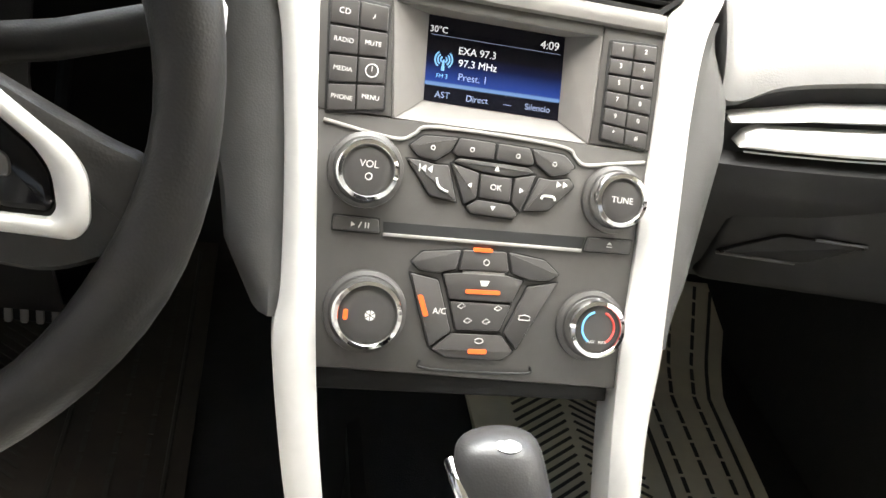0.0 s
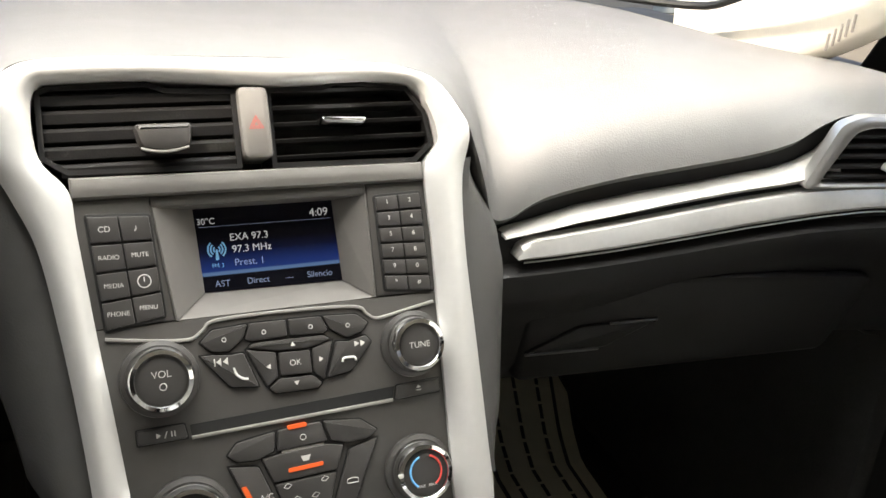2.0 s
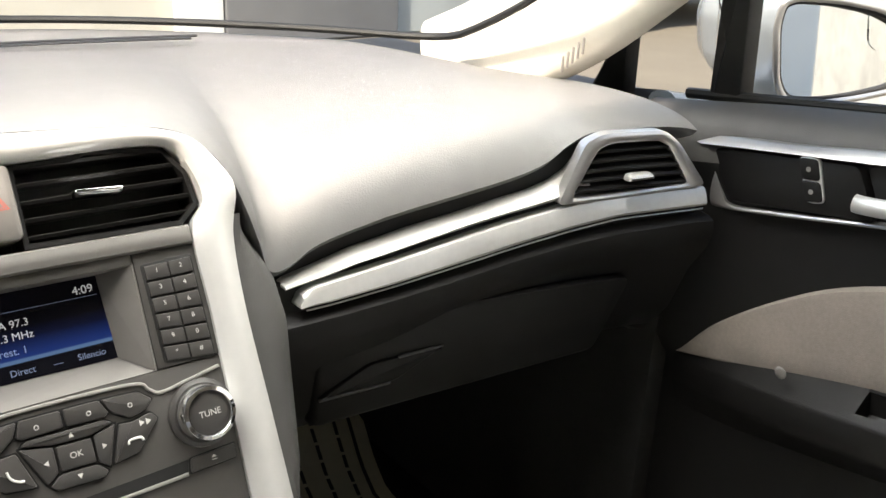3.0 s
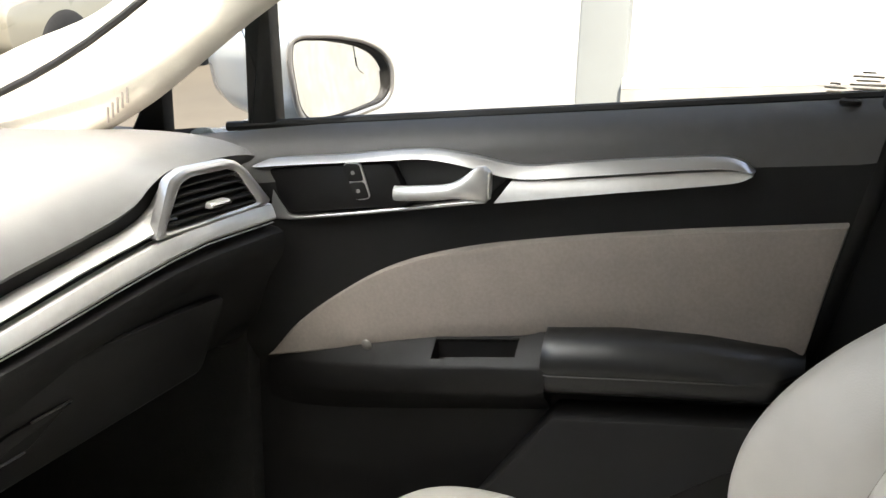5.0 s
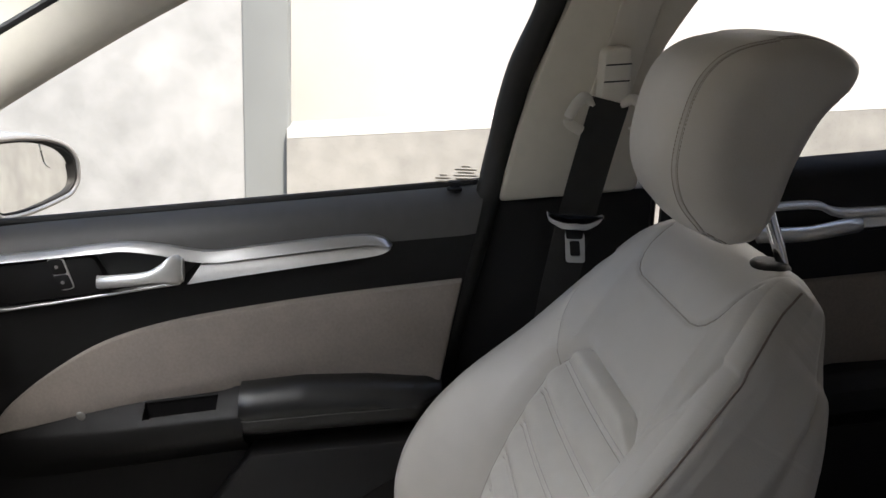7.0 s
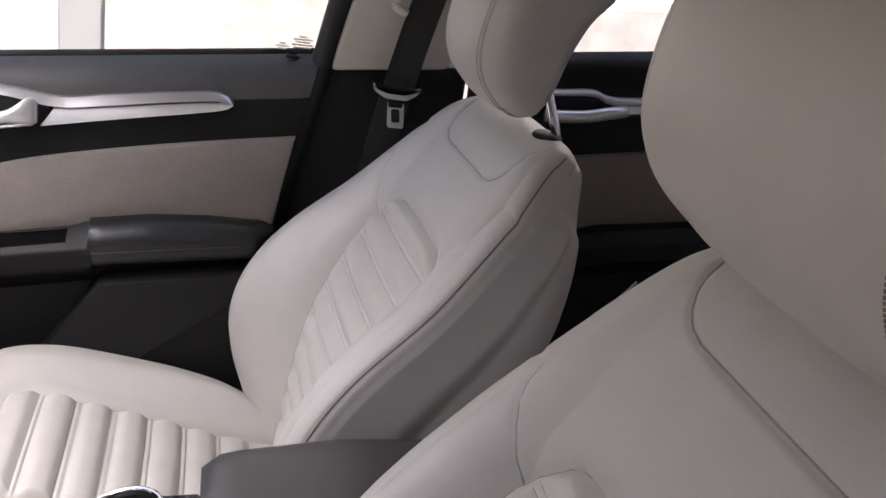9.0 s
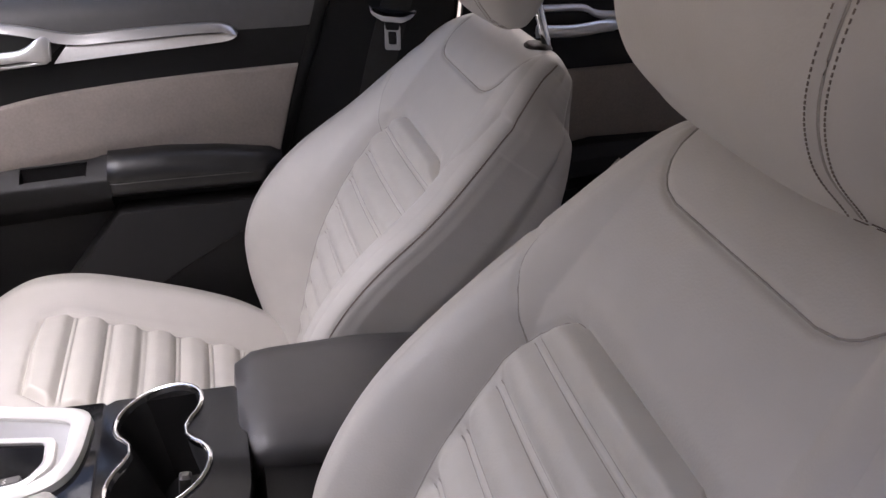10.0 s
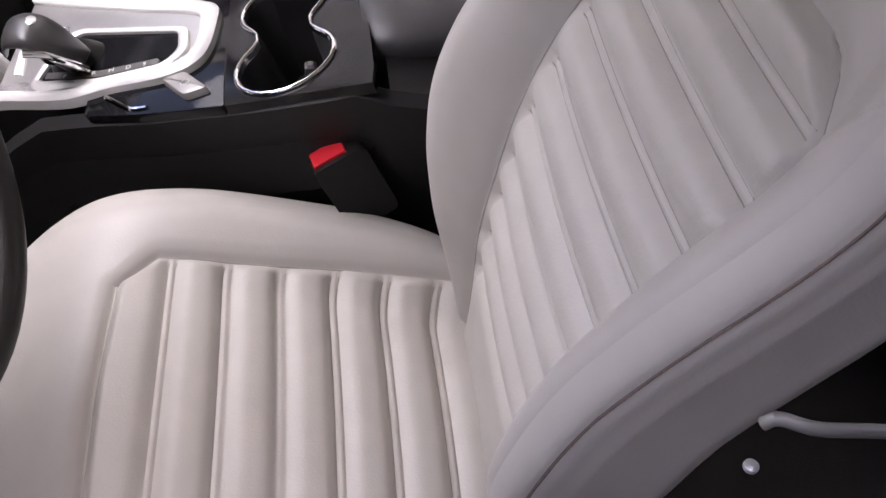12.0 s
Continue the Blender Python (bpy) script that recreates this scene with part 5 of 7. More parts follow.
i_pts = [(-0.088, -0.260), (-0.097, -0.215), (-0.1045, -0.170), (-0.1105, -0.125), (-0.1155, -0.080), (-0.1210, -0.022), (-0.1265, 0.032), (-0.1325, 0.100), (-0.1350, 0.128), (-0.1505, 0.1500), (-0.153, 0.180), (-0.148, 0.1960), (-0.135, 0.199),
         (-0.078, 0.1995), (0.000, 0.1935), (0.045, 0.1945), (0.085, 0.1945), (0.1080, 0.190), (0.1195, 0.172), (0.1233, 0.1480), (0.1105, 0.127), (0.1110, 0.070), (0.1100, 0.0), (0.1090, -0.090), (0.1086, -0.112), (0.1106, -0.167), (0.1145, -0.218), (0.118, -0.26)]
oc = [(p.x, p.y) for p in catmull([(*p, 0) for p in o_pts], 5)]
ic = [(p.x, p.y) for p in catmull([(*p, 0) for p in i_pts], 5)]
part("surround", ring_prism(oc, ic, S3, -0.03, 0.004, 0.007, cuts=8, loop=False), M_SILVER, stack, "satin silver surround")
# charcoal cladding beside the rails
for sx, xa, xb in ((-1, -0.142, -0.20), (1, 0.140, 0.180)):
    rows = []
    for w in np.linspace(-0.105, 0.135 if sx > 0 else 0.205, 28):
        x0 = min(ic, key=lambda p: abs(p[1] - w) + (0 if p[0] * sx > 0 else 9))[0]
        e = line_at([(-0.105, 0.140), (0.0, 0.139), (0.068, 0.138), (0.12, 0.142), (0.152, 0.150), (0.19, 0.128), (0.2, 0.12)], w) if sx > 0 else line_at([(-0.105, 0.139), (-0.02, 0.143), (0.035, 0.149), (0.092, 0.157), (0.157, 0.182), (0.2, 0.165)], w)
        g = line_at([(-0.105, 0.010), (-0.06, 0.023), (0.0, 0.032), (0.05, 0.040), (0.08, 0.037), (0.105, 0.026), (0.135, 0.008)], w) if sx > 0 else line_at([(-0.105, 0.012), (-0.06, 0.034), (0.0, 0.042), (0.06, 0.046), (0.12, 0.056), (0.205, 0.08)], w)
        dn = 0 if sx > 0 else -0.03 * smooth(0.165, 0.205, w)
        rows.append([S3(sx * (e - 0.004), w, -0.004 + dn), S3(sx * (e + 0.006), w, -0.002 + dn), S3(sx * (e + g * 0.6), w, -0.006 + dn), S3(sx * (e + g), w, -0.020 + dn), S3(sx * (e + g + 0.004), w, -0.05 + dn), S3(sx * (e + g + 0.004), w, -0.14)])
    part("cladding", thick(sheet(rows), 0.004), M_PAD, stack, "charcoal side cladding")

# fascia plate: upper part with the display well, lower part


def fas(lo, hi, x_l, x_r):
    return [(x_l(lo), lo), (x_r(lo), lo), (x_r(hi), hi), (x_l(hi), hi)]


xl = lambda w: line_at([(-0.139, -0.112), (0.10, -0.134), (0.136, -0.1365)], w)
xr = lambda w: line_at([(-0.13, 0.111), (0.07, 0.1125), (0.136, 0.1115)], w)
part("fascia", prism(fas(-0.137, 0.0375, xl, xr), S3, -0.03, 0.0, 0.003), M_FASCIA, stack, "charcoal fascia")
part("fascia_side", prism([(xl(0.0375), 0.0375), (-0.0765, 0.0375), (-0.0855, 0.116), (-0.0855, 0.122), (xl(0.122), 0.122)], S3, -0.03, 0.0, 0.002), M_FASCIA, stack)
part("fascia_side", prism([(0.065, 0.0375), (xr(0.0375), 0.0375), (xr(0.12), 0.12), (0.065, 0.12), (0.065, 0.1135)], S3, -0.03, 0.0, 0.002), M_FASCIA, stack)
part("fascia_brow", prism([(-0.0855, 0.1145), (0.065, 0.1125), (0.065, 0.121), (-0.0855, 0.122)], S3, -0.03, 0.0, 0.002), M_FASCIA, stack)
# sloped walls of the display well
scr = [(-0.0575, 0.1125), (-0.0545, 0.0535), (0.0480, 0.0520), (0.0455, 0.1115)]
wl = [(-0.0855, 0.1145), (-0.0765, 0.0375), (0.065, 0.0375), (0.0650, 0.1125)]
bm = bmesh.new()
for k in range(4):
    a, b, c, d = wl[k], wl[(k + 1) % 4], scr[(k + 1) % 4], scr[k]
    bm.faces.new([bm.verts.new(p) for p in (S3(*a, -0.001), S3(*b, -0.001), S3(*c, -0.022), S3(*d, -0.022))])
part("display_well", thick(bm, 0.002), M_BEZEL, stack, "sloping charcoal display well", 20)
disp = part("display", prism(scr, S3, -0.028, -0.0215), M_DISPLAY, stack, "lit blue and black radio display")
part("glass", prism([(a * 1.0, b) for a, b in scr], S3, -0.0212, -0.0210), M_DISPLAY, disp)
TX = -0.0206
for txt, size, a, b, mat, al in (("30\u00b0C", 0.0062, -0.0545, 0.1030, M_WHITEGLOW, 'LEFT'), ("4:09", 0.0082, 0.0405, 0.1035, M_WHITEGLOW, 'RIGHT'),
                                 ("EXA 97.3", 0.0072, -0.0326, 0.0905, M_WHITEGLOW, 'LEFT'), ("97.3 MHz", 0.0072, -0.0316, 0.0820, M_WHITEGLOW, 'LEFT'),
                                 ("Prest. 1", 0.0070, -0.0307, 0.0725, M_DIMGLOW, 'LEFT'), ("FM 3", 0.0042, -0.0422, 0.0715, M_CYANGLOW, 'CENTER'),
                                 ("AST", 0.0062, -0.0403, 0.0585, M_DIMGLOW, 'CENTER'), ("Direct", 0.0062, -0.0151, 0.0585, M_DIMGLOW, 'CENTER'),
                                 ("\u2014", 0.0062, 0.0076, 0.0582, M_DIMGLOW, 'CENTER'), ("Silencio", 0.0062, 0.0300, 0.0585, M_DIMGLOW, 'CENTER')):
    lettering(txt, size, S3, a, b, TX, mat, disp, al)
part("rule", prism([(-0.053, 0.0992), (0.042, 0.0985), (0.042, 0.0988), (-0.053, 0.0995)], S3, -0.0212, -0.0206), M_DIMGLOW, disp)
for r in (0.0022, 0.0042, 0.0062):
    for s0 in (-1, 1):
        part("aerial_wave", tube([S3(-0.0422 + s0 * r * math.cos(a), 0.0830 + r * math.sin(a), TX) for a in np.linspace(-0.9, 0.9, 8)], 0.0006, 5), M_CYANGLOW, disp)
part("aerial_mast", prism([(-0.0428, 0.083), (-0.0416, 0.083), (-0.0410, 0.0755), (-0.0434, 0.0755)], S3, -0.0212, TX), M_CYANGLOW, disp)

# strip below the vents
part("brow_strip", prism([(-0.1345, 0.1225), (0.1100, 0.1195), (0.1095, 0.1335), (-0.1345, 0.1370)], S3, -0.03, 0.006, 0.005), M_BEZEL, stack, "grey metallic strip")
# accent line over the radio keys
ln = catmull([(-0.122, 0.0305, 0), (-0.095, 0.0262, 0), (-0.0700, 0.0238, 0), (-0.0600, 0.0285, 0), (-0.0500, 0.0345, 0), (0.0, 0.0350, 0), (0.0470, 0.0325, 0), (0.0560, 0.0262, 0), (0.0640, 0.0222, 0), (0.085, 0.0255, 0), (0.108, 0.0295, 0)], 5)
part("accent_line", tube([S3(p.x, p.y, 0.0005) for p in ln], 0.0013, 6), M_GREYLINE, stack, "thin grey accent line")

# twin centre vents
for name_, poly, mat_, xs in (("left", [(-0.150, 0.195), (-0.1505, 0.150), (-0.1345, 0.139), (-0.0215, 0.137), (-0.0215, 0.1925), (-0.068, 0.1945), (-0.080, 0.199), (-0.140, 0.198)], M_BLACK, (-0.149, -0.0215)),
                              ("right", [(-0.0005, 0.1925), (-0.0005, 0.136), (0.1065, 0.134), (0.122, 0.147), (0.1185, 0.172), (0.105, 0.191), (0.052, 0.197), (0.040, 0.193)], M_BLACK, (-0.0005, 0.1215))):
    v = thing("centre_air_vent", "dark slatted air vent between silver edges", "air vent", "centre air vents", at=tuple(S3((xs[0] + xs[1]) / 2, 0.165, 0)))
    part("back", prism(poly, S3, -0.045, -0.040), M_SEAL, v)
    rim = inset2(poly, 0.0035)
    part("rim", ring_prism(poly, rim, S3, -0.03, -0.002, 0.0), M_BLACK, v)
    for k in range(5):
        w = 0.144 + 0.0118 * k
        x0, x1 = xs
        if w < 0.150 and name_ == "left":
            x0 = -0.140
        if name_ == "right":
            x1 = line_at([(0.134, 0.1065), (0.147, 0.121), (0.172, 0.118), (0.191, 0.104)], w)
        edge = 0.0026 if name_ == "right" else 0.0075
        rows = [[S3(x, w + b, n) for b, n in ((0.002, -0.035), (edge * 0.35, -0.006), (0.0, -0.0035), (-edge * 0.8, -0.005), (-edge, -0.010), (-0.001, -0.035))] for x in np.linspace(x0 + 0.002, x1 - 0.002, 10)]
        bm = sheet(rows, closed=True)
        cap(bm, rows[0]); cap(bm, rows[-1])
        part("slat", bm, M_BLACK, v)
    if name_ == "left":
        part("thumb_tab", prism(rounded([(-0.092, 0.169), (-0.054, 0.169), (-0.056, 0.153), (-0.072, 0.150), (-0.088, 0.153)], 0.004), S3, -0.006, 0.012, 0.004), M_BUTTON, v, "charcoal thumb tab")
        part("tab_edge", tube([S3(x, 0.153 - 0.003 * math.sin(math.pi * (x + 0.09) / 0.034), 0.0105) for x in np.linspace(-0.0885, -0.0575, 8)], 0.0010, 6), M_GREYLINE, v, "silver tab edge")
    else:
        part("thumb_tab", prism(rounded([(0.034, 0.1695), (0.069, 0.1675), (0.066, 0.1625), (0.037, 0.1645)], 0.0025), S3, -0.006, 0.010, 0.002), M_CHROME, v, "chrome thumb tab")
hz_ = part("hazard_switch", prism(rounded([(-0.0215, 0.1935), (0.0000, 0.1930), (0.0005, 0.1425), (-0.0205, 0.1430)], 0.0055), S3, -0.03, 0.004, 0.003), M_BEZEL, stack, "grey hazard switch")
for r in (0.0062, 0.0036):
    tri = [[(-0.0102 + q * math.cos(a), 0.1665 + q * math.sin(a)) for a in (radians(90), radians(210), radians(330))] for q in (r, r - 0.0013)]
    part("triangle", ring_prism(tri[0], tri[1], S3, 0.0036, 0.0042), M_HAZ, hz_, "red warning triangle")

# side keypads
for poly, cols, rows_, words in (([(-0.1265, 0.1120), (-0.0870, 0.1095), (-0.0830, 0.0410), (-0.1210, 0.0355)], 2, 4, ("CD", "\u266a", "RADIO", "MUTE", "MEDIA", "o", "PHONE", "MENU")),
                                 ([(0.0705, 0.1105), (0.1055, 0.1115), (0.1070, 0.0375), (0.0720, 0.0415)], 2, 6, ("1", "2", "3", "4", "5", "6", "7", "8", "9", "0", "*", "#"))):
    kp_ = part("keypad", prism(rounded(inset2(poly, -0.0012), 0.003), S3, -0.004, 0.0006, 0.0004), M_SEAL, stack, "recessed keypad frame")
    q = [Vector(p) for p in poly]

    def bil(u, v, q=q):
        a = q[0].lerp(q[1], u)
        b = q[3].lerp(q[2], u)
        p = a.lerp(b, v)
        return (p.x, p.y)

    for r in range(rows_):
        for c in range(cols):
            g = 0.012
            kpoly = [bil(c / cols + g, r / rows_ + g), bil((c + 1) / cols - g, r / rows_ + g), bil((c + 1) / cols - g, (r + 1) / rows_ - g), bil(c / cols + g, (r + 1) / rows_ - g)]
            key = part("key", prism(rounded(kpoly, 0.0008, 2), S3, 0.0, 0.0026, 0.0007), M_BUTTON, kp_)
            w = words[r * cols + c]
            ctr = bil((c + 0.5) / cols, (r + 0.5) / rows_)
            if w == "o":
                part("clock_mark", tube([S3(ctr[0] + 0.0042 * math.cos(a), ctr[1] + 0.0042 * math.sin(a), 0.0027) for a in np.linspace(0, 2 * math.pi, 20)], 0.0004, 5), M_PRINT, key)
                part("clock_mark", prism([(ctr[0] - 0.0003, ctr[1] - 0.0003), (ctr[0] + 0.0003, ctr[1] - 0.0003), (ctr[0] + 0.0003, ctr[1] + 0.003), (ctr[0] - 0.0003, ctr[1] + 0.003)], S3, 0.0025, 0.0028), M_PRINT, key)
            else:
                lettering(w, 0.0043 if len(w) > 2 else (0.0054 if cols * rows_ == 8 else 0.0046), S3, ctr[0], ctr[1] + (0.0008 if len(words) > 8 else 0), 0.0027, M_PRINT, key, turn=-0.03 if cols * rows_ == 8 else 0.03)


# rotary knobs
def knob(cx, cy, r, kind):
    k = part("knob", lathe([(r + 0.0055, 0.0), (r + 0.005, 0.003), (r + 0.002, 0.0045), (r + 0.0015, 0.004)], lambda a, b, n: S3(cx + a, cy + b, n), 48), M_BUTTON, stack, "rotary knob with chrome ring")
    part("ring", lathe([(r + 0.001, 0.002), (r + 0.0008, 0.015), (r - 0.0005, 0.0175), (r - 0.0030, 0.0182), (r - 0.0045, 0.0165), (r - 0.0048, 0.012)], lambda a, b, n: S3(cx + a, cy + b, n), 56), M_CHROME, k, "chrome ring")
    part("cap", lathe([(r - 0.0046, 0.008), (r - 0.0046, 0.0150), (r - 0.006, 0.0160), (r * 0.5, 0.0166), (0, 0.0166)], lambda a, b, n: S3(cx + a, cy + b, n), 48), M_BUTTON, k, "charcoal cap")
    return k


T = 0.0168
kn = knob(-0.0905, 0.0005, 0.0205, "vol")
lettering("VOL", 0.0066, S3, -0.0905, 0.0045, T, M_PRINT, kn)
part("power_mark", tube([S3(-0.0900 + 0.0022 * math.cos(a), -0.0035 + 0.0022 * math.sin(a), T) for a in np.linspace(0, 2 * math.pi, 14)], 0.0003, 5), M_PRINT, kn)
kn = knob(0.0885, 0.0005, 0.0190, "tune")
lettering("TUNE", 0.0062, S3, 0.0885, 0.0005, T, M_PRINT, kn)
kn = knob(-0.0800, -0.0955, 0.0235, "fan")
part("lamp", prism(rounded([(-0.0965, -0.0925), (-0.0935, -0.0925), (-0.0935, -0.0995), (-0.0965, -0.0995)], 0.001, 2), S3, 0.0160, 0.0172), M_LED, kn, "lit amber lamp")
for k in range(6):
    a = k * math.pi / 3
    part("fan_mark", prism([(-0.0785 + 0.0012 * math.cos(a + s) * m, -0.0955 + 0.0012 * math.sin(a + s) * m) for s, m in ((0, 0.4), (-0.4, 3), (0.4, 3))], S3, 0.0160, 0.0169), M_PRINT, kn)
kn = knob(0.0835, -0.0915, 0.0205, "temp")
for mat_, a0, a1 in ((M_BLUEP, radians(110), radians(235)), (M_REDP, radians(70), radians(-55))):
    part("temperature_arc", tube([S3(0.0835 + 0.0118 * math.cos(a), -0.0905 + 0.0118 * math.sin(a), T) for a in np.linspace(a0, a1, 16)], 0.0008, 6), mat_, kn, "coloured temperature arc")
lettering("MAX", 0.0030, S3, 0.0790, -0.1005, T, M_PRINT, kn)
lettering("MAX", 0.0030, S3, 0.0880, -0.1005, T, M_PRINT, kn)
part("pointer", prism(rounded([(0.0625, -0.0890), (0.0660, -0.0890), (0.0660, -0.0915), (0.0625, -0.0915)], 0.0008, 2), S3, 0.016, 0.0186), M_PRINT, kn, "pale pointer")


def key_at(poly, name="key", up=0.0030, r=0.0016, mat=None, parent=None):
    part("key_gap", prism(rounded(inset2(poly, -0.0011), r), S3, -0.002, 0.0005), M_SEAL, parent or stack)
    return part(name, prism(rounded(poly, r, 3), S3, 0.0, up, 0.0009), mat or M_BUTTON, parent or stack)


def mark(poly, k, n=0.0031, mat=None):
    part("mark", prism(poly, S3, n - 0.0006, n + 0.0002), mat or M_PRINT, k)


# radio keys
top = [[(-0.0625, 0.0205), (-0.0540, 0.0282), (-0.0300, 0.0295), (-0.0340, 0.0200), (-0.0440, 0.0125), (-0.0560, 0.0140)],
       [(-0.0285, 0.0296), (-0.0035, 0.0292), (-0.0035, 0.0180), (-0.0290, 0.0175), (-0.0325, 0.0195)],
       [(-0.0015, 0.0292), (0.0215, 0.0286), (0.0260, 0.0190), (0.0230, 0.0168), (-0.0015, 0.0180)],
       [(0.0232, 0.0285), (0.0475, 0.0272), (0.0560, 0.0200), (0.0500, 0.0140), (0.0390, 0.0115), (0.0275, 0.0188)]]
for i, p in enumerate(top):
    k = key_at(p)
    c = (sum(v[0] for v in p) / len(p), sum(v[1] for v in p) / len(p))
    part("mark", tube([S3(c[0] + 0.0014 * math.cos(a), c[1] + 0.0014 * math.sin(a), 0.0031) for a in np.linspace(0, 2 * math.pi, 13)], 0.0003, 5), M_PRINT, k)
up_ = key_at([(-0.0275, 0.0160), (0.0220, 0.0152), (0.0270, 0.0120), (0.0120, 0.0080), (-0.0115, 0.0088), (-0.0310, 0.0130)])
mark([(-0.0020, 0.0105), (0.0016, 0.0105), (-0.0002, 0.0138)], up_)
lf = key_at([(-0.0325, 0.0118), (-0.0125, 0.0076), (-0.0125, -0.0096), (-0.0205, -0.0150)])
mark([(-0.0170, 0.0004), (-0.0170, -0.0034), (-0.0200, -0.0015)], lf)
rt = key_at([(0.0285, 0.0108), (0.0132, 0.0068), (0.0132, -0.0104), (0.0200, -0.0160)])
mark([(0.0175, 0.0008), (0.0175, -0.0030), (0.0205, -0.0011)], rt)
dn = key_at([(-0.0190, -0.0165), (-0.0112, -0.0110), (0.0120, -0.0118), (0.0182, -0.0180), (0.0150, -0.0212), (-0.0150, -0.0205)])
mark([(-0.0018, -0.0140), (0.0018, -0.0140), (0.0, -0.0172)], dn)
ok = key_at([(-0.0108, 0.0070), (0.0115, 0.0062), (0.0118, -0.0098), (-0.0106, -0.0090)])
lettering("OK", 0.0058, S3, 0.0005, -0.0012, 0.0032, M_PRINT, ok)
sk = key_at([(-0.0635, 0.0115), (-0.0545, 0.0112), (-0.0430, 0.0098), (-0.0345, 0.0102), (-0.0262, -0.0140), (-0.0450, -0.0118)])
mark([(-0.0535, 0.0062), (-0.0500, 0.0088), (-0.0500, 0.0036)], sk)
mark([(-0.0490, 0.0062), (-0.0455, 0.0088), (-0.0455, 0.0036)], sk)
mark([(-0.0548, 0.0088), (-0.0540, 0.0088), (-0.0540, 0.0036), (-0.0548, 0.0036)], sk)
part("handset", tube(catmull([S3(-0.0420, 0.0010, 0.0032), S3(-0.0405, -0.0040, 0.0032), S3(-0.0365, -0.0070, 0.0032), S3(-0.0330, -0.0078, 0.0032)], 4), 0.0009, 6), M_PRINT, sk, "pale handset mark")
sk = key_at([(0.0570, 0.0060), (0.0530, 0.0112), (0.0400, 0.0085), (0.0310, 0.0095), (0.0225, -0.0150), (0.0400, -0.0125)])
mark([(0.0440, 0.0085), (0.0440, 0.0040), (0.0475, 0.0062)], sk)
mark([(0.0485, 0.0085), (0.0485, 0.0040), (0.0520, 0.0062)], sk)
part("handset", tube(catmull([S3(0.0340, -0.0055, 0.0032), S3(0.0350, -0.0032, 0.0032), S3(0.0390, -0.0028, 0.0032), S3(0.0430, -0.0032, 0.0032), S3(0.0440, -0.0055, 0.0032)], 4), 0.0009, 6), M_PRINT, sk, "pale handset mark")

# disc slot with its two keys
part("disc_slot", prism([(-0.0745, -0.0330), (0.0715, -0.0285), (0.0690, -0.0375), (-0.0735, -0.0410)], S3, -0.004, 0.0005), M_SEAL, stack, "black disc slot")
part("slot_lip", prism([(-0.0738, -0.0405), (0.0692, -0.0370), (0.0692, -0.0395), (-0.0738, -0.0428)], S3, -0.002, 0.0022, 0.0008), M_GREYLINE, stack, "grey slot lip")
k = key_at([(-0.1085, -0.0320), (-0.0780, -0.0318), (-0.0765, -0.0412), (-0.1085, -0.0415)])
mark([(-0.0965, -0.0350), (-0.0965, -0.0385), (-0.0935, -0.0367)], k)
mark([(-0.0915, -0.0388), (-0.0908, -0.0388), (-0.0892, -0.0345), (-0.0899, -0.0345)], k)
for x in (-0.0870, -0.0850):
    mark([(x, -0.0385), (x + 0.0008, -0.0385), (x + 0.0008, -0.0348), (x, -0.0348)], k)
k = key_at([(0.0730, -0.0285), (0.1060, -0.0275), (0.1055, -0.0370), (0.0712, -0.0380)])
mark([(0.0870, -0.0320), (0.0890, -0.0300), (0.0910, -0.0320)], k)
mark([(0.0870, -0.0332), (0.0910, -0.0332), (0.0910, -0.0338), (0.0870, -0.0338)], k)

# climate keys
k = key_at([(-0.0520, -0.0580), (-0.0450, -0.0505), (-0.0185, -0.0468), (-0.0205, -0.0600), (-0.0330, -0.0640), (-0.0460, -0.0630)])
k = key_at([(-0.0165, -0.0465), (0.0140, -0.0450), (0.0175, -0.0590), (-0.0180, -0.0605)])
part("lamp", prism(rounded([(-0.0095, -0.0442), (0.0040, -0.0436), (0.0040, -0.0462), (-0.0095, -0.0468)], 0.001, 2), S3, 0.0, 0.0036), M_LED, k, "lit amber lamp")
part("power_mark", tube([S3(0.0005 + 0.0020 * math.cos(a), -0.0535 + 0.0020 * math.sin(a), 0.0032) for a in np.linspace(0, 2 * math.pi, 14)], 0.0003, 5), M_PRINT, k)
k = key_at([(0.0160, -0.0450), (0.0430, -0.0480), (0.0545, -0.0570), (0.0480, -0.0620), (0.0330, -0.0630), (0.0200, -0.0590)])
part("silver_dash", prism([(-0.0150, -0.0608), (0.0150, -0.0598), (0.0150, -0.0620), (-0.0150, -0.0630)], S3, 0.0, 0.0020), M_GREYLINE, stack)
mid = key_at([(-0.0290, -0.0645), (-0.0150, -0.0625), (0.0170, -0.0615), (0.0290, -0.0640), (0.0225, -0.0800), (-0.0225, -0.0815)])
part("lamp", prism(rounded([(-0.0120, -0.0735), (0.0130, -0.0724), (0.0130, -0.0752), (-0.0120, -0.0763)], 0.001, 2), S3, 0.0, 0.0037), M_LED, mid, "lit amber lamp")
mark([(-0.0025, -0.0665), (0.0045, -0.0662), (0.0030, -0.0700), (-0.0010, -0.0702)], mid)
mid = key_at([(-0.0220, -0.0832), (0.0222, -0.0818), (0.0160, -0.1010), (-0.0155, -0.1025)])
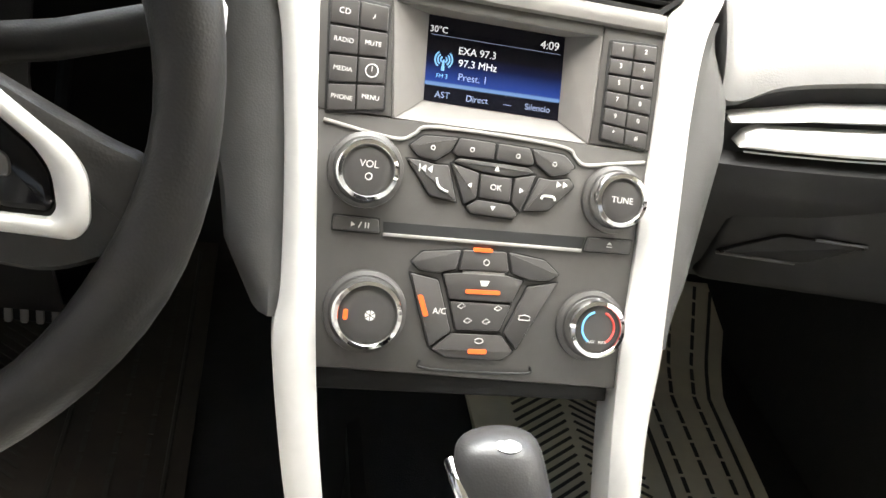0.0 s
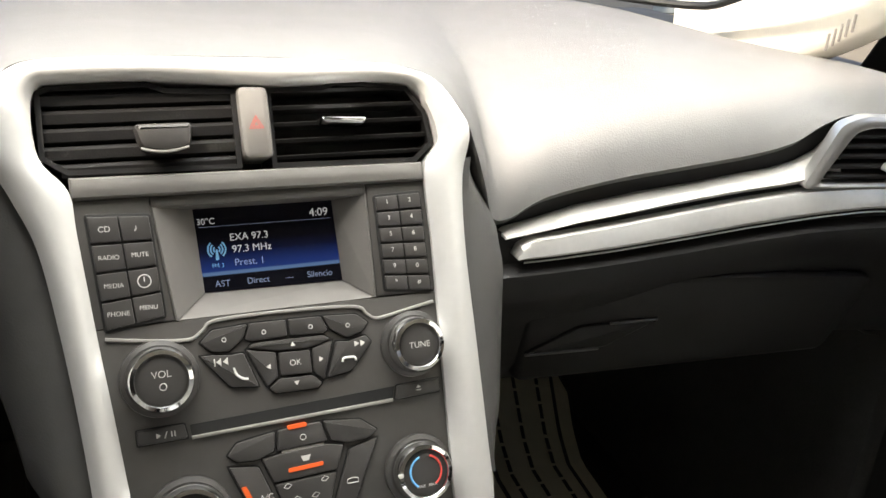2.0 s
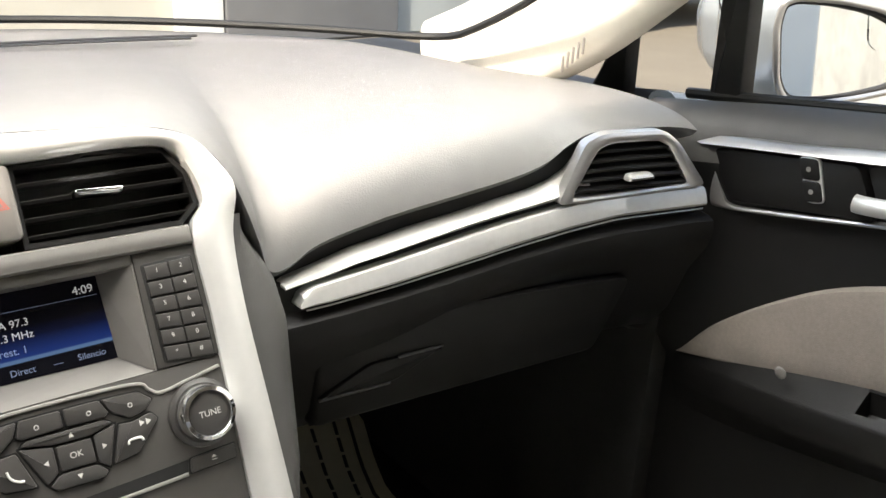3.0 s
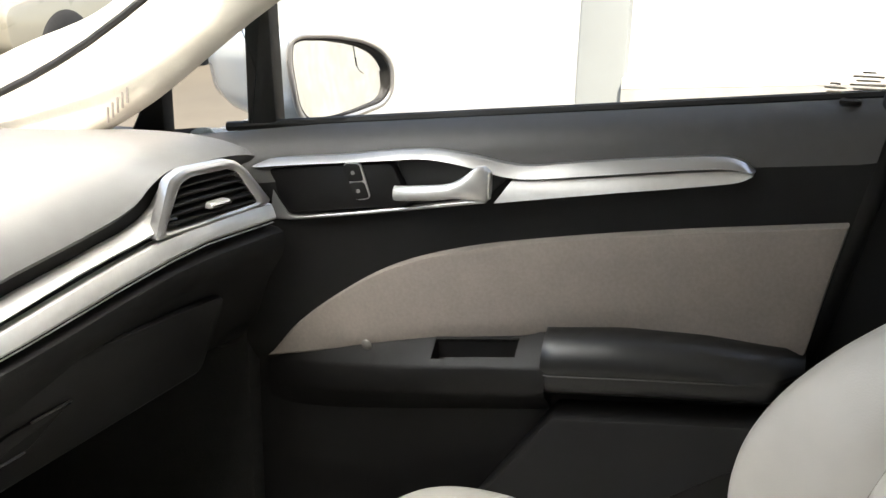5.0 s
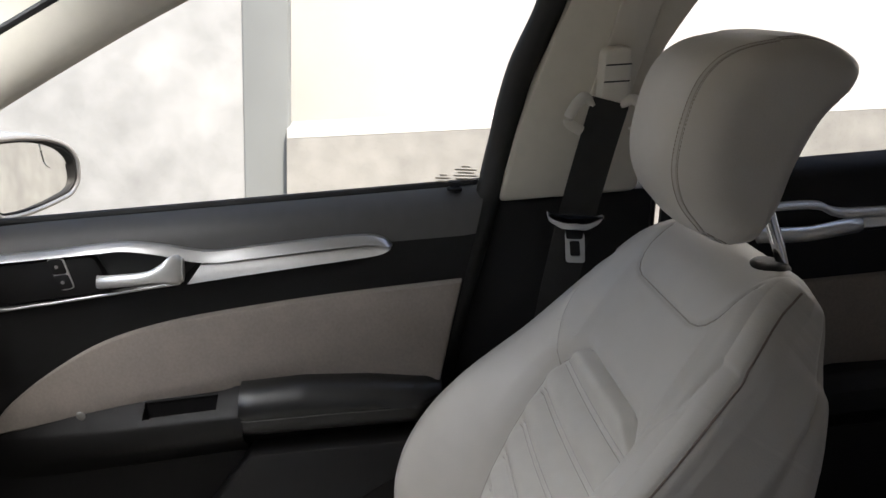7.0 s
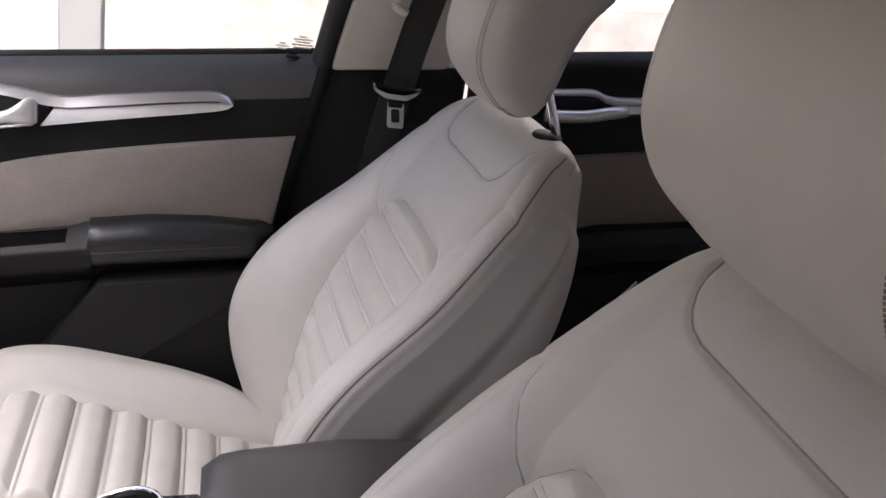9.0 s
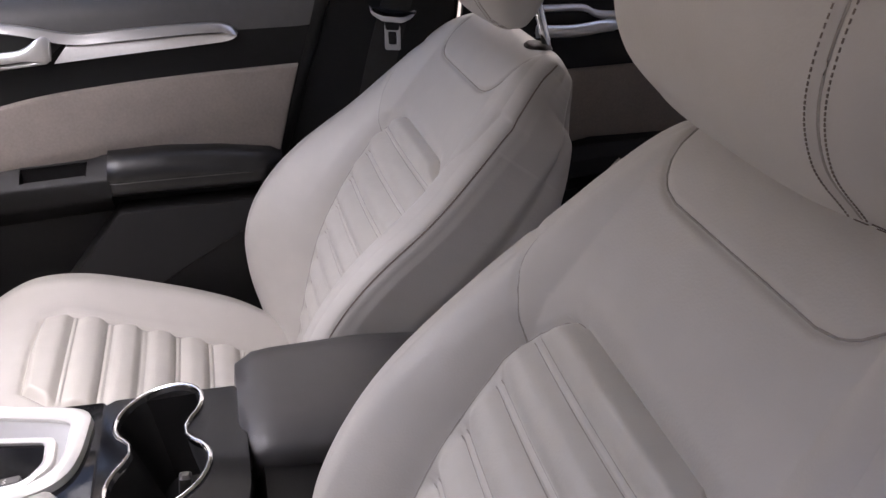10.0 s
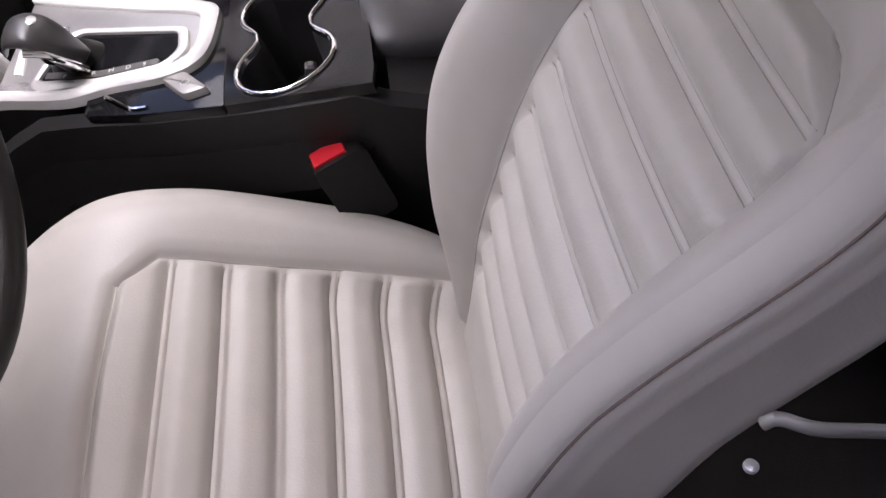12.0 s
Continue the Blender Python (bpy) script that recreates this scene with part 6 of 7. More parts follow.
for a, b in ((-0.0135, -0.0850), (0.0130, -0.0845), (-0.0080, -0.0950), (0.0055, -0.0945)):
    part("mark", tube([S3(a - 0.0028, b - 0.001, 0.0032), S3(a, b + 0.0016, 0.0032), S3(a + 0.0028, b, 0.0032), S3(a, b - 0.0022, 0.0032), S3(a - 0.0028, b - 0.001, 0.0032)], 0.0003, 5), M_PRINT, mid)
k = key_at([(-0.0520, -0.0660), (-0.0320, -0.0690), (-0.0190, -0.1040), (-0.0330, -0.1160)])
part("lamp", prism(rounded([(-0.0452, -0.0805), (-0.0418, -0.0800), (-0.0360, -0.0945), (-0.0395, -0.0950)], 0.001, 2), S3, 0.0, 0.0037), M_LED, k, "lit amber lamp")
lettering("A/C", 0.0060, S3, -0.0285, -0.0905, 0.0032, M_PRINT, k, turn=0.05)
k = key_at([(0.0545, -0.0630), (0.0330, -0.0680), (0.0195, -0.1025), (0.0300, -0.1130)])
part("mark", tube([S3(0.033 + a, -0.0900 + b, 0.0032) for a, b in ((-0.004, -0.0015), (-0.004, 0.0012), (0.0, 0.0022), (0.004, 0.0012), (0.004, -0.0015), (-0.004, -0.0015))], 0.0003, 5), M_PRINT, k)
k = key_at([(-0.0180, -0.1055), (0.0180, -0.1040), (0.0280, -0.1150), (0.0200, -0.1215), (-0.0200, -0.1225), (-0.0310, -0.1175)])
part("lamp", prism(rounded([(-0.0050, -0.1153), (0.0085, -0.1146), (0.0085, -0.1178), (-0.0050, -0.1185)], 0.001, 2), S3, 0.0, 0.0037), M_LED, k, "lit amber lamp")
part("mark", tube([S3(0.0020 + 0.003 * math.cos(a), -0.1090 + 0.0018 * math.sin(a), 0.0032) for a in np.linspace(0, 2 * math.pi, 12)], 0.0003, 5), M_PRINT, k)
part("tray_lip", tube(catmull([S3(-0.0380, -0.1262, 0.0012), S3(-0.0360, -0.1315, 0.0012), S3(0.0, -0.1320, 0.0012), S3(0.0400, -0.1300, 0.0012), S3(0.0425, -0.1250, 0.0012)], 5), 0.0010, 6), M_SEAL, stack)
part("fascia_underside", prism([(-0.112, -0.137), (0.110, -0.130), (0.110, -0.150), (-0.108, -0.155)], S3, -0.05, -0.010, 0.006), M_BLACK, stack)

# ---- centre console ----
console = thing("centre_console", "black centre console with silver shifter surround and cup holders", "centre console", at=(-0.02, -0.1, 0.3))


def kz(y):
    return 0.622 - 0.37 * y


def K3(x, y, n):
    return (x, y + 0.347 * n, kz(y) + 0.938 * n)


# sides
rows = []
for y in np.linspace(0.40, -0.62, 34):
    z = kz(y) if y > -0.235 else kz(-0.235) - 0.012
    if y > 0.10:
        z = kz(0.10) - 0.9 * (y - 0.10)
    z = max(z, 0.42)
    ne = line_at([(-0.62, -0.17), (-0.285, -0.166), (-0.184, -0.146), (-0.101, -0.123), (-0.019, -0.095), (0.041, -0.069), (0.099, -0.050), (0.4, -0.05)], y)
    fe = line_at([(-0.62, 0.08), (-0.28, 0.03), (-0.232, 0.03), (-0.107, 0.070), (0.012, 0.113), (0.1, 0.115), (0.4, 0.10)], y)
    cx, hl = (ne + fe) / 2, (fe - ne) / 2
    deep = 0.12 if -0.24 < y < 0.12 else (0.005 if y < 0 else 0.16)
    rows.append([(cx - hl + 0.030, y, 0.22), (cx - hl + 0.026, y, z - 0.12), (cx - hl + 0.004, y, z - 0.045), (cx - hl, y, z - 0.012), (cx - hl + 0.012, y, z - 0.004),
                 (cx - hl + 0.014, y, z - deep), (cx, y, z - deep), (cx + hl - 0.014, y, z - deep), (cx + hl - 0.012, y, z - 0.004), (cx + hl, y, z - 0.012), (cx + hl + 0.010, y, z - 0.035), (cx + hl + 0.018, y, z - 0.12), (cx + hl + 0.03, y, 0.22)])
body = part("body", thick(sheet(rows), 0.004), M_BLACK, console)
# gloss panel round the cup holders, with the openings left free
near, far = (-0.083, -0.156, 0.045), (0.012, -0.154, 0.040)


def cup_line(grow=0.0, n=22):
    """Figure of eight round both cups, counter-clockwise."""
    pts = []
    for k in range(n + 1):
        a = radians(31) + radians(298) * k / n
        pts.append((near[0] + (near[2] + grow) * math.cos(a), near[1] + (near[2] + grow) * math.sin(a)))
    for k in range(n + 1):
        a = radians(215) + radians(290) * k / n
        pts.append((far[0] + (far[2] + grow) * math.cos(a), far[1] + (far[2] + grow) * math.sin(a)))
    sm = []
    m = len(pts)
    for i in range(m):
        a, b, c = Vector(pts[i - 1]), Vector(pts[i]), Vector(pts[(i + 1) % m])
        v = (a + 2 * b + c) / 4
        sm.append((v.x, v.y))
    return sm


inner = cup_line()
cen = (-0.034, -0.156)


def to_frame(p):
    """Where the ray from the cups' centre through p leaves the panel's outline."""
    dx, dy = p[0] - cen[0], p[1] - cen[1]
    k = 9.0
    for (ax, ay), (bx, by) in (((0.062, -0.107), (0.012, -0.235)), ((0.012, -0.235), (-0.157, -0.235)), ((-0.157, -0.235), (-0.123, -0.100)), ((-0.123, -0.100), (0.064, -0.100))):
        ex, ey = bx - ax, by - ay
        den = dx * ey - dy * ex
        if abs(den) > 1e-9:
            t = ((ax - cen[0]) * ey - (ay - cen[1]) * ex) / den
            if t > 0:
                k = min(k, t)
    k = max(k, 1.05)
    return (cen[0] + dx * k, cen[1] + dy * k)


outer = [to_frame(p) for p in inner]
part("gloss_panel", ring_prism(outer, inner, K3, -0.012, 0.0005, cuts=2), M_GLOSS, console, "gloss black panel")
gfront = rounded([(-0.123, -0.100), (-0.095, -0.019), (-0.068, 0.042), (0.10, 0.042), (0.110, 0.012), (0.064, -0.100)], 0.006)
part("gloss_panel", prism(gfront, K3, -0.012, 0.0005, 0.001), M_GLOSS, console, "gloss black panel")
cup = part("cup_holder", sheet([[K3(*p, h) for p in cup_line(g)] for g, h in ((0.0, 0.001), (-0.003, -0.02), (-0.008, -0.10))], closed=True), M_SEAL, console, "deep black double cup holder")
cap_bm = bmesh.new()
cap(cap_bm, [K3(*p, -0.10) for p in cup_line(-0.007)])
part("floor", cap_bm, M_SEAL, cup)
oc_, ic_ = cup_line(0.0042), cup_line(-0.0008)
part("chrome_rim", ring_prism(oc_, ic_, K3, -0.004, 0.0022, 0.0018, cuts=6), M_CHROME, cup, "chrome rim")
for a in (radians(-40), radians(200)):
    c = (near[0] + 0.036 * math.cos(a), near[1] + 0.036 * math.sin(a))
    part("grip_tab", box((c[0] - 0.006, c[1] - 0.006, kz(c[1]) - 0.055), (c[0] + 0.006, c[1] + 0.006, kz(c[1]) - 0.030), 0.003), M_BUTTON, cup, "grey grip tab")
part("drain_cap", lathe([(0.010, 0), (0.010, 0.003), (0.006, 0.006), (0, 0.006)], lambda a, b, n: K3(near[0] + a, near[1] - 0.008 + b, -0.099 + n), 18), M_GREYLINE, cup)
# silver surround of the shifter
so = [(0.000, 0.150), (-0.009, 0.128), (-0.040, 0.063), (-0.045, 0.016), (-0.056, -0.043), (-0.042, -0.078), (0.012, -0.0895), (0.052, -0.082), (0.101, -0.009), (0.150, 0.062), (0.205, 0.140)]
si = [(0.016, 0.148), (0.007, 0.126), (-0.024, 0.065), (-0.029, 0.018), (-0.040, -0.041), (-0.024, -0.066), (0.018, -0.071), (0.044, -0.064), (0.086, -0.001), (0.133, 0.066), (0.185, 0.138)]
so = [(p.x, p.y) for p in catmull([(*p, 0) for p in so], 5)]
si = [(p.x, p.y) for p in catmull([(*p, 0) for p in si], 5)]
sh = thing("gear_selector", "automatic gear selector in a satin silver surround", "gear selector", at=(0.0, 0.03, 0.63))
part("surround", ring_prism(so, si, K3, -0.004, 0.008, 0.005, cuts=6, loop=False), M_SILVER, sh, "satin silver surround")
part("plate", prism(si + [], K3, -0.006, 0.004), M_SATGREY, sh, "satin silver plate")
fo = rounded([(0.004, 0.107), (-0.012, 0.094), (-0.032, 0.029), (-0.041, -0.041), (-0.023, -0.062), (0.020, -0.060), (0.087, 0.065), (0.075, 0.088)], 0.010)
fi = rounded([(0.010, 0.098), (0.005, 0.092), (-0.022, 0.030), (-0.033, -0.037), (-0.016, -0.052), (0.017, -0.050), (0.077, 0.063), (0.066, 0.080)], 0.008)
part("gate_frame", ring_prism(fo, fi, K3, 0.002, 0.0085, 0.002), M_ALU, sh, "bright silver gate frame")
part("gate", prism(fi, K3, -0.02, 0.0052), M_GLOSS, sh, "black gate")
part("letter_strip", prism(rounded([(0.006, 0.090), (-0.023, 0.026), (-0.0335, -0.035), (-0.024, -0.034), (-0.0125, 0.028), (0.016, 0.088)], 0.003), K3, -0.006, 0.0100), M_FASCIA, sh, "dark letter strip")
for ch, x, y in (("P", -0.002, 0.066), ("R", -0.0135, 0.034), ("N", -0.0185, 0.015), ("D", -0.0235, -0.003), ("S", -0.027, -0.020)):
    lettering(ch, 0.0080, lambda a, b, n, x=x, y=y: K3(x + b, y - a, n), 0, 0, 0.0102, M_PRINT, sh)
part("badge_plate", prism(rounded([(0.042, 0.133), (0.085, 0.135), (0.081, 0.126), (0.036, 0.122)], 0.002), K3, 0.003, 0.006), M_PRINT, sh, "small white plate")
part("boot", lathe([(0.034, -0.006), (0.026, 0.010), (0.015, 0.026)], lambda a, b, n: K3(0.034 + a - 0.3 * n, 0.060 + b, n), 20), M_BLACK, sh, "black shifter boot")
lever = part("lever", tube(catmull([(0.032, 0.060, 0.600), (0.022, 0.064, 0.622), (0.008, 0.070, 0.632), (-0.004, 0.076, 0.640)], 5), 0.011, 14, radii=[0.010 + 0.005 * k / 15 for k in range(16)]), M_GLOSS, sh)
rows = []
kp2 = catmull([(0.010, 0.050, 0.616), (0.000, 0.056, 0.632), (-0.010, 0.066, 0.653), (-0.016, 0.078, 0.667), (-0.016, 0.092, 0.6705), (-0.012, 0.106, 0.664), (-0.008, 0.114, 0.648)], 5)
for i, p in enumerate(kp2):
    t = i / (len(kp2) - 1)
    w = 0.012 + 0.014 * math.sin(math.pi * min(1, t * 1.02)) ** 0.7
    rows.append([(p.x + w * math.cos(a), p.y - 0.010 * math.sin(a) * (1 - t) + 0.002, p.z + 0.012 * math.sin(a)) for a in np.linspace(0, 2 * math.pi, 21)[:-1]])
bm = sheet(rows, closed=True)
cap(bm, rows[0]); cap(bm, rows[-1])
kb = part("knob", bm, M_KNOB, sh, "glossy black gear knob", 60)
part("knob_trim", tube(catmull([(-0.010, 0.044, 0.621), (-0.026, 0.056, 0.641), (-0.038, 0.072, 0.658), (-0.042, 0.090, 0.662)], 5), 0.0042, 10), M_CHROME, kb, "chrome knob trim")
part("badge", lathe([(0.006, -0.002), (0.006, 0.0005), (0.004, 0.0012), (0, 0.0014)], lambda a, b, n: (-0.015 + a * 1.3, 0.084 + b, 0.6812 + n), 18), M_SATGREY, kb, "round silver shift pattern badge")
# parking brake switch and key tray
pb = thing("parking_brake_switch", "grey parking brake switch in a chrome-edged tray", "switch", at=(-0.1, -0.07, 0.66))
part("switch", prism(rounded([(-0.057, -0.037), (-0.097, -0.063), (-0.096, -0.087), (-0.057, -0.062)], 0.006), K3, 0.0005, 0.009, 0.004), M_GREYLINE, pb)
part("mark", tube([K3(-0.079 + 0.004 * math.cos(a), -0.064 + 0.004 * math.sin(a), 0.0092) for a in np.linspace(0, 2 * math.pi, 16)], 0.0005, 5), M_PRINT, pb)
part("tray_edge", tube(catmull([K3(-0.050, 0.021, 0.001), K3(-0.070, 0.004, 0.001), K3(-0.083, -0.009, 0.001), K3(-0.088, -0.024, 0.001)], 5), 0.0028, 8), M_CHROME, pb, "chrome tray edge")

# armrest lid
lid_rows = []
for y in np.linspace(-0.228, -0.62, 24):
    t = (y + 0.228) / -0.392
    front = math.sqrt(max(0.0, 1 - (1 - min(1, t / 0.09)) ** 2))
    zt = 0.716 + 0.018 * min(1, t * 3)
    w = 0.075 + 0.013 * front
    h = 0.062
    row = []
    for a in np.linspace(0, 2 * math.pi, 33)[:-1]:
        c, s = math.cos(a), math.sin(a)
        low = max(0.0, -s)
        x = math.copysign(abs(c) ** (0.45 + 0.25 * low), c) * w * (1 - 0.10 * low)
        z = math.copysign(abs(s) ** (0.5 if s > 0 else 0.8), s) * h / 2 * (0.72 + 0.28 * front) * (1.0 if s > 0 else 1.15)
        row.append((-0.008 + x, y, zt - h / 2 + z))
    lid_rows.append(row)
bm = sheet(lid_rows, closed=True)
cap(bm, lid_rows[0]); cap(bm, lid_rows[-1])
arm = tagged(new("console_armrest", finish(bm, "console_armrest", M_ARM, 60)), "padded black leather armrest lid on the console", "armrest")
part("seam", tube([(-0.094 + 0.004 * (1 - min(1, k / 3)), -0.236 - 0.38 * k / 14, 0.690 + 0.016 * min(1, k / 5)) for k in range(15)], 0.0012, 6), M_SEAL, arm)
part("bin", box((-0.105, -0.62, 0.40), (0.088, -0.245, 0.675), 0.02), M_BLACK, arm, "black storage bin")

# seat belt buckle
buckle = thing("belt_buckle", "black seat belt buckle with red release button", "seat belt buckle", at=(-0.15, -0.2, 0.6))
B0 = Vector((-0.148, -0.204, 0.612))
bd = Vector((0.0, 0.42, 0.90)).normalized()
bs = Vector((0.25, -0.88, 0.41)).normalized()
bn = bd.cross(bs).normalized()


def B3(a, b, n):
    return B0 + bs * a + bd * b + bn * n


part("body", prism(rounded([(-0.027, -0.075), (0.027, -0.075), (0.027, 0.012), (-0.027, 0.012)], 0.008), B3, -0.014, 0.014, 0.006), M_BLACK, buckle)
part("red_button", prism(rounded([(-0.024, 0.002), (0.010, 0.002), (0.010, 0.015), (-0.024, 0.015)], 0.003), B3, -0.009, 0.0148, 0.003), M_RED, buckle, "red release button")
part("stem", tube([B3(0, -0.07, 0), B3(0, -0.14, 0), B3(0, -0.25, 0.0)], 0.012, 8), M_BLACK, buckle)

# ---- front seat belt ----
belt = thing("seat_belt", "black webbing belt hanging on the centre pillar", "seat belt", at=(0.62, -0.48, 0.9))


def band(path, w, t, mat, name, label=""):
    rows = []
    P = [Vector(p) for p in path]
    for i, p in enumerate(P):
        d = (P[min(i + 1, len(P) - 1)] - P[max(i - 1, 0)]).normalized()
        s = d.cross(Vector((1, 0, 0.1))).normalized()
        n = s.cross(d)
        rows.append([p + s * w / 2 + n * t / 2, p + s * w / 2 - n * t / 2, p - s * w / 2 - n * t / 2, p - s * w / 2 + n * t / 2])
    bm = sheet(rows, closed=True)
    cap(bm, rows[0]); cap(bm, rows[-1])
    return part(name, bm, mat, belt, label)


band(catmull([(0.60, -0.508, 1.105), (0.603, -0.494, 1.04), (0.607, -0.478, 0.955), (0.615, -0.463, 0.85), (0.63, -0.45, 0.70), (0.64, -0.44, 0.45)], 6), 0.046, 0.002, M_BELT, "webbing")
part("height_slider", prism(rounded([(-0.496, 1.089), (-0.533, 1.090), (-0.526, 1.171), (-0.494, 1.166)], 0.010), yz(0.645, 0.22, 0.97), -0.02, 0.014, 0.006), M_LOOP, belt, "ivory height slider")
for z0 in (1.128, 1.148):
    part("slider_groove", tube([yz(0.645, 0.22, 0.97)(y, z0 - 0.1 * (y + 0.51), 0.0142) for y in (-0.497, -0.512, -0.527)], 0.0010, 6), M_SEAL, belt)
part("slide_track", prism(rounded([(-0.488, 1.10), (-0.535, 1.095), (-0.578, 1.30), (-0.530, 1.30)], 0.006), yz(0.665, 0.22, 0.97), -0.02, 0.0035, 0.002), M_LOOP, belt, "ivory slide track")
for y0, y1 in ((-0.487, -0.463), (-0.522, -0.548)):
    ym = (y0 + y1) / 2
    lp = [(0.605, y0, 1.10), (0.600, ym, 1.108), (0.598, y1, 1.094), (0.598, y1 + (0.004 if y1 > y0 else -0.0), 1.078), (0.600, ym, 1.068)]
    part("guide_loop", tube(catmull(lp, 5), 0.0065, 10), M_LOOP, belt, "ivory belt guide loop")
TG = lambda a, b, n: (0.598 - n, -0.474 + a, 0.953 + b)
tongue = part("tongue", prism(rounded([(0.034, 0.016), (0.031, 0.004), (0.014, -0.005), (-0.016, -0.006), (-0.030, 0.002), (-0.037, 0.013), (-0.029, 0.010), (-0.014, 0.004), (0.013, 0.005), (0.026, 0.009)], 0.003), TG, -0.004, 0.008, 0.002), M_TONGUE, belt, "silver belt tongue")
part("stem", prism(rounded([(0.011, 0.0), (-0.014, -0.001), (-0.012, -0.018), (0.008, -0.018)], 0.003), TG, -0.002, 0.005, 0.002), M_BLACK, tongue, "black tongue stem")
part("blade", ring_prism(rounded([(0.010, -0.010), (-0.014, -0.010), (-0.018, -0.048), (0.006, -0.048)], 0.004), rounded([(0.004, -0.020), (-0.009, -0.020), (-0.012, -0.040), (0.001, -0.040)], 0.003), TG, 0.0, 0.003), M_TONGUE, tongue)

# ---- floor mats ----
def mat_place(z):
    """Lies on the floor and climbs the toe board further ahead."""
    return lambda a, b, n: (a, b, z + 0.30 * max(0, b - 0.80) + n)


def floor_mat(x0, right, y0, y1, z, mat, groove, label):
    """right: (y, x) pairs of the outer edge."""
    mt = thing("floor_mat", label, "floor mat", "front floor mats", at=(x0, (y0 + y1) / 2, z))
    on = mat_place(z)
    rows = []
    for y in np.linspace(y0, y1, 26):
        xe = line_at(right, y)
        rows.append([on(x0, y, 0)] + [on(x0 + (xe - x0) * k / 12, y, 0.010) for k in range(13)] + [on(xe, y, 0)])
    bm = sheet(rows)
    part("mat", bm, mat, mt)
    bm = bmesh.new()
    at = lambda u, y: x0 + (line_at(right, y) - x0) * u

    def bar(p, q, d):
        n = Vector((p[1] - q[1], q[0] - p[0])).normalized() * d
        prism([(p[0] + n.x, p[1] + n.y), (p[0] - n.x, p[1] - n.y), (q[0] - n.x, q[1] - n.y), (q[0] + n.x, q[1] + n.y)], on, 0.0085, 0.0112, 0, bm)

    y = y0 + 0.03
    while y < y1 - 0.09:
        c = at(0.34, y)
        bar((c, y + 0.055), (c - 0.075, y), 0.0022)
        bar((c + 0.012, y + 0.055), (c + 0.085, y), 0.0022)
        y += 0.0165
    y = y0 + 0.02
    while y < y1 - 0.03:
        for u in (0.70, 0.79, 0.88):
            bar((at(u, y), y), (at(u, y + 0.027), y + 0.027), 0.0028)
        y += 0.034
    tagged(part("tread_pattern", bm, groove, mt, "dark moulded tread lines"), kind="stuff")
    part("edge_line", tube([on(at(0.64, y), y, 0.010) for y in np.linspace(y0 + 0.02, y1 - 0.02, 20)], 0.0035, 6), groove, mt)
    part("edge_line", tube([on(at(0.94, y), y, 0.010) for y in np.linspace(y0 + 0.02, y1 - 0.02, 20)], 0.0030, 6), groove, mt)
    return mt


floor_mat(0.16, [(0.34, 0.52), (0.53, 0.547), (0.72, 0.564), (0.98, 0.66)], 0.30, 0.97, 0.205, M_MAT, M_MATDARK, "beige rubber floor mat with chevron tread")
# this mat's colour already holds the footwell's deep shade
floor_mat(-0.60, [(0.25, -0.20), (0.95, -0.20)], 0.25, 0.95, 0.205, M_MATSHADED, M_MATDARK, "brown floor mat in the driver's footwell, coloured dark for its shade")

# pedals
ped = thing("brake_pedal", "ribbed dark brake pedal", "pedal", at=(-0.36, 0.6, 0.4))
part("pad", box((-0.41, 0.58, 0.36), (-0.33, 0.60, 0.42), 0.006), M_BLACK, ped)
for k in range(5):
    part("rib", box((-0.405 + 0.016 * k, 0.574, 0.365), (-0.397 + 0.016 * k, 0.582, 0.415), 0.002), M_GREYLINE, ped)
part("arm", tube([(-0.37, 0.59, 0.39), (-0.37, 0.66, 0.5), (-0.37, 0.72, 0.62)], 0.008, 8), M_BLACK, ped)

# ---- rear bench ----
bench = thing("rear_bench", "pale leather rear bench seat", "rear seat", at=(0, -1.3, 0.3))
rows = []
for x in np.linspace(-0.62, 0.62, 30):
    e = 1 - smooth(0.56, 0.62, abs(x)) * 0.5
    rows.append([(x, -0.93, 0.30), (x, -0.925, 0.46 * e), (x, -0.95, 0.525 * e), (x, -1.02, 0.545 * e), (x, -1.25, 0.52 * e), (x, -1.42, 0.49 * e), (x, -1.42, 0.3)])
bm = sheet(rows, closed=True)
cap(bm, rows[0]); cap(bm, rows[-1])
part("cushion", bm, M_SEAT, bench)
rows = []
for x in np.linspace(-0.62, 0.62, 30):
    rows.append([(x, -1.34, 0.45), (x, -1.38, 0.6), (x, -1.45, 0.8), (x, -1.53, 1.0), (x, -1.58, 1.02), (x, -1.62, 0.95), (x, -1.5, 0.45)])
bm = sheet(rows, closed=True)
cap(bm, rows[0]); cap(bm, rows[-1])
part("backrest", bm, M_SEAT, bench)
solo("parcel_shelf", box((-0.66, -2.1, 0.93), (0.66, -1.6, 0.97), 0.01), M_CARPET, "black parcel shelf behind the rear bench", "parcel shelf", kind="structure")
solo("rear_bulkhead", box((-0.72, -1.66, 0.17), (0.72, -1.60, 0.95), 0.01), M_CARPET, "black panel behind the rear bench", "bulkhead", kind="structure")

# ---- door mirror ----
mirror = thing("door_mirror", "silver door mirror with dark rim", "door mirror", at=(0.85, 0.36, 0.92))
m0 = Vector((0.853, 0.277, 0.944))
mn = Vector((-0.41, -0.912, 0.0)).normalized()
ma = Vector((mn.y, -mn.x, 0)).normalized() * -1
mu = Vector((0, 0, 1))


def R3(a, b, n):
    return m0 + ma * a + mu * b + mn * n


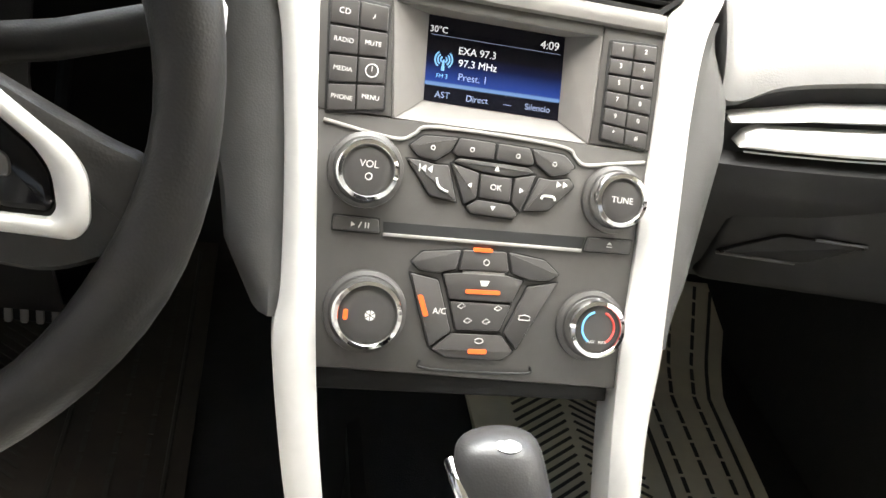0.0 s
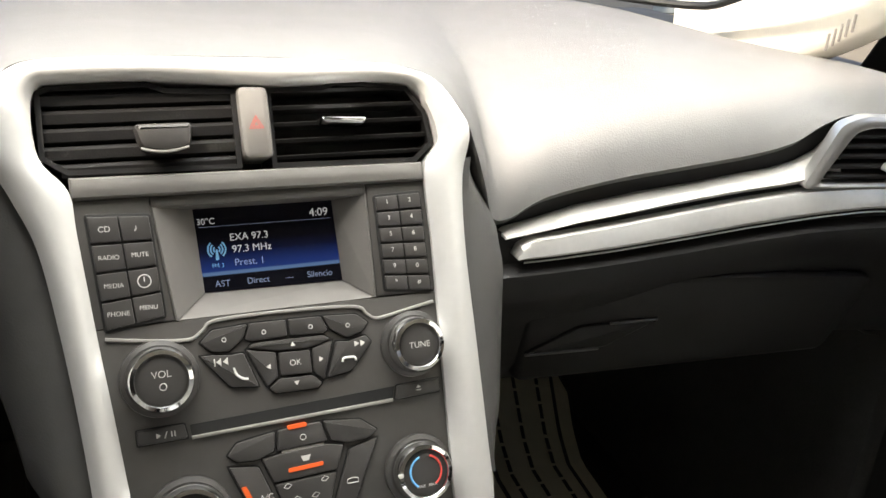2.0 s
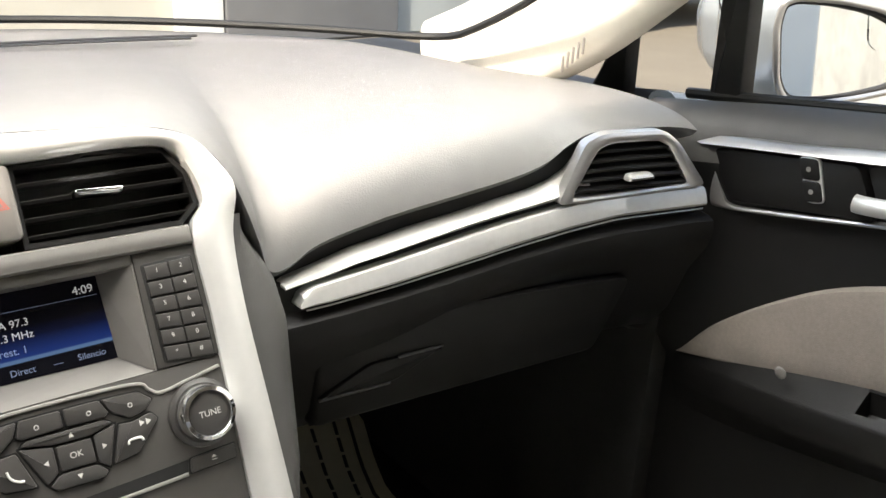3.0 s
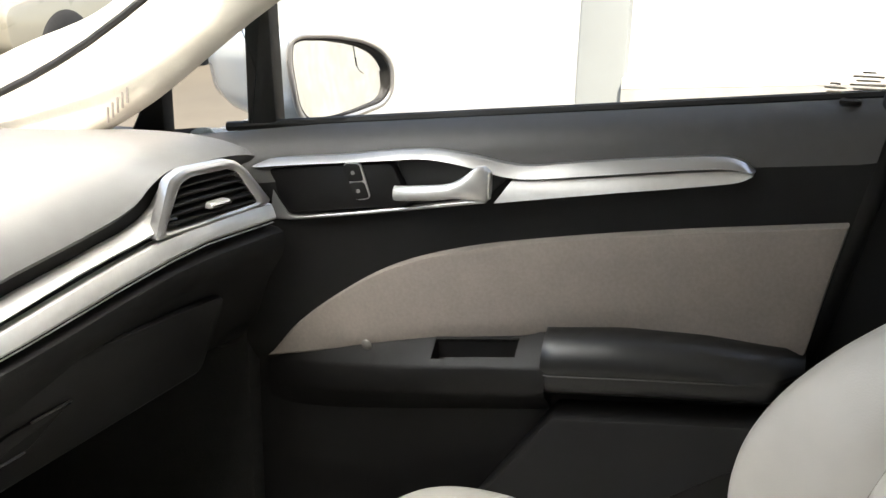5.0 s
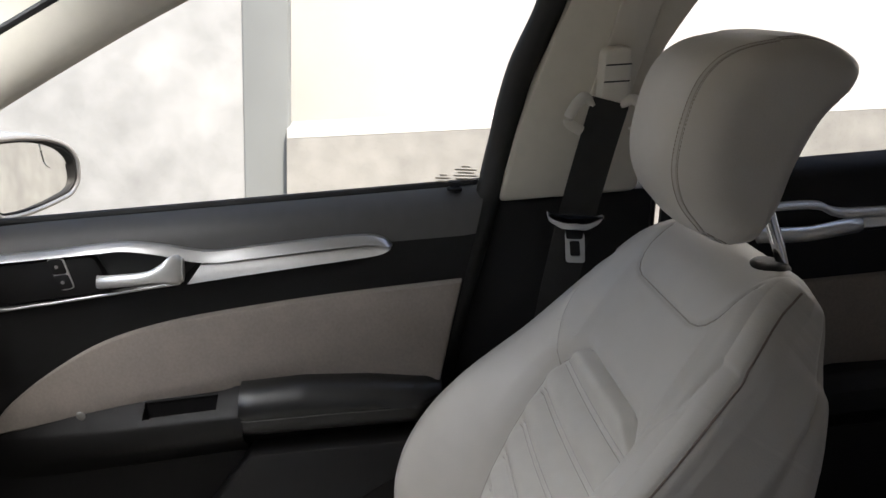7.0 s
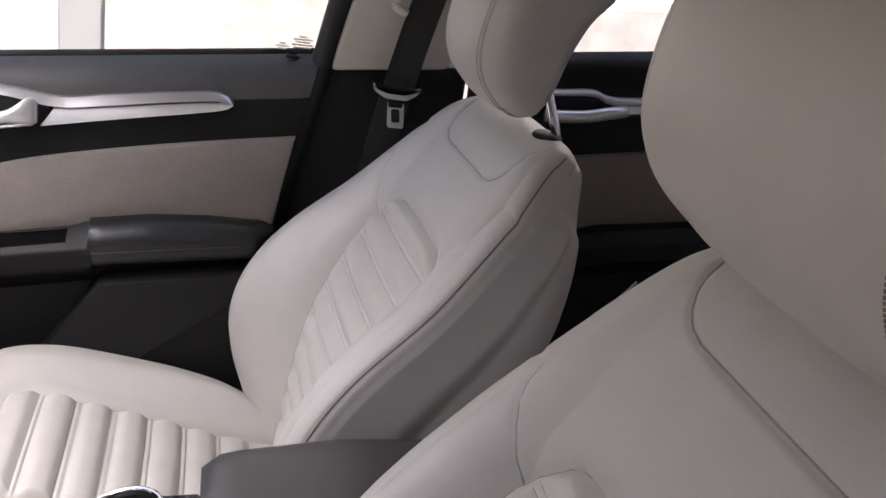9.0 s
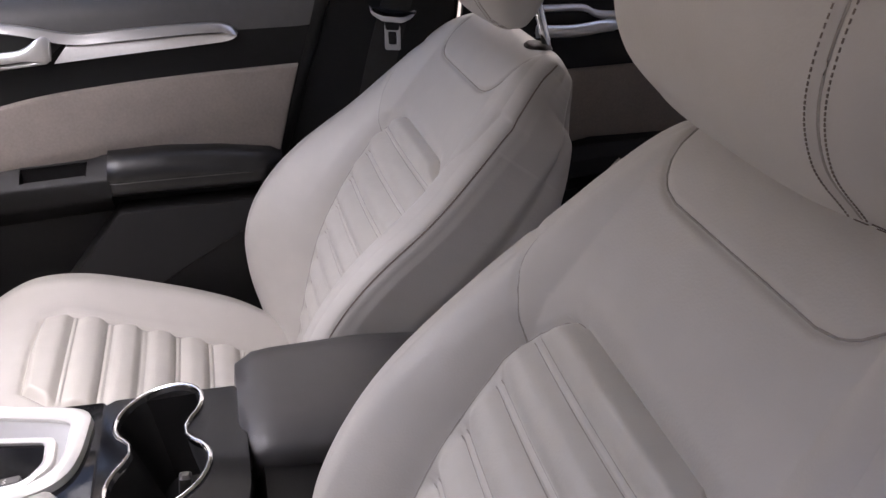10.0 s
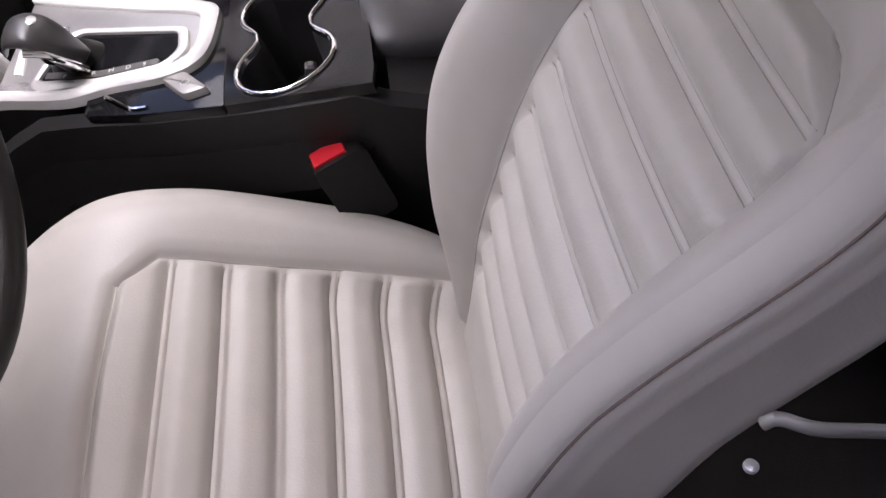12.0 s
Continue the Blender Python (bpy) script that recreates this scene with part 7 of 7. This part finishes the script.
mo = rounded([(a * 0.93, b * 0.95) for a, b in [(-0.102, 0.031), (-0.097, 0.058), (-0.078, 0.065), (-0.019, 0.063), (0.041, 0.054), (0.080, 0.038), (0.102, 0.014), (0.103, -0.026), (0.083, -0.047), (0.030, -0.057), (-0.025, -0.063), (-0.071, -0.060), (-0.089, -0.036)]], 0.019)
rows = [[R3(a * s + sh2, b * s, n) for a, b in mo] for s, n, sh2 in ((1.0, 0.0, 0), (1.04, -0.012, 0), (1.06, -0.045, -0.002), (1.02, -0.09, -0.008), (0.90, -0.135, -0.018), (0.66, -0.172, -0.030), (0.32, -0.192, -0.040))]
bm = sheet(rows, closed=True)
cap(bm, rows[-1])
part("housing", bm, M_CARPAINT, mirror, "silver painted housing", 60)
part("rim", ring_prism(mo, inset2(mo, 0.007), R3, -0.02, 0.003, 0.002), M_SATGREY, mirror, "satin grey rim")
part("rim_seal", ring_prism(inset2(mo, 0.0062), inset2(mo, 0.010), R3, -0.03, 0.001, 0.001), M_SEAL, mirror, "black inner rim")
# the glass stands turned outwards in its housing
gn = Vector((-0.385, -0.92, 0.075)).normalized()
ga = Vector((-gn.y, gn.x, 0)).normalized()
ga = ga if ga.dot(ma) > 0 else -ga
gu = gn.cross(ga)
gu = gu if gu.z > 0 else -gu


def R4(a, b, n):
    return m0 + mn * -0.009 + ga * a + gu * b + gn * n


part("mirror_glass", prism(inset2(mo, 0.007), R4, -0.003, 0.003), M_MIRROR, mirror, "mirror glass")
part("blind_spot_mirror", prism(rounded([(a * 0.93, b * 0.95) for a, b in [(0.030, 0.046), (0.036, 0.010), (0.048, 0.001), (0.090, 0.004), (0.086, 0.018), (0.072, 0.032)]], 0.006), R4, 0.003, 0.0045), M_MIRROR, mirror, "small blind spot mirror")
part("foot", tube(catmull([(0.705, 0.40, 0.88), (0.76, 0.40, 0.872), (0.82, 0.385, 0.878)], 5), 0.02, 12, flat=0.6), M_CARPAINT, mirror, "silver mirror foot")

# car's own flank under the window and bonnet side
solo("door_skin", box((0.715, -1.6, 0.25), (0.74, 0.60, 0.855), 0.01), M_CARPAINT, "silver painted outer door skin", "car body", kind="structure")
rows = [[(x, y, 0.865 - 0.10 * smooth(0.9, 1.9, y) - 0.03 * (x / 0.7) ** 2) for x in np.linspace(-0.76, 0.76, 14)] for y in np.linspace(0.99, 1.9, 10)]
solo("bonnet", thick(sheet(rows), 0.01), M_CARPAINT, "silver painted bonnet ahead of the windscreen", "bonnet", kind="structure")

# ---- parked car beyond ----
pc = thing("parked_car", "cream hatchback parked on the tan concrete", "car", at=(6.6, 5.7, 0))
PX, PY = 7.05, 5.0
prof = [(a * 0.85, b * 0.9) for a, b in [(-1.9, 0.35), (-1.95, 0.75), (-1.2, 0.92), (-0.55, 1.40), (0.7, 1.45), (1.35, 0.98), (1.9, 0.85), (1.95, 0.35)]]
P3 = lambda a, b, n: (PX + a, PY - n, b)
part("body", prism(rounded(prof, 0.12), P3, -1.6, 0.0, 0.06), M_WHITEPAINT, pc)
part("window", prism(rounded([(-0.82, 0.88), (-0.44, 1.18), (0.03, 1.20), (0.03, 0.88)], 0.05), P3, -0.02, 0.012), M_GLOSS, pc, "dark side window")
part("window", prism(rounded([(0.10, 0.88), (0.10, 1.20), (0.53, 1.20), (0.85, 0.89)], 0.05), P3, -0.02, 0.012), M_GLOSS, pc, "dark side window")
for wx in (-1.0, 1.0):
    w = part("wheel", lathe([(0.30, -0.2), (0.32, -0.15), (0.32, 0.0), (0.29, 0.02), (0.21, 0.02)], lambda a, b, n, wx=wx: (PX + wx + a, PY - n, 0.32 + b), 28), M_TYRE, pc, "black tyre")
    part("rim", lathe([(0.21, 0.0), (0.20, 0.015), (0.06, 0.03), (0, 0.03)], lambda a, b, n, wx=wx: (PX + wx + a, PY - n, 0.32 + b), 20), M_ALU, w, "silver wheel rim")

# belt anchor rail by the driver's seat
anchor = thing("belt_anchor_rail", "steel seat belt anchor rail low beside the driver seat", "anchor rail", at=(-0.66, -0.42, 0.83))
part("rail", tube(catmull([(-0.612, -0.371, 0.858), (-0.614, -0.376, 0.864), (-0.620, -0.392, 0.8635), (-0.620, -0.425, 0.858), (-0.622, -0.48, 0.848)], 6), 0.0033, 10), M_GREYLINE, anchor)
part("bolt", lathe([(0.0035, 0), (0.0035, 0.002), (0.002, 0.003), (0, 0.003)], lambda a, b, n: (-0.624 + n * 0.0 + a, -0.366 + b, 0.842 + n), 14), M_TONGUE, anchor)
